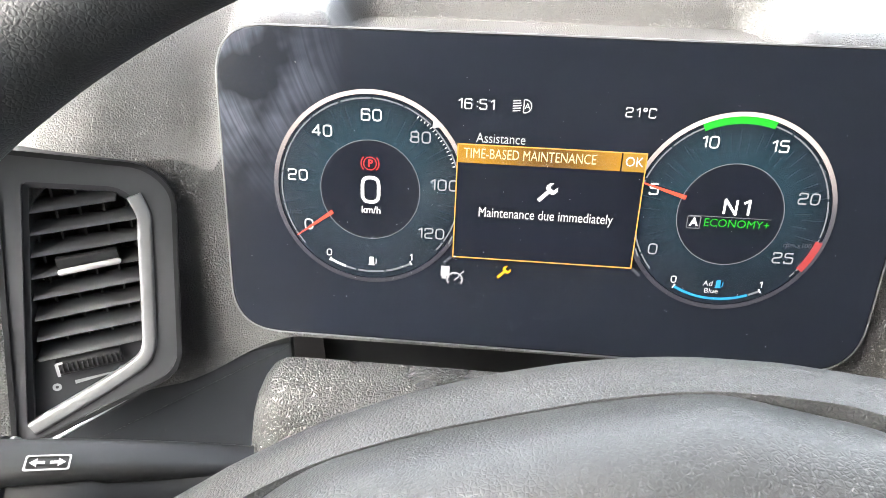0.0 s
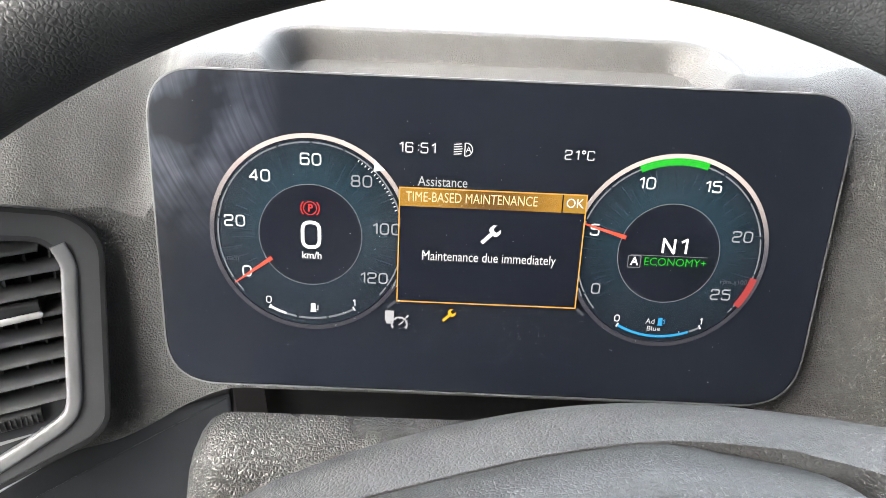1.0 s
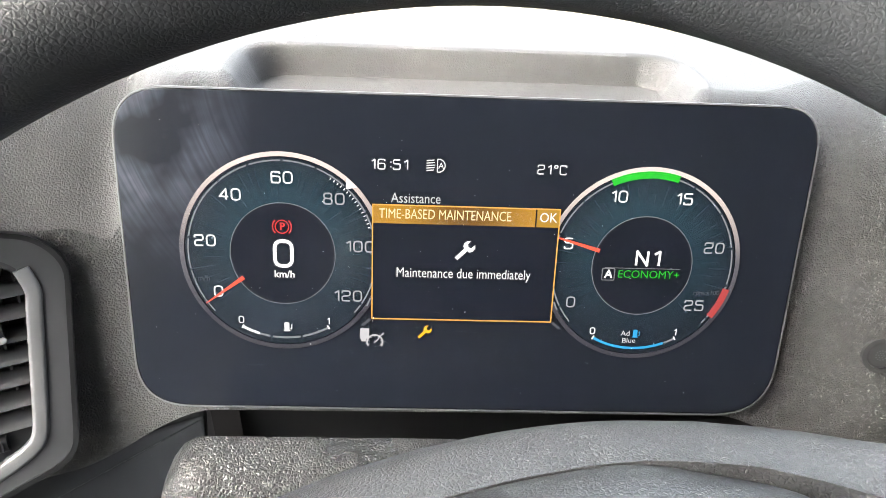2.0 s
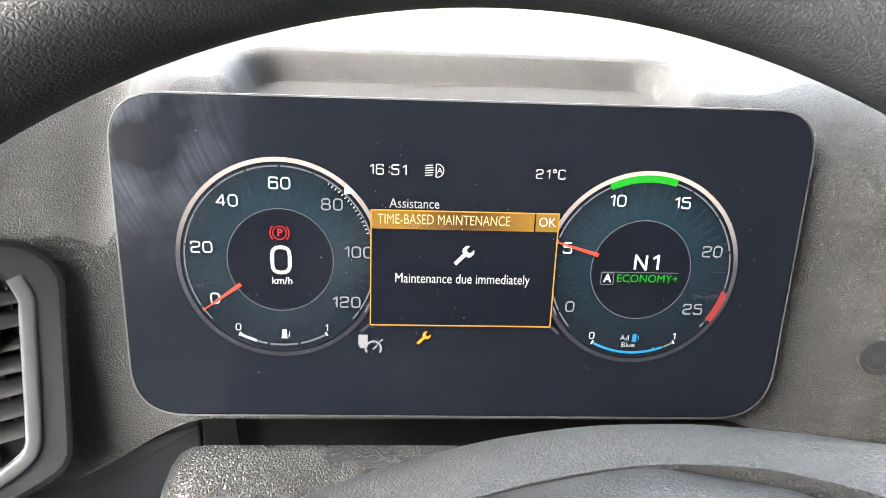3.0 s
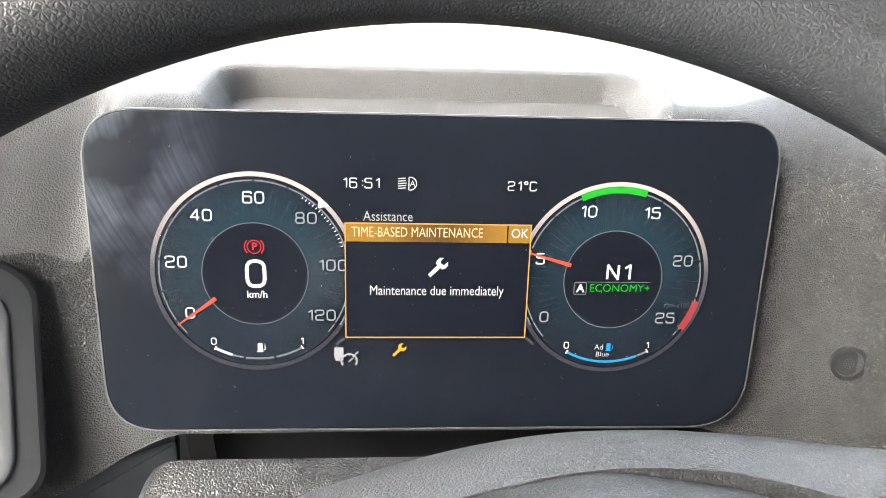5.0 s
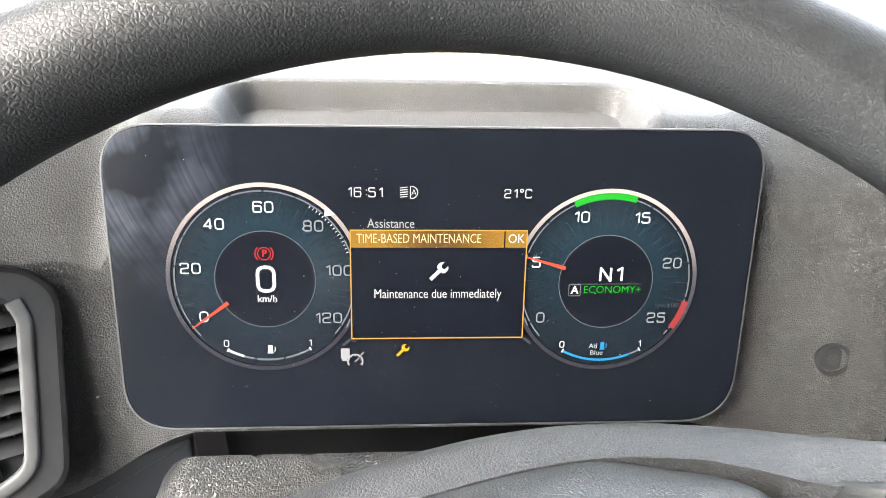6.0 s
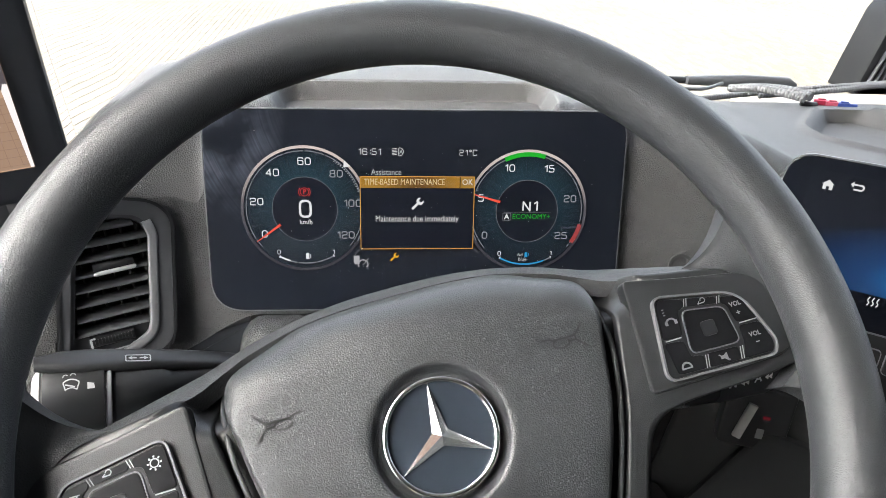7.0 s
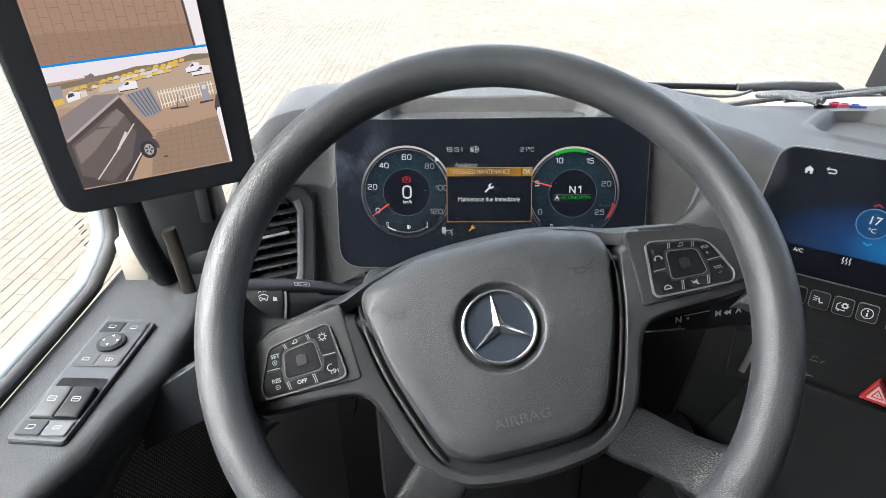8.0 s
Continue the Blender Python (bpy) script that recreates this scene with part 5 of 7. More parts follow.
def build_gear_stalk():
    m = axis_pose((0.1253, -0.1714, 2.3079), (0.2236, -0.1532, 2.3126)) @ Matrix.Scale(1.1, 4)
    t = thing("gear_stalk", "black gear selector stalk with white letters", "control stalk", m)
    part("body", sweep([((x, 0, 0), (0, 0.014, 0), (0, 0, h)) for x, h in ((0.0, 0.004), (0.008, 0.0105), (0.03, 0.0162), (0.06, 0.0185))], 24, 3), BLACK, t)
    part("grip", sweep([((x, 0, 0), (0, 0.0145, 0), (0, 0, h)) for x, h in ((0.0605, 0.0172), (0.062, 0.0192), (0.096, 0.0200), (0.101, 0.0175))], 24, 3), DARK, t)
    part("end_cap", sweep([((x, 0, 0), (0, 0.0135, 0), (0, 0, 0.0128)) for x in (0.101, 0.1035)], 20, 3), SILVER, t, "silver end cap")
    part("edge_line", tube([(0.003, -0.0125, -0.007), (0.04, -0.0145, -0.0085)], 0.0007, seg=6), SILVER, t)
    face = lambda x, z: pose(x, -0.0152, z, 80, 0, 0)
    part("letter", lettering("N", 0.0075, 0, 0, 0, bold=0.0002), PRINT, t, m=face(0.033, 0.002))
    part("letter", lettering("R", 0.0065, 0, 0, 0), PRINT_GREY, t, m=face(0.035, -0.0065))
    part("arrow", join(flat([(-0.003, 0), (0.0, 0.0016), (0.0, -0.0016)], 0), ), PRINT, t, m=face(0.042, 0.0025))
    part("position_line", bar(0.038, 0.0048, 0.060, 0.0062, 0.0008), PRINT, t, m=pose(0, -0.0152, 0, 80, 0, 0))
    tri = lambda x, s: flat([(x, 0), (x + s, s * 0.75), (x + s, -s * 0.75)], 0)
    part("letter", join(lettering("M", 0.0075, -0.0035, 0, 0, bold=0.0002), tri(0.0012, 0.0035), tri(0.0042, 0.0035)), PRINT, t, m=face(0.0705, 0.0025))
    part("letter", join(lettering("A", 0.0075, -0.0035, 0, 0, bold=0.0002), tri(0.0008, 0.0028), tri(0.0034, 0.0028)), PRINT, t, m=face(0.088, 0.003))


build_gear_stalk()


# ---- mirror camera monitor ----
def build_monitor():
    t = thing("mirror_monitor", "tall black mirror camera monitor showing the yard behind", "monitor", M_MIRROR)
    body = rounded([(-0.087, -0.024), (0.084, -0.024), (0.088, 0.35), (-0.1, 0.35)], [0.022, 0.016, 0.02, 0.02], 7)
    part("housing", prism(body, -0.028, 0.0, 0.004), plain("monitor_black", (0.012, 0.013, 0.016), 0.35), t, "black housing")
    part("bracket", box(-0.03, 0.1, -0.11, 0.05, 0.2, -0.02, 0.01), BLACK, t)
    k = 0.19
    mm = lambda pts: [(x * MM, y * MM) for x, y in pts]
    x0, x1 = -0.0645, 0.0635
    lc = lambda name, col: lit_cache("monitor_" + name, col, k)
    img = part("screen", flat(rect(x0, 0.0, x1, 0.33), 0.0012), lc("tan", (0.33, 0.215, 0.145)), t, "lit camera picture of a paved yard")
    z = 0.0015

    def piece(name, col, pts, dz):
        return part(name, flat(mm(pts), z + dz * 0.00012), lc(*col), img)

    joint, white, edge, pale = ("joint", (0.19, 0.120, 0.083)), ("white", (0.62, 0.58, 0.58)), ("edge", (0.06, 0.05, 0.055)), ("pale", (0.50, 0.45, 0.40))
    # nearer picture: paving and the side of the own truck
    piece("near_paving", ("near", (0.235, 0.145, 0.10)), [(-64.5, 109), (54, 109), (50, 330), (-64.5, 330)], 0)
    piece("near_paving_lit", ("near_lit", (0.275, 0.172, 0.119)), [(-64.5, 133), (52, 128), (50, 330), (-64.5, 330)], 1)
    rng = random.Random(3)
    for i in range(15):
        x = -62 + i * 7.7
        part("paving_joint", bar(x * MM, 0.110, (x + 1.5 - 0.1 * i) * MM, 0.30, 0.0005, z + 0.0003), lc(*joint), img)
        for j in range(6):
            y = 113 + 13 * j + (6.5 if i % 2 else 0) + rng.uniform(-1, 1)
            if x + 7.7 < 52:
                part("paving_joint", bar(x * MM, y * MM, (x + 7.7) * MM, (y - 0.4) * MM, 0.0005, z + 0.0003), lc(*joint), img)
    piece("truck_side", white, [(55, 109), (63, 108.5), (63.5, 330), (44, 330)], 4)
    part("truck_edge", bar(0.0535, 0.1095, 0.043, 0.33, 0.0016, z + 0.0006), lc(*edge), img)
    part("divider", bar(x0, 0.1085, x1, 0.1085, 0.0019, z + 0.0012), lc("blue", (0.01, 0.19, 0.52)), img)
    # farther picture
    piece("sky", ("sky", (0.60, 0.54, 0.56)), [(-64.5, 95), (63.5, 98), (63.5, 108), (-64.5, 108)], 2)
    piece("skyline", ("trees", (0.17, 0.13, 0.085)), [(-64.5, 93), (-40, 94.5), (-10, 97), (4, 99), (20, 98.5), (40, 101), (50, 103), (63.5, 101.5), (63.5, 97), (-64.5, 88)], 3)
    piece("tower", ("tower", (0.16, 0.13, 0.12)), [(-36, 89), (-29, 90), (-29, 97), (-31, 98.5), (-34, 97), (-36, 97.5)], 4)
    piece("far_yard", ("far", (0.36, 0.26, 0.185)), [(-64.5, 74), (63.5, 66), (63.5, 98), (20, 96), (-20, 92), (-64.5, 88)], 3.5)
    yellow, yellow_d = ("yellow", (0.55, 0.35, 0.055)), ("yellow_dark", (0.30, 0.19, 0.05))
    for row in range(3):
        for j in range(17 - 3 * row):
            x = -48 + j * 5.4 + row * 9 + rng.uniform(-0.8, 0.8)
            y = 86.5 + 0.13 * (x + 48) - row * 2.6 + rng.uniform(-0.5, 0.5)
            w = 4.8 + row * 0.9
            if x + w < 44:
                piece("parked_van", (yellow, pale, yellow, yellow_d)[rng.randrange(4)], [(x, y), (x + w, y + 0.4), (x + w, y + 2.6), (x + w * 0.45, y + 3.0), (x + w * 0.1, y + 1.7)], 5 + row)
                piece("van_shade", edge, [(x + 0.4, y - 0.4), (x + w, y - 0.1), (x + w, y + 0.3), (x + 0.4, y)], 5.5 + row)
    for x, y, w in ((42, 88, 12), (46, 84.5, 16), (-14, 80.5, 15)):
        piece("white_van", white, [(x, y), (x + w, y + 0.6), (x + w, y + 7), (x + w * 0.55, y + 8), (x + w * 0.2, y + 4.6), (x, y + 3.4)], 9)
        piece("van_window", edge, [(x + w * 0.3, y + 4.4), (x + w * 0.6, y + 4.8), (x + w * 0.6, y + 6.8), (x + w * 0.5, y + 6.8)], 10)
        piece("van_shade", edge, [(x + 0.6, y - 0.6), (x + w, y), (x + w, y + 0.7), (x + 0.6, y + 0.4)], 10)
    piece("silo", ("steel", (0.22, 0.21, 0.225)), [(-65, 80), (-56, 82), (-55, 92), (-64.5, 92)], 9)
    piece("yellow_digger", yellow, [(-64.5, 76), (-56, 77.5), (-57, 82), (-64, 81)], 10)
    piece("white_lorry", white, [(-54, 77.5), (-44, 79.5), (-43, 85), (-50, 86.5), (-54, 83)], 10)
    piece("lorry_window", edge, [(-53, 81.5), (-47.5, 82.5), (-48, 85), (-51.5, 85)], 11)
    piece("pale_lorry", pale, [(-43, 80), (-38, 81), (-38, 85.5), (-43, 85.5)], 10)
    piece("roof_sheet", ("sheet", (0.40, 0.36, 0.35)), [(-30, 82), (-12, 83), (-6, 88), (-26, 88)], 9)
    piece("shadow", ("shade", (0.235, 0.155, 0.105)), [(-8, 1), (63, 1), (61, 46), (6, 40), (0, 30)], 1)
    # yard furniture
    piece("container", ("steel", (0.22, 0.21, 0.225)), [(-11, 77), (10, 81), (15, 59), (6, 54.5), (-2, 56)], 11)
    for j in range(6):
        part("container_rib", bar((-8 + j * 3.2) * MM, (77 + j * 0.6) * MM, (1 + j * 2.5) * MM, (56 + j * 0.5) * MM, 0.0009, z + 0.0015), lc("rib", (0.09, 0.085, 0.09)), img)
    for j in range(18):
        x = 16 + j * 2.6
        part("fence_picket", bar(x * MM, (60.5 + j * 0.35) * MM, (x - 0.6) * MM, (76.5 + j * 0.1) * MM, 0.0009, z + 0.0013), lc("fence", (0.60, 0.54, 0.45)), img)
    part("fence_rail", bar(0.0155, 0.0735, 0.062, 0.0755, 0.0009, z + 0.0014), lc("fence", (0.60, 0.54, 0.45)), img)
    part("fence_rail", bar(0.0165, 0.0640, 0.061, 0.0695, 0.0009, z + 0.0014), lc("fence", (0.60, 0.54, 0.45)), img)
    piece("pump_stand", ("pump", (0.25, 0.24, 0.27)), [(50, 62), (56, 62), (56, 77), (50.5, 77)], 14)
    piece("pump_panel", pale, [(51.5, 72), (55, 72), (55, 76), (51.5, 76)], 15)
    piece("pump_base", edge, [(47, 59.5), (59, 60.5), (59, 62), (47.5, 61.5)], 14)
    part("cart_handle", bar(0.028, 0.060, 0.031, 0.071, 0.0007, z + 0.0018), lc(*edge), img)
    part("cart_handle", bar(0.036, 0.060, 0.034, 0.070, 0.0007, z + 0.0018), lc(*edge), img)
    part("cart_base", bar(0.022, 0.0595, 0.037, 0.0590, 0.0015, z + 0.0018), lc(*edge), img)
    for i in range(9):
        x = 2 + i * 7
        part("paving_joint", bar(x * MM, 0.002, (x * 0.75 + 12) * MM, 0.046, 0.0004, z + 0.0004), lc(*joint), img)
    for j in range(8):
        y = 4 + j * 5.5
        part("paving_joint", bar((-5 + j) * MM, y * MM, 0.062, (y - 1) * MM, 0.0004, z + 0.0004), lc(*joint), img)
    piece("brick", edge, [(6, 16.5), (10, 16.5), (10, 18), (6, 18)], 6)
    # dark van beside the truck
    body = ("van", (0.062, 0.047, 0.043))
    piece("van_body", body, [(-64.5, 2), (-25, 1.5), (-14, 18), (-5, 30), (2, 38), (0, 44), (-8, 60), (-15, 76), (-66, 44)], 16)
    piece("van_flank", ("flank", (0.10, 0.078, 0.07)), [(-62, 14), (-40, 3), (-20, 20), (-10, 44), (-15, 60), (-24, 66), (-62, 42)], 17)
    piece("van_glass", ("glass", (0.17, 0.135, 0.12)), [(-60, 41), (-40, 52), (-26, 52), (-46, 34), (-60, 24)], 18)
    piece("van_glass", ("glass", (0.17, 0.135, 0.12)), [(-38, 54), (-20, 67), (-15, 61), (-24, 52)], 18)
    piece("van_roof", ("roof", (0.19, 0.155, 0.15)), [(-65, 45), (-64.5, 66), (-34, 81), (-10, 79), (-16, 76)], 18)
    part("roof_rail", bar(-0.064, 0.046, -0.015, 0.0775, 0.0022, z + 0.0024), lc("rail", (0.34, 0.28, 0.26)), img)
    part("van_trim", bar(-0.051, 0.008, -0.027, 0.033, 0.0011, z + 0.0024), lc(*pale), img)
    part("van_trim", bar(-0.027, 0.033, -0.010, 0.052, 0.0011, z + 0.0024), lc(*pale), img)
    part("van_trim", bar(-0.028, 0.032, -0.018, 0.046, 0.0020, z + 0.0025), lc(*pale), img)
    part("van_sill", bar(-0.030, 0.002, -0.010, 0.026, 0.0012, z + 0.0024), lc(*pale), img)
    part("van_arch", arc_band(0.0, 0.0, 0.0, 0.0105, -10, 200, 0, steps=24), lc(*edge), img, m=pose(-0.0055, 0.0285, z + 0.0026))
    part("van_wheel", arc_band(0.0, 0.0, 0.0, 0.0082, 0, 360, 0, steps=24), lc("tyre", (0.035, 0.03, 0.03)), img, m=pose(-0.0045, 0.027, z + 0.0028) @ Matrix.Diagonal((0.8, 1, 1, 1)))
    part("van_hub", arc_band(0.0, 0.0, 0.0, 0.0052, 0, 360, 0, steps=20), lc("hub", (0.30, 0.27, 0.26)), img, m=pose(-0.0040, 0.027, z + 0.0030) @ Matrix.Diagonal((0.75, 1, 1, 1)))
    for a in range(0, 360, 72):
        part("hub_gap", bar(*polar(-0.0040, 0.027, 0.0012, a), *polar(-0.0040, 0.027, 0.0036, a), 0.0012, z + 0.0032), lc("tyre", (0.035, 0.03, 0.03)), img)
    piece("own_side", white, [(59.5, 50), (61, 54), (63.5, 54), (63.5, 1), (61.5, 1)], 12)
    piece("own_shadow", edge, [(58.5, 55), (62, 66), (63.5, 66), (63.5, 50), (60, 48)], 11.5)


LIT = {}


def lit_cache(name, col, k):
    if name not in LIT:
        LIT[name] = lit(name + "_", col, k)
    return LIT[name]


build_monitor()


# ---- pillar, handle, door ----
def build_pillar():
    t = thing("pillar_left", "dark plastic windscreen pillar trim", "pillar", M_DOOR, kind="structure")
    secs = [((-0.395 - 0.02 * k, 0.115 + 0.012 * k, 2.16 + 0.16 * k), (0.062, 0.012, 0), (-0.008, 0.045, 0)) for k in range(8)]
    part("pillar_trim", sweep(secs, 28, 4), DARK, t)
    part("pillar_foot", box(-0.44, 0.075, 2.19, -0.30, 0.15, 2.235, 0.015), DARK, t)
    part("beige_block", box(-0.470, 0.060, 2.19, -0.436, 0.12, 2.259, 0.004), plain("beige_block", (0.27, 0.245, 0.20), 0.6), t, "beige foam block")
    h = thing("grab_handle", "black curved grab handle on the pillar", "grab handle", M_DOOR)
    pts = curve_points([(-0.408, 0.085, 2.185), (-0.412, 0.055, 2.215), (-0.418, 0.042, 2.26), (-0.424, 0.040, 2.32), (-0.43, 0.04, 2.42), (-0.44, 0.06, 2.56), (-0.445, 0.10, 2.60)], 6)
    part("grip", tube(pts, 0.0155, seg=16), BLACK, h)
    part("inlay", sweep([((-0.371 - 0.001 * k, 0.034 + 0.0002 * k, 2.19 + 0.011 * k), (0.0080, 0.003, 0.002), (-0.002, 0.006, 0)) for k in range(10)], 16, 3), plain("bronze_plastic", (0.0200, 0.0170, 0.0136), 0.45, spec=0.3), h, "bronze plastic inlay")
    part("fixing_plate", box(-0.345, 0.05, 2.29, -0.328, 0.075, 2.36, 0.003), BLACK, h)


build_pillar()


def door_sign(kind):
    if kind == "arrow":
        return flat([(0, 0.0022), (-0.0022, -0.0014), (0.0022, -0.0014)], 0)
    bm = frame_ring(rect(-0.0052, -0.0036, 0.0052, 0.0036, 0.0014), rect(-0.0045, -0.0029, 0.0045, 0.0029, 0.0009), 0, 0.0003)
    if kind == "window":
        bar(-0.004, 0.0, 0.004, 0.0, 0.0010, 0.0003, bm)
    if kind == "lock":
        bar(-0.006, -0.0045, 0.004, -0.0045, 0.0011, 0.0003, bm)
    if kind == "heat":
        bar(0.0, -0.005, 0.0, 0.005, 0.0010, 0.0003, bm)
    return bm


def build_door():
    t = thing("door_panel", "grey grained driver door trim with a switch panel", "door", M_DOOR)
    def top(u, v):
        y = 0.085 - 1.05 * u
        inner, = lerp_table([(-0.97, -0.40), (-0.30, -0.392), (-0.2, -0.365), (-0.10, -0.345), (-0.03, -0.343), (0.09, -0.352)], y)
        s = v * 4
        xo = -0.486
        if s < 2.6:
            return (xo + (inner - 0.018 - xo) * s / 2.6, y, 2.2)
        if s < 3.2:
            a = (s - 2.6) / 0.6 * math.pi / 2
            return (inner - 0.018 + 0.018 * math.sin(a), y, 2.182 + 0.018 * math.cos(a))
        k = (s - 3.2) / 0.8
        return (inner - 0.032 * smoothstep(0, 0.10, k) + 0.03 * smoothstep(0.2, 0.7, k), y, 2.182 - 0.75 * k)
    part("door_top", grid(top, 60, 40), DOOR, t, "grey grained arm rest top")
    part("front_edge", box(-0.486, 0.083, 1.5, -0.352, 0.088, 2.196), DARK, t)
    part("lower_liner", box(-0.60, -1.0, 1.32, -0.47, 0.2, 1.9, 0.01), DARK, t)
    # loudspeaker grille
    g = part("speaker_grille", prism(rounded([(-0.13, -0.14), (0.13, -0.14), (0.13, -0.02), (0.06, 0.085), (-0.02, 0.115), (-0.13, 0.12)], 0.025, 5), -0.03, 0.0, 0.002), plain("grille_black", (0.045, 0.042, 0.035), 0.5), t, "perforated black loudspeaker grille", m=pose(-0.368, -0.10, 2.02, 0, 0, 90) @ pose(0, 0, 0, 88, 0, 0))
    bm = bmesh.new()
    for i in range(-24, 24):
        for j in range(-27, 23):
            x, y = i * 0.0052 + (j % 2) * 0.0026, j * 0.005
            if -0.12 < x < 0.12 and -0.13 < y < min(0.108, 0.078 - 1.5 * (x - 0.055)):
                flat([polar(x, y, 0.0016, a) for a in range(0, 360, 72)], 0.0006, bm)
    tagged(part("perforation", bm, plain("grille_light", (0.32, 0.28, 0.21), 0.6), g), kind="stuff")
    # switch panel
    m = pose(-0.4185, -0.127, 2.2005, 0, 0, -1.5)
    plate = rounded([(-0.0295, -0.0985), (0.0285, -0.1005), (0.0325, 0.087), (-0.0305, 0.0985)], 0.005, 4)
    p = part("switch_plate", prism(plate, 0, 0.005, 0.0015), plain("switch_grey", (0.048, 0.052, 0.058), 0.5, spec=0.25), t, m=m)
    part("plate_gap", frame_ring(shrunk(plate, -0.0012), shrunk(plate, 0.0), -0.002, 0.0012), BLACK, p)
    def sw(name, x0, y0, x1, y1, z, mt, sign, turn=0):
        k = part(name, prism(rect(x0, y0, x1, y1, 0.0025, 4), 0.002, z, 0.0012), mt, p)
        part("sign", door_sign(sign), PAD_PRINT, k, m=pose((x0 + x1) / 2, (y0 + y1) / 2, z + 0.0004, 0, 0, turn) @ Matrix.Scale(0.72, 4))
        return k
    KEY = plain("key_dark", (0.008, 0.0085, 0.0095), 0.4, spec=0.15)
    FIELD = plain("field_grey", (0.036, 0.038, 0.041), 0.5, spec=0.25)
    part("mirror_field", prism(rect(-0.0265, 0.005, 0.0275, 0.086, 0.004, 4), 0.003, 0.0066, 0.0008), FIELD, p)
    sw("switch_key", -0.0255, 0.064, 0.0002, 0.084, 0.0072, KEY, "lock")
    sw("switch_key", 0.0012, 0.064, 0.0265, 0.082, 0.0072, FIELD, "lock")
    sw("switch_key", -0.0255, 0.006, -0.0002, 0.025, 0.0072, FIELD, "plain")
    sw("switch_key", 0.0008, 0.006, 0.0265, 0.024, 0.0072, plain("key_grey", (0.05, 0.052, 0.055), 0.45, spec=0.2), "heat")
    kb = part("knob", prism([polar(0.001, 0.0445, 0.0165, a) for a in range(0, 360, 10)], 0.005, 0.0098, 0.002), KEY, p, "round mirror adjuster knob")
    part("knob_top", prism([polar(0.001, 0.0445, 0.0115, a) for a in range(0, 360, 12)], 0.0092, 0.0108, 0.0008), plain("knob_grey", (0.04, 0.042, 0.045), 0.5, spec=0.2), kb)
    for a in range(0, 360, 90):
        x, y = polar(0.001, 0.0445, 0.008, a)
        part("arrow", door_sign("arrow"), PRINT, kb, m=pose(x, y, 0.0112, 0, 0, a - 90) @ Matrix.Scale(0.8, 4))
    # well sits flush; its depth shade is put into the colour
    part("rocker_well", prism(rect(-0.0235, -0.073, 0.0275, -0.013, 0.004, 4), 0.003, 0.0054, 0.0), SHADE, p)
    # left rocker is coloured paler for the window light falling on it
    for x0, x1, mt in ((-0.0225, 0.0012, plain("rocker_lit", (0.055, 0.057, 0.06), 0.5, spec=0.2)), (0.0018, 0.0265, KEY)):
        bm = sweep([((( x0 + x1) / 2, y, z), ((x1 - x0) / 2, 0, 0), (0, 0, 0.005)) for y, z in ((-0.071, 0.003), (-0.069, 0.0045), (-0.05, 0.0055), (-0.034, 0.008), (-0.032, 0.006))], 20, 5)
        k = part("rocker_switch", bm, mt, p, "window switch")
        part("sign", door_sign("window"), PAD_PRINT, k, m=pose((x0 + x1) / 2, -0.05, 0.0111, 8, 0, 0) @ Matrix.Scale(0.85, 4))
    sw("switch_key", -0.0245, -0.0945, 0.001, -0.0755, 0.0072, plain("key_mid", (0.03, 0.032, 0.034), 0.45, spec=0.2), "lock")
    sw("switch_key", 0.002, -0.0945, 0.0265, -0.0755, 0.0072, plain("key_light", (0.075, 0.078, 0.082), 0.45, spec=0.2), "window")
    # window opening
    w = thing("window_left", "driver door side window in a black rubber seal", "window", M_DOOR, kind="structure")
    seal = curve_points([(-0.494, -0.98, 2.206), (-0.494, -0.4, 2.206), (-0.494, -0.02, 2.206), (-0.497, 0.05, 2.212), (-0.5, 0.105, 2.235), (-0.503, 0.125, 2.28), (-0.506, 0.13, 2.36), (-0.515, 0.14, 2.7), (-0.53, 0.15, 3.2)], 6)
    part("seal", tube(seal, 0.0095, seg=12, squash=0.8), RUBBER, w, "black rubber seal")
    seal2 = [p + Vector((-0.018, 0.010, -0.003)) for p in seal]
    part("inner_channel", tube(seal2, 0.0095, seg=12), plain("channel_grey", (0.22, 0.25, 0.27), 0.4), w, "pale grey channel")
    lip = [p + Vector((-0.036, 0.024, -0.009)) for p in seal]
    part("painted_edge", tube(lip, 0.0075, seg=12), WHITE_PAINT, w, "white painted door edge")
    part("pane", box(-0.5125, -0.98, 2.2, -0.5085, 0.115, 3.25), GLASS, w).visible_shadow = False
    for k, (y, z, wd) in enumerate(((0.07, 2.285, 0.022), (0.072, 2.277, 0.018), (0.074, 2.269, 0.020), (0.062, 2.261, 0.012), (0.07, 2.253, 0.016))):
        part("glass_print", box(-0.5082, y - wd * 0.7, z - 0.0008, -0.5078, y, z + 0.0008), GREY, w)


def glass_material():
    m, n, l, b = mat("window_glass")
    b.inputs["Base Color"].default_value = (0.95, 0.98, 0.97, 1)
    b.inputs["Transmission Weight"].default_value = 1.0
    b.inputs["Roughness"].default_value = 0.0
    b.inputs["IOR"].default_value = 1.02
    return m


GLASS = glass_material()
build_door()


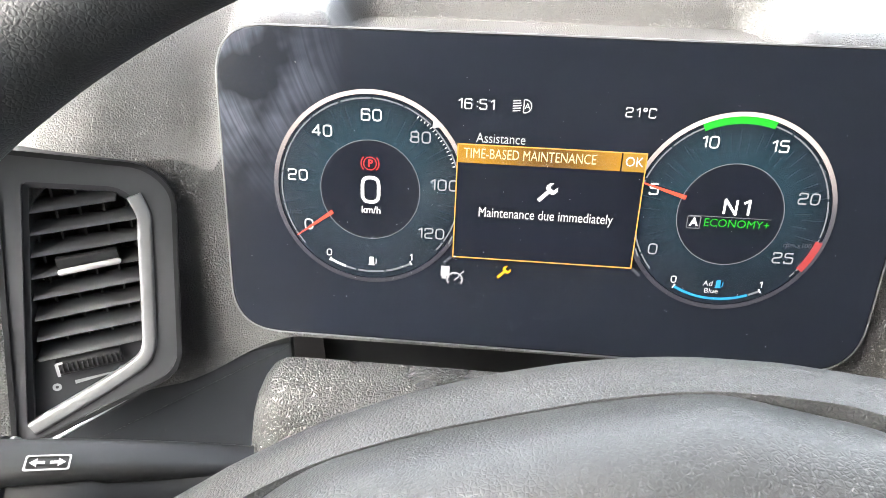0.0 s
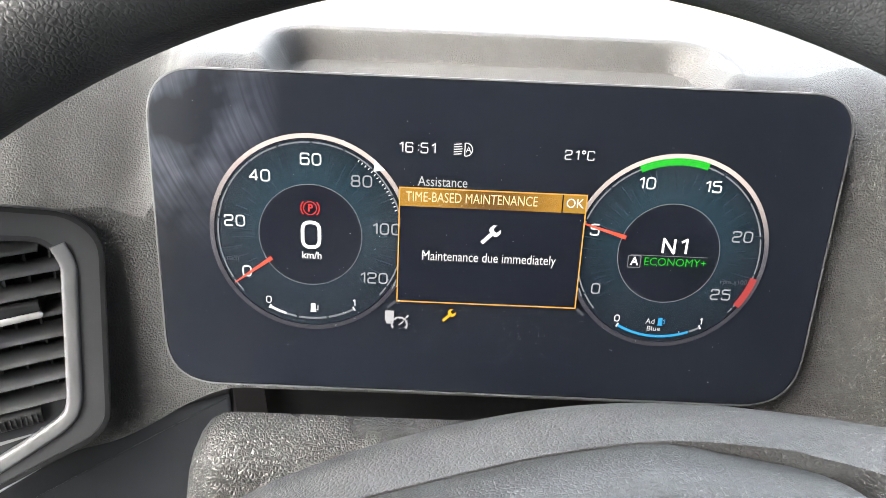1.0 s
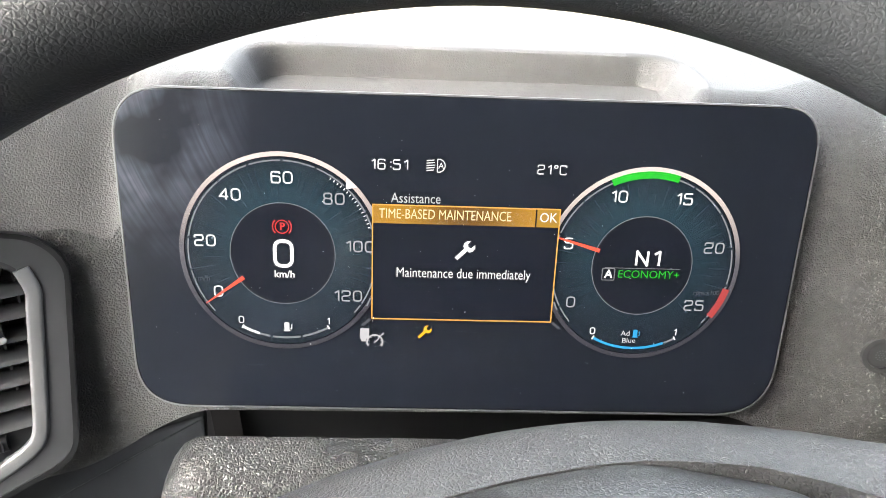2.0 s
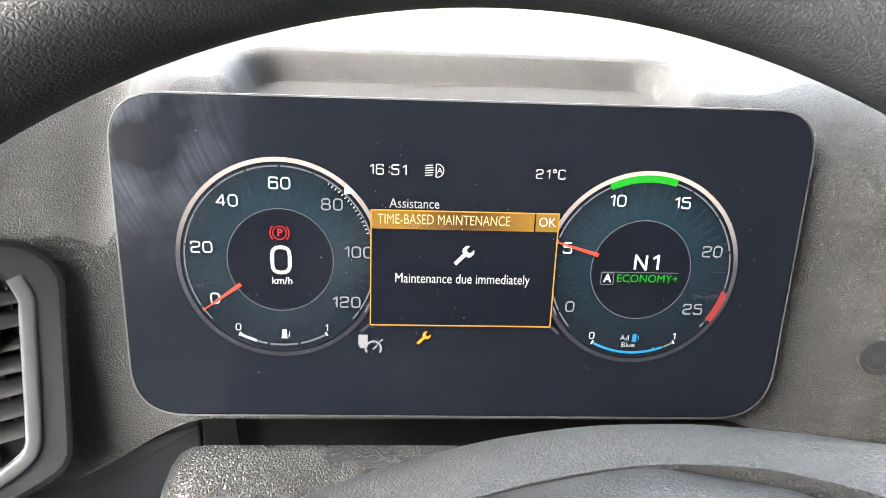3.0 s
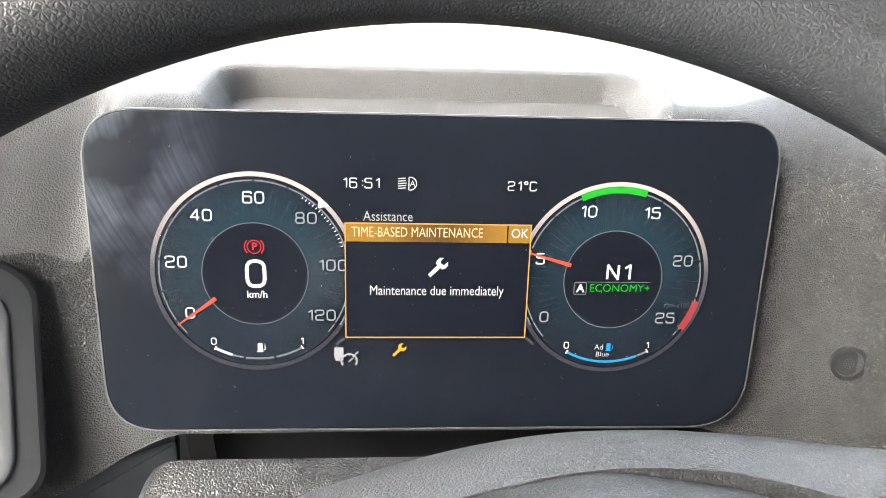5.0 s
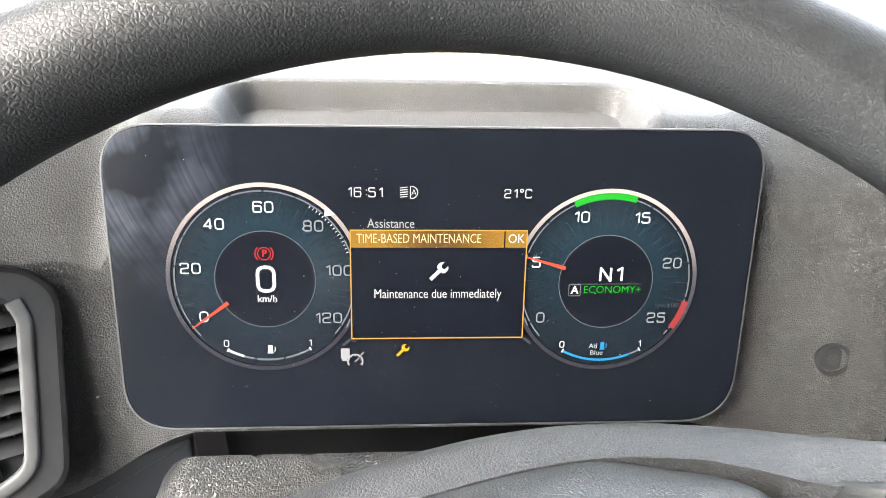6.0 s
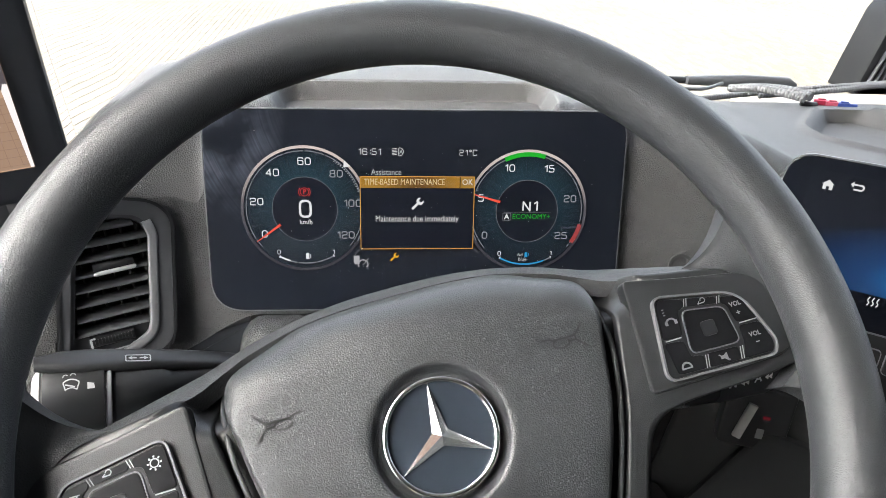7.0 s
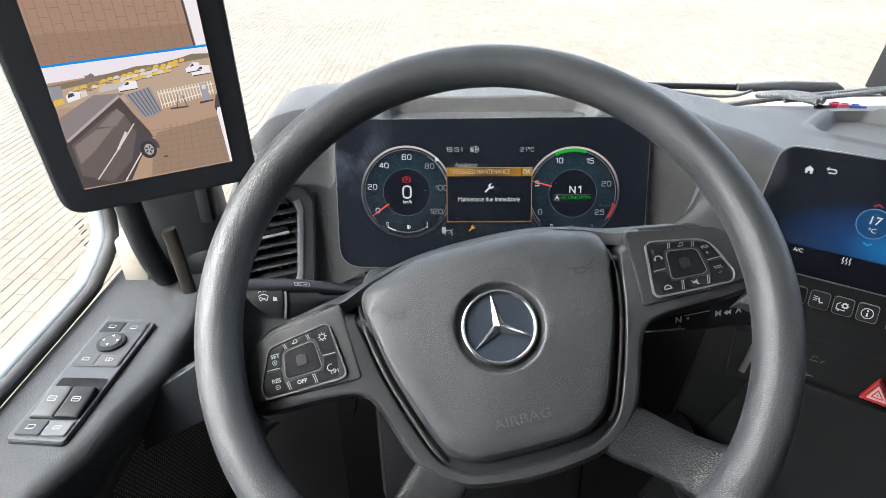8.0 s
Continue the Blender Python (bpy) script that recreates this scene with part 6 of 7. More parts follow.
# ---- round sensor on the facia ----
def build_sensor():
    SENSOR = plain("sensor_grey", (0.022, 0.0225, 0.0235), 0.5)
    t = thing("cabin_sensor", "round dark perforated sensor cap in the facia", "sensor", pose(0.2328, -0.0125, 2.3045, 73, 0, -8))
    part("ring", frame_ring([polar(0, 0, 0.0102, a) for a in range(0, 360, 10)], [polar(0, 0, 0.0078, a) for a in range(0, 360, 10)], -0.004, 0.0012), SENSOR, t)
    c = part("cap", prism([polar(0, 0, 0.0076, a) for a in range(0, 360, 10)], -0.004, 0.0004, 0.0008), SENSOR, t)
    for r, n in ((0.0, 1), (0.0014, 6), (0.0028, 12)):
        for k in range(n):
            x, y = polar(0, 0, r, 360 * k / n)
            part("hole", flat([polar(x, y, 0.00042, a) for a in range(0, 360, 60)], 0.0006), GREY, c)


build_sensor()


# ---- touch screen and keys ----
def climate_glow():
    """Dark screen with a blue glow rising from its lower half."""
    m, n, l, b = mat("climate_picture")
    tc = n.new("ShaderNodeTexCoord")
    s = n.new("ShaderNodeVectorMath")
    s.operation = "SUBTRACT"
    s.inputs[1].default_value = (0.055, -0.028, 0)
    l.new(tc.outputs["Object"], s.inputs[0])
    k = n.new("ShaderNodeVectorMath")
    k.operation = "MULTIPLY"
    k.inputs[1].default_value = (0.55, 1.35, 0)
    l.new(s.outputs[0], k.inputs[0])
    ln = n.new("ShaderNodeVectorMath")
    ln.operation = "LENGTH"
    l.new(k.outputs[0], ln.inputs[0])
    r = n.new("ShaderNodeValToRGB")
    e = r.color_ramp.elements
    e[0].position, e[0].color = 0.0, (0.01, 0.22, 0.55, 1)
    e[1].position, e[1].color = 1.0, (0.003, 0.0035, 0.005, 1)
    mid = r.color_ramp.elements.new(0.45)
    mid.color = (0.006, 0.05, 0.16, 1)
    mr = n.new("ShaderNodeMapRange")
    mr.inputs["From Max"].default_value = 0.062
    l.new(ln.outputs["Value"], mr.inputs["Value"])
    l.new(mr.outputs[0], r.inputs[0])
    b.inputs["Base Color"].default_value = (0.006, 0.007, 0.01, 1)
    l.new(r.outputs[0], b.inputs["Emission Color"])
    b.inputs["Emission Strength"].default_value = LCD
    b.inputs["Specular IOR Level"].default_value = 0.1
    b.inputs["Roughness"].default_value = 0.14
    return m


def seat_icon(x, y, s, z):
    return join(bar(x - 0.3 * s, y + 0.5 * s, x - 0.1 * s, y - 0.2 * s, 0.2 * s, z), bar(x - 0.15 * s, y - 0.25 * s, x + 0.35 * s, y - 0.1 * s, 0.2 * s, z))


def build_touch_screen():
    t = thing("touch_screen", "large black glass touch screen with a lit climate page", "touch screen", M_NAV)
    out = rounded([(-0.082, -0.070), (0.19, -0.070), (0.19, 0.0545), (-0.0655, 0.0545)], [0.015, 0.015, 0.015, 0.017], 7)
    part("glass", prism(out, -0.014, 0, 0.001), plain("screen_black", (0.005, 0.006, 0.009), 0.14, spec=0.1), t, smooth=5)
    part("edge_trim", frame_ring(shrunk(out, -0.0014), shrunk(out, -0.0002), -0.008, -0.0008), TRIM, t, "thin metal edge")
    part("picture", flat(rect(-0.05, -0.041, 0.178, 0.045), 0.0003), climate_glow(), t)
    part("home_sign", flat([(x - 0.0367, y + 0.0345) for x, y in ((-0.0034, -0.0036), (-0.0010, -0.0036), (-0.0010, -0.0010), (0.0010, -0.0010), (0.0010, -0.0036), (0.0034, -0.0036), (0.0034, 0.0006), (0.0042, 0.0006), (0, 0.0042), (-0.0042, 0.0006), (-0.0034, 0.0006))], 0.0006), L_WHITE, t)
    x, y = -0.0172, 0.0366
    part("back_sign", join(bar(x - 0.0036, y + 0.0018, x + 0.0022, y + 0.0018, 0.0013, 0.0006), arc_band(x + 0.002, y, 0.0012, 0.0025, -90, 90, 0.0006), bar(x + 0.002, y - 0.0019, x - 0.0026, y - 0.0019, 0.0013, 0.0006), flat([(x - 0.0052, y + 0.0018), (x - 0.003, y + 0.0042), (x - 0.003, y - 0.0006)], 0.0006)), L_WHITE, t)
    part("page_word", lettering("Climate", 0.0078, 0.0515, 0.0262, 0.0006, shear=0.15), lit("lcd_sky_blue", (0.08, 0.42, 0.9), LCD), t)
    d = part("temperature_dial", arc_band(0, 0, 0, 0.0140, 0, 360, 0, steps=40), lit("lcd_deep_blue", (0.008, 0.075, 0.19), LCD), t, m=pose(0.0283, -0.0053, 0.0008))
    part("dial_ring", arc_band(0, 0, 0.0138, 0.0146, 0, 360, 0.0004, steps=48), lit("lcd_ring_blue", (0.2, 0.36, 0.6), LCD), d)
    part("value", lettering("17", 0.0112, 0.0, 0.0028, 0.0004, shear=0.1, bold=0.0001), L_WHITE, d)
    part("value", lettering("°C", 0.0062, 0.0004, -0.0066, 0.0004, bold=0.0001), L_WHITE, d)
    for y, col, s, nm in ((0.0124, L_RED, 1, "warmer_arrow"), (-0.0254, lit("lcd_cyan", (0.03, 0.5, 0.8), LCD), -1, "cooler_arrow")):
        part(nm, join(bar(0.0245, y - 0.0012 * s, 0.0282, y + 0.0012 * s, 0.0014, 0.0008), bar(0.0282, y + 0.0012 * s, 0.0318, y - 0.0012 * s, 0.0014, 0.0008)), col, t)
    for x, y in ((0.0635, 0.0085), (0.0655, -0.0068), (0.0675, -0.0222)):
        k = part("air_key", flat(rect(x - 0.0065, y - 0.0055, x + 0.02, y + 0.0055, 0.002), 0.0007), lit_cache("lcd_navy", (0.015, 0.06, 0.13), LCD), t)
        part("seat_sign", seat_icon(x + 0.001, y, 0.006, 0.001), L_GREY, k)
    part("climate_word", lettering("A/C", 0.0056, -0.0274, -0.046, 0.0006, bold=0.0001), L_WHITE, t)
    bm = None
    for k in range(3):
        x = 0.0155 - 0.003 + k * 0.003
        pts = curve_points([(x, -0.0495, 0), (x + 0.0009, -0.0472, 0), (x - 0.0003, -0.0455, 0), (x + 0.0006, -0.0425, 0)], 3)
        for p, q in zip(pts, pts[1:]):
            bm = bar(p.x, p.y, q.x, q.y, 0.0009, 0.0006, bm)
    part("heat_sign", bm, L_WHITE, t)
    part("recirculate_sign", join(arc_band(0.0565, -0.0465, 0.002, 0.003, 110, 400, 0.0006)), L_WHITE, t)
    # key row beneath
    c = thing("centre_console", "matt black centre console with a row of keys", "console", M_NAV)
    part("face", prism(rounded([(-0.12, -0.34), (0.25, -0.34), (0.25, -0.068), (-0.085, -0.068)], 0.01, 4), -0.03, -0.005, 0.003), plain("console_black", (0.0085, 0.0088, 0.0095), 0.55, spec=0.18), c)
    part("lower_step", prism(rounded([(-0.13, -0.40), (0.25, -0.40), (0.25, -0.186), (-0.03, -0.178)], 0.01, 4), -0.03, 0.004, 0.004), plain("console_lower", (0.0070, 0.0074, 0.0082), 0.55, spec=0.18), c)
    part("drawer_line", bar(-0.03, -0.131, 0.25, -0.137, 0.0016, -0.0042), BLACK, c)
    def key(x, sign):
        o = rect(x - 0.0092, -0.1012, x + 0.0092, -0.0828, 0.004, 5)
        k = part("console_key", prism(shrunk(o, 0.0007), -0.006, -0.002, 0.0008), BLACK, c)
        part("key_frame", frame_ring(o, shrunk(o, 0.0005), -0.006, -0.0028), PRINT_GREY, k)
        if sign is not None:
            part("sign", sign, PRINT, k)
    z = -0.0016
    key(-0.0185, None)
    key(0.0026, join(seat_icon(0.004, -0.0925, 0.007, z), *[bar(-0.003, -0.0885 - 0.0022 * k, 0.001, -0.0885 - 0.0018 * k, 0.0008, z) for k in range(3)]))
    key(0.0238, join(arc_band(0.0255, -0.0905, 0.0014, 0.0026, 0, 360, z), *[bar(*polar(0.0255, -0.0905, 0.0025, a), *polar(0.0255, -0.0905, 0.0034, a), 0.0010, z) for a in range(0, 360, 45)],
                     bar(0.0185, -0.0955, 0.0265, -0.0955, 0.0008, z), bar(0.0185, -0.0955, 0.0185, -0.0905, 0.0008, z), bar(0.0185, -0.0905, 0.0212, -0.0880, 0.0008, z), arc_band(0.0205, -0.0958, 0.0005, 0.0012, 0, 360, z)))
    key(0.0449, join(arc_band(0.0449, -0.092, 0.0046, 0.0054, 0, 360, z), bar(0.0449, -0.0945, 0.0449, -0.0913, 0.0014, z), bar(0.0437, -0.0947, 0.0461, -0.0947, 0.0008, z), arc_band(0.0449, -0.0893, 0.0, 0.0009, 0, 360, z)))
    o = rect(0.062, -0.1035, 0.0935, -0.081, 0.003, 4)
    k = part("wide_key", prism(shrunk(o, 0.0006), -0.006, -0.003, 0.0006), BLACK, c)
    part("key_frame", frame_ring(o, shrunk(o, 0.0004), -0.006, -0.0034), PRINT_GREY, k)
    part("sign", join(flat(rect(0.0755, -0.0935, 0.0805, -0.0885), z - 0.001), bar(0.0740, -0.0950, 0.0815, -0.0950, 0.0008, z - 0.001), arc_band(0.0765, -0.0952, 0.0006, 0.0014, 0, 360, z - 0.001), bar(0.070, -0.0905, 0.0730, -0.0905, 0.0006, z - 0.001), bar(0.070, -0.0928, 0.0730, -0.0928, 0.0006, z - 0.001)), PRINT_GREY, k)
    part("small_sign", join(arc_band(0.0135, -0.1535, 0.0025, 0.0031, 20, 200, -0.0045), bar(0.0095, -0.1560, 0.0165, -0.1560, 0.0007, -0.0045), bar(0.0185, -0.1560, 0.0225, -0.1530, 0.0007, -0.0045)), PRINT_GREY, c)
    part("small_sign", join(arc_band(0.0105, -0.173, 0.0008, 0.0016, 0, 360, -0.0045), bar(0.012, -0.173, 0.016, -0.173, 0.0009, -0.0045)), PRINT_GREY, c)
    # hazard key
    h = thing("hazard_switch", "red triangular hazard warning switch", "switch", M_NAV)
    cx, cy = 0.0735, -0.1675
    tri = lambda s: rounded([(cx - 0.0150 * s, cy - 0.0085 * s), (cx + 0.0155 * s, cy - 0.0090 * s), (cx - 0.0020 * s, cy + 0.0165 * s)], 0.0025 * s, 4)
    part("button", prism(tri(1.0), -0.01, 0.0035, 0.0015), RED, h)
    part("white_triangle", frame_ring(tri(0.60), tri(0.38), 0.003, 0.0042), plain("pink_print", (0.75, 0.5, 0.48), 0.5), h)
    part("inner_triangle", frame_ring(tri(0.25), tri(0.08), 0.003, 0.0042), plain("pink_print_inner", (0.75, 0.5, 0.48), 0.5), h)


build_touch_screen()


# ---- ignition key area and pedals side ----
def build_ignition():
    t = thing("ignition_switch", "black switch with a silver key tab", "ignition", pose(0.2808, -0.1019, 2.2025, 0, 0, -20) @ pose(0, 0, 0, 80, 0, 0))
    part("plate", prism(rect(-0.02, -0.03, 0.035, 0.03, 0.006), -0.02, -0.006, 0.002), BLACK, t)
    part("key_tab", sweep([((-0.003 + 0.0002 * y, y / 1000, 0.0), (0.0032, 0, 0.002), (0, 0, 0.0016)) for y in (-17, -15, 15, 17)], 14, 4), plain("key_metal", (0.20, 0.20, 0.205), 0.35, 0.8), t, "silver key tab")
    part("key_sign", flat(rect(0.010, -0.018, 0.016, -0.008, 0.001), -0.0055), PRINT_GREY, t)
    part("lamp", flat(rect(0.012, 0.002, 0.018, 0.005, 0.001), -0.0055), lit("red_lamp", (0.8, 0.02, 0.05), 0.012), t, "small red lamp")
    part("side_edge", sweep([((0.215 + 0.05 * k, -0.12 - 0.03 * k, 2.09 - 0.09 * k), (0.02, 0, 0.012), (0, 0.05, 0)) for k in range(5)], 16, 3), BLACK, bpy.data.objects["centre_console"], m=M_NAV.inverted())


build_ignition()


# ---- things on the dash top ----
def corrugated(path, r):
    pts = curve_points(path, 10)
    fine = []
    for p, q in zip(pts, pts[1:]):
        n = max(2, int((q - p).length / 0.0012))
        fine += [p.lerp(q, k / n) for k in range(n)]
    return tube(fine, [r * (1.0 if k % 3 else 0.82) for k in range(len(fine))], seg=8)


def build_cables():
    spec = [((0.372, 0.236, 2.398), (0.385, 0.205, 2.408), (0.402, 0.172, 2.412), (0.414, 0.155, 2.412)),
            ((0.372, 0.236, 2.398), (0.40, 0.222, 2.404), (0.413, 0.185, 2.412), (0.424, 0.160, 2.412)),
            ((0.300, 0.21, 2.388), (0.36, 0.245, 2.384), (0.45, 0.262, 2.388), (0.55, 0.27, 2.394), (0.66, 0.29, 2.396)),
            ((0.41, 0.235, 2.39), (0.50, 0.24, 2.396), (0.60, 0.262, 2.40), (0.68, 0.275, 2.40))]
    for k, s in enumerate(spec):
        solo("cable_conduit", corrugated(s, 0.0048 if k < 2 else 0.0038), plain("conduit", (0.13, 0.132, 0.135), 0.45), "grey corrugated cable conduit lying on the dashboard", "cable", M_FAR, group="cables on the dashboard")
    strap = thing("cable_strap", "dark grey flat cable with a clip behind the dash tray", "cable", pose(0.0063, 0.022, -0.0095))
    run = [(0.085, 0.121, 2.4300), (0.111, 0.138, 2.4305), (0.14, 0.150, 2.4308), (0.171, 0.160, 2.4300), (0.215, 0.188, 2.417), (0.29, 0.205, 2.402), (0.334, 0.213, 2.398), (0.371, 0.240, 2.397)]
    pts = curve_points(run, 8)
    part("cable", tube(pts, [0.0007 + 0.0014 * smoothstep(0, 14, k) for k in range(len(pts))], seg=10), plain("strap_grey", (0.10, 0.103, 0.107), 0.5), strap)
    part("clip", box(0.1085, 0.134, 2.4275, 0.1135, 0.1425, 2.4340, 0.0010), GREY, strap)
    part("tail", tube(curve_points([(0.112, 0.136, 2.4310), (0.120, 0.127, 2.4308), (0.129, 0.117, 2.4305)], 5), 0.0009, seg=8), plain("tail_grey", (0.09, 0.092, 0.095), 0.5), strap)
    solo("black_cable", tube(curve_points([(0.415, 0.162, 2.405), (0.425, 0.162, 2.404), (0.436, 0.168, 2.402)], 6), 0.003, seg=8), BLACK, "short black cable to the connectors", "cable", M_FAR)
    def plug(x, y, turn, col, name):
        t = thing("cable_connector", "%s plastic cable connector on the dashboard" % name, "connector", M_FAR @ pose(x, y, 2.4035, 0, 0, turn), group="connectors")
        c = plain("plug_" + name, col, 0.35)
        part("body", box(-0.008, -0.0035, -0.005, 0.006, 0.0035, 0.002, 0.0012), c, t)
        part("nose", tube([(0.006, 0, -0.0015), (0.012, 0, -0.0015)], 0.003, seg=14), c, t)
        part("latch", box(-0.005, -0.0015, 0.002, 0.003, 0.0015, 0.0036, 0.0006), c, t)
    plug(0.447, 0.174, -10, (0.30, 0.02, 0.05), "red")
    plug(0.456, 0.168, -14, (0.32, 0.06, 0.09), "crimson")
    plug(0.467, 0.164, -12, (0.03, 0.06, 0.24), "blue")


build_cables()


def build_louvre():
    t = thing("louvred_housing", "black wedge housing with slatted louvres on the dash", "vent housing", pose(0.644, 0.385, 2.338) @ Matrix.Scale(1.03, 4))
    side = rounded([(0.0, 0.0), (0.30, 0.0), (0.30, 0.16), (0.06, 0.142), (0.022, 0.118)], [0.004, 0.004, 0.02, 0.03, 0.02], 6)
    bm = prism(side, -0.06, 0.0, 0.006)
    bm.transform(pose(0, 0, 0, 90, 0, 0))
    part("body", bm, BLACK, t)
    for k in range(4):
        x = 0.012 + 0.009 * k
        part("louvre", sweep([((x + 0.026 * u, -0.003, 0.012 + (0.10 + 0.004 * k) * u), (0.0016, 0, -0.0006), (0, 0.003, 0)) for u in (0, 0.02, 0.98, 1)], 12, 3), GREY, t)
    for u in (0.5, 0.56):
        part("cross_bar", box(0.012 + 0.026 * u, -0.005, 0.012 + 0.10 * u, 0.042 + 0.026 * u, -0.001, 0.015 + 0.10 * u), GREY, t)


build_louvre()


def build_shelf_strip():
    solo("beige_strip", box(0.42, 0.243, 2.33, 1.25, 0.315, 2.371, 0.004), BEIGE, "beige strip behind the dash tray", "trim", M_FAR, kind="structure")
    t = thing("tray_mat", "grey ribbed rubber mat in the dash tray", "mat", pose(0.492, 0.012, 2.3685, 0, 0, -38))
    for i in range(9):
        for j in range(5):
            part("stud", prism(rect(-0.03 + i * 0.0085, -0.02 + j * 0.0075, -0.025 + i * 0.0085, -0.0155 + j * 0.0075), 0, 0.0012), GREY, t)


build_shelf_strip()


def build_tray_dots():
    bm = bmesh.new()
    for i in range(-26, 27):
        for j in range(9):
            x, y = i * 0.0038 + (j % 2) * 0.0019, 0.038 + j * 0.0052
            flat([polar(x, y, 0.0007, a) for a in range(0, 360, 60)], 2.4137, bm)
    solo("tray_studs", bm, DASH, "fine raised dots on the floor of the dash tray", "mat", kind="stuff")


build_tray_dots()


# ---- windscreen and wiper ----
def build_windscreen():
    t = thing("windscreen", "large clear windscreen over the dashboard", "windscreen", kind="structure")
    bm = grid(lambda u, v: (-0.50 + 1.85 * u, 0.53 + 0.10 * math.sin(math.pi * u) - 0.16 * v, 2.10 + 1.2 * v), 24, 4)
    p = part("pane", bm, GLASS, t)
    p.visible_shadow = False
    p.modifiers.new("thickness", "SOLIDIFY").thickness = 0.005
    part("lower_seal", tube([(-0.5 + 1.85 * k / 20, 0.525 + 0.10 * math.sin(math.pi * k / 20), 2.102) for k in range(21)], 0.012, seg=8), RUBBER, t)
    w = thing("windscreen_wiper", "dark grey windscreen wiper resting low outside", "wiper", pose(0.0114, 0.0082, -0.0246))
    part("blade", sweep([((x, 0.60, z), (0, 0.006, 0), (0, 0, 0.0058)) for x, z in ((0.27, 2.324), (0.33, 2.322), (0.64, 2.312), (0.684, 2.311))], 12, 3), DARK, w)
    part("holder", sweep([((x, 0.592, z), (0, 0.009, 0), (0, 0, h)) for x, z, h in ((0.485, 2.319, 0.007), (0.52, 2.319, 0.0085), (0.585, 2.319, 0.011), (0.67, 2.317, 0.011), (0.684, 2.313, 0.006))], 14, 3), GREY, w)
    part("arm", sweep([((x, 0.61, z), (0, 0.006, 0), (0, 0, 0.005)) for x, z in ((0.52, 2.316), (0.75, 2.295), (1.1, 2.25))], 12, 3), DARK, w)


build_windscreen()


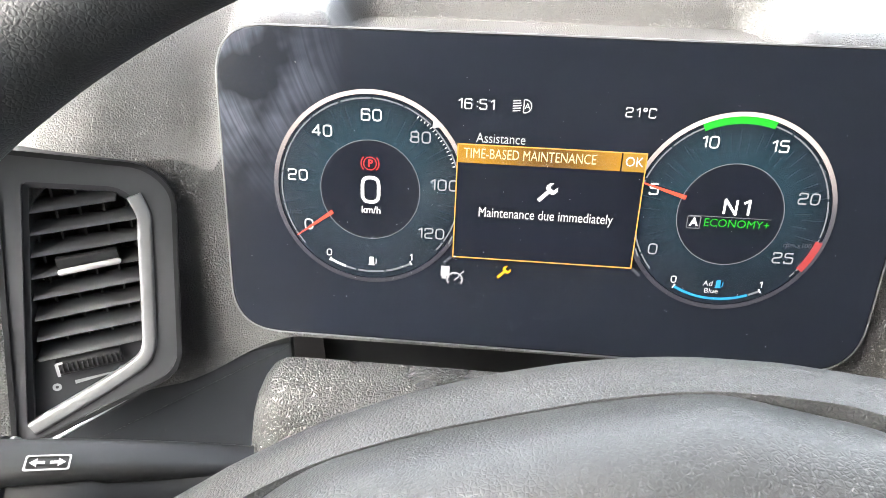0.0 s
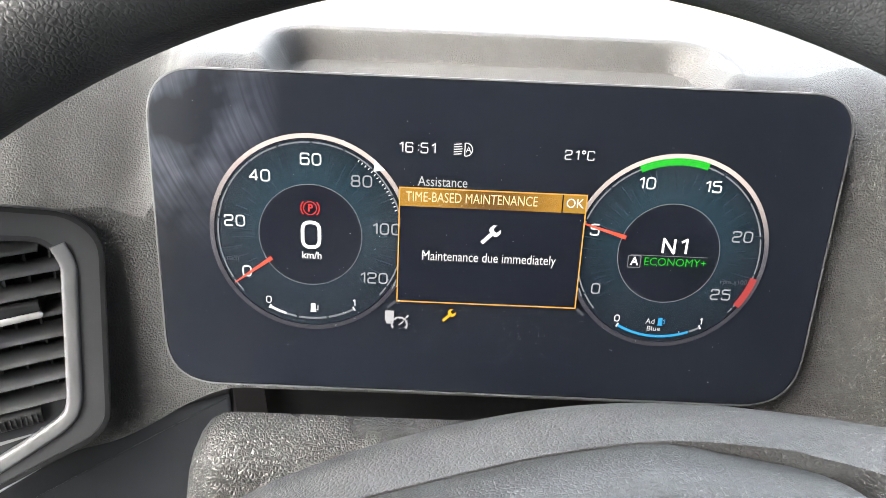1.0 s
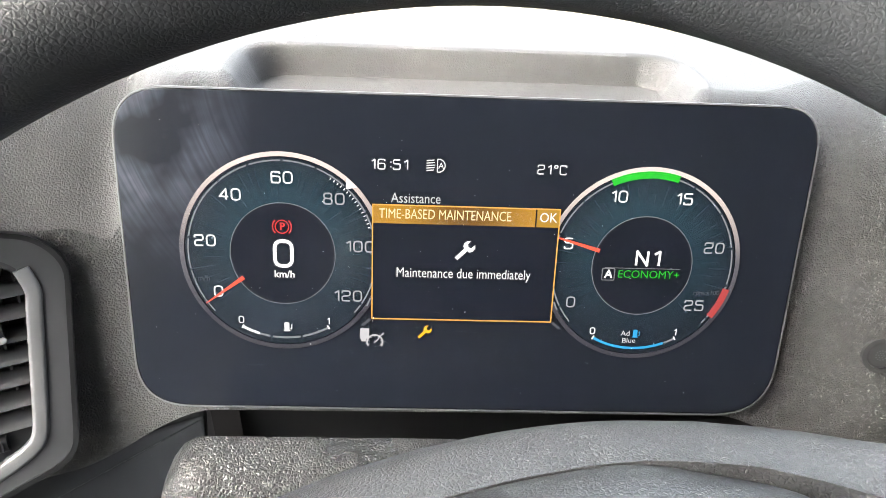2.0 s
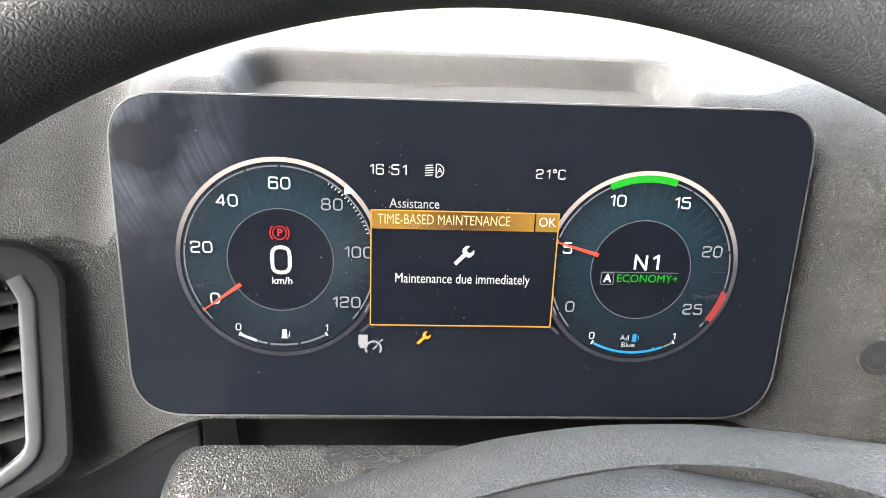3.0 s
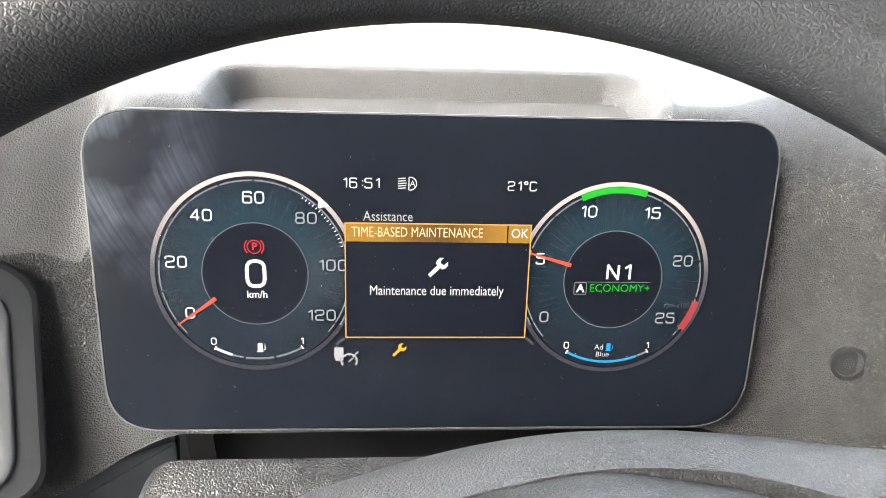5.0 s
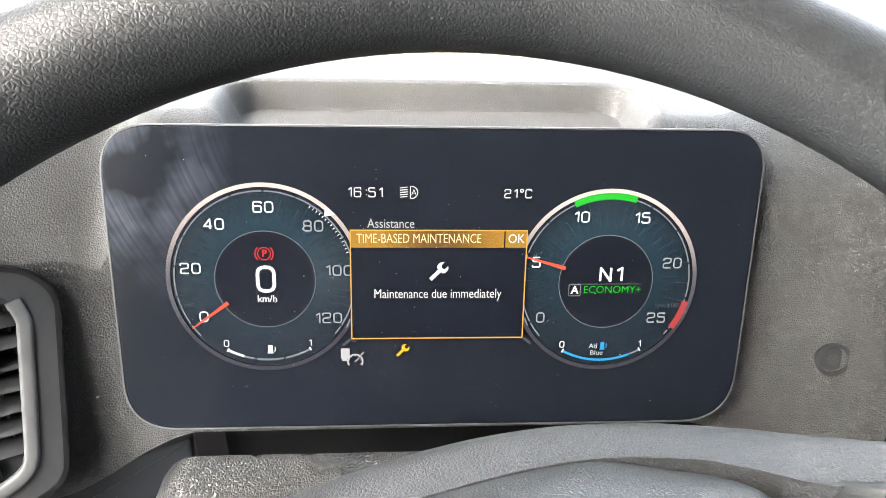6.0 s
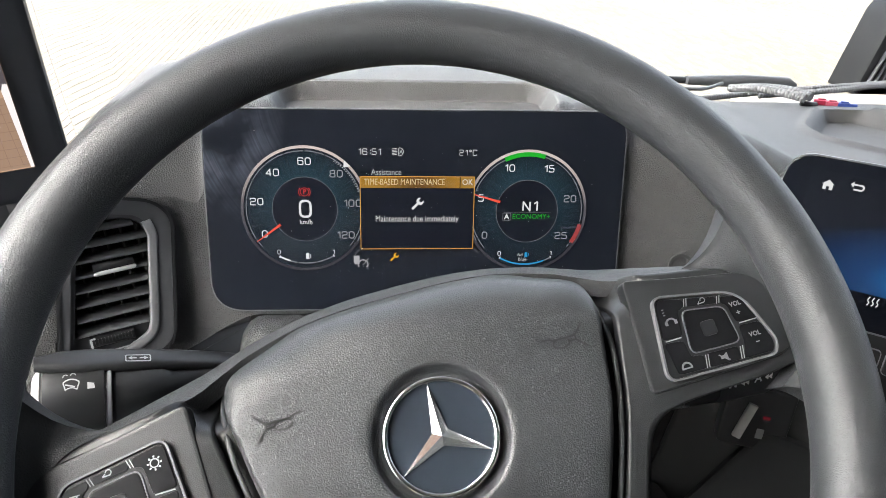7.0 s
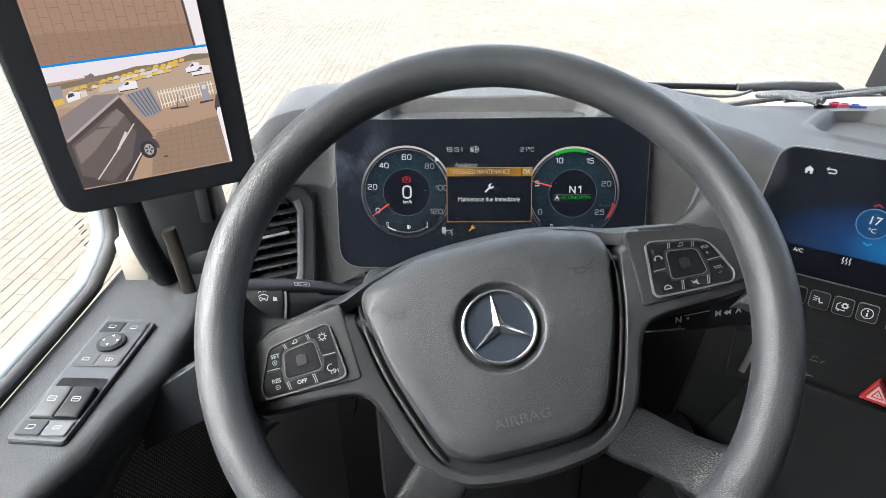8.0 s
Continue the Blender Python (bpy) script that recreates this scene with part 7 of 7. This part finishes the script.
# ---- paved yard ----
def paver_material():
    m, n, l, b = mat("concrete_paver")
    oi = n.new("ShaderNodeObjectInfo")
    geo = n.new("ShaderNodeNewGeometry")
    add = n.new("ShaderNodeMath")
    add.operation = "ADD"
    l.new(oi.outputs["Random"], add.inputs[0])
    l.new(geo.outputs["Random Per Island"], add.inputs[1])
    fr = n.new("ShaderNodeMath")
    fr.operation = "FRACT"
    l.new(add.outputs[0], fr.inputs[0])
    r = n.new("ShaderNodeValToRGB")
    r.color_ramp.elements[0].color, r.color_ramp.elements[1].color = (0.148, 0.131, 0.102, 1), (0.190, 0.170, 0.135, 1)
    l.new(fr.outputs[0], r.inputs[0])
    tc = n.new("ShaderNodeTexCoord")
    s = n.new("ShaderNodeTexNoise")
    s.inputs["Scale"].default_value, s.inputs["Detail"].default_value = 0.35, 6
    l.new(geo.outputs["Position"], s.inputs["Vector"])
    g = n.new("ShaderNodeTexNoise")
    g.inputs["Scale"].default_value = 140
    l.new(geo.outputs["Position"], g.inputs["Vector"])
    mx = n.new("ShaderNodeMixRGB")
    mx.blend_type = "MULTIPLY"
    mx.inputs[0].default_value = 0.5
    l.new(r.outputs[0], mx.inputs[1])
    rr = n.new("ShaderNodeValToRGB")
    rr.color_ramp.elements[0].position, rr.color_ramp.elements[1].position = 0.35, 0.7
    rr.color_ramp.elements[0].color = (0.72, 0.68, 0.62, 1)
    l.new(s.outputs[0], rr.inputs[0])
    l.new(rr.outputs[0], mx.inputs[2])
    l.new(mx.outputs[0], b.inputs["Base Color"])
    bp = n.new("ShaderNodeBump")
    bp.inputs["Strength"].default_value, bp.inputs["Distance"].default_value = 0.3, 0.002
    l.new(g.outputs[0], bp.inputs["Height"])
    l.new(bp.outputs[0], b.inputs["Normal"])
    b.inputs["Roughness"].default_value = 0.85
    return m


def build_ground():
    bm = bmesh.new()
    bmesh.ops.create_grid(bm, x_segments=2, y_segments=2, size=400)
    g = solo("ground", bm, plain("sand_joint", (0.132, 0.117, 0.091), 0.9, scale=3), "pale block-paved yard", "ground", kind="structure")
    PAVE = paver_material()
    L, W, J, H = 0.21, 0.105, 0.006, 0.004
    turn = Matrix.Rotation(radians(COURSE), 4, "Z")
    rng = random.Random(11)
    unit = prism(rect(-L / 2 + J / 2, -W / 2 + J / 2, L / 2 - J / 2, W / 2 - J / 2), 0.0, H, 0.003)
    me = to_mesh("paver", unit, PAVE)
    verts, faces, near = [], [], 0
    for i in range(-125, 106):
        for j in range(12, 106):
            p = turn @ Vector(((j + 0.5 * (i % 2)) * L, i * W, 0))
            x, y = p.x, p.y
            if not (-11 < x < 13 and 2.5 < y < 22):
                continue
            if y < 9 and x > -0.1 * y and not x < 2.2 + 0.75 * y:
                continue
            dz = rng.uniform(-0.0015, 0.0015)
            if -4.4 < x < -2.6 and 3.0 < y < 5.6 and near < 300:
                ob = new("paver", me)
                ob.parent = g
                ob.matrix_basis = Matrix.Translation((x, y, dz)) @ turn
                near += 1
                continue
            k = len(verts)
            for z, s in ((0.0, 0.0), (H - 0.003, 0.0), (H, 0.003)):
                for a, b in ((-1, -1), (1, -1), (1, 1), (-1, 1)):
                    q = turn @ Vector((a * (L / 2 - J / 2 - s), b * (W / 2 - J / 2 - s), 0))
                    verts.append((x + q.x, y + q.y, z + dz))
            for r in (0, 4):
                for c in range(4):
                    faces.append((k + r + c, k + r + (c + 1) % 4, k + r + 4 + (c + 1) % 4, k + r + 4 + c))
            faces.append((k + 8, k + 9, k + 10, k + 11))
    far = bpy.data.meshes.new("paving")
    far.from_pydata(verts, [], faces)
    far.materials.append(PAVE)
    ob = new("paving", far)
    ob.parent = g
    tagged(ob, "pale concrete block paving", kind="stuff")


COURSE = 90.0
build_ground()
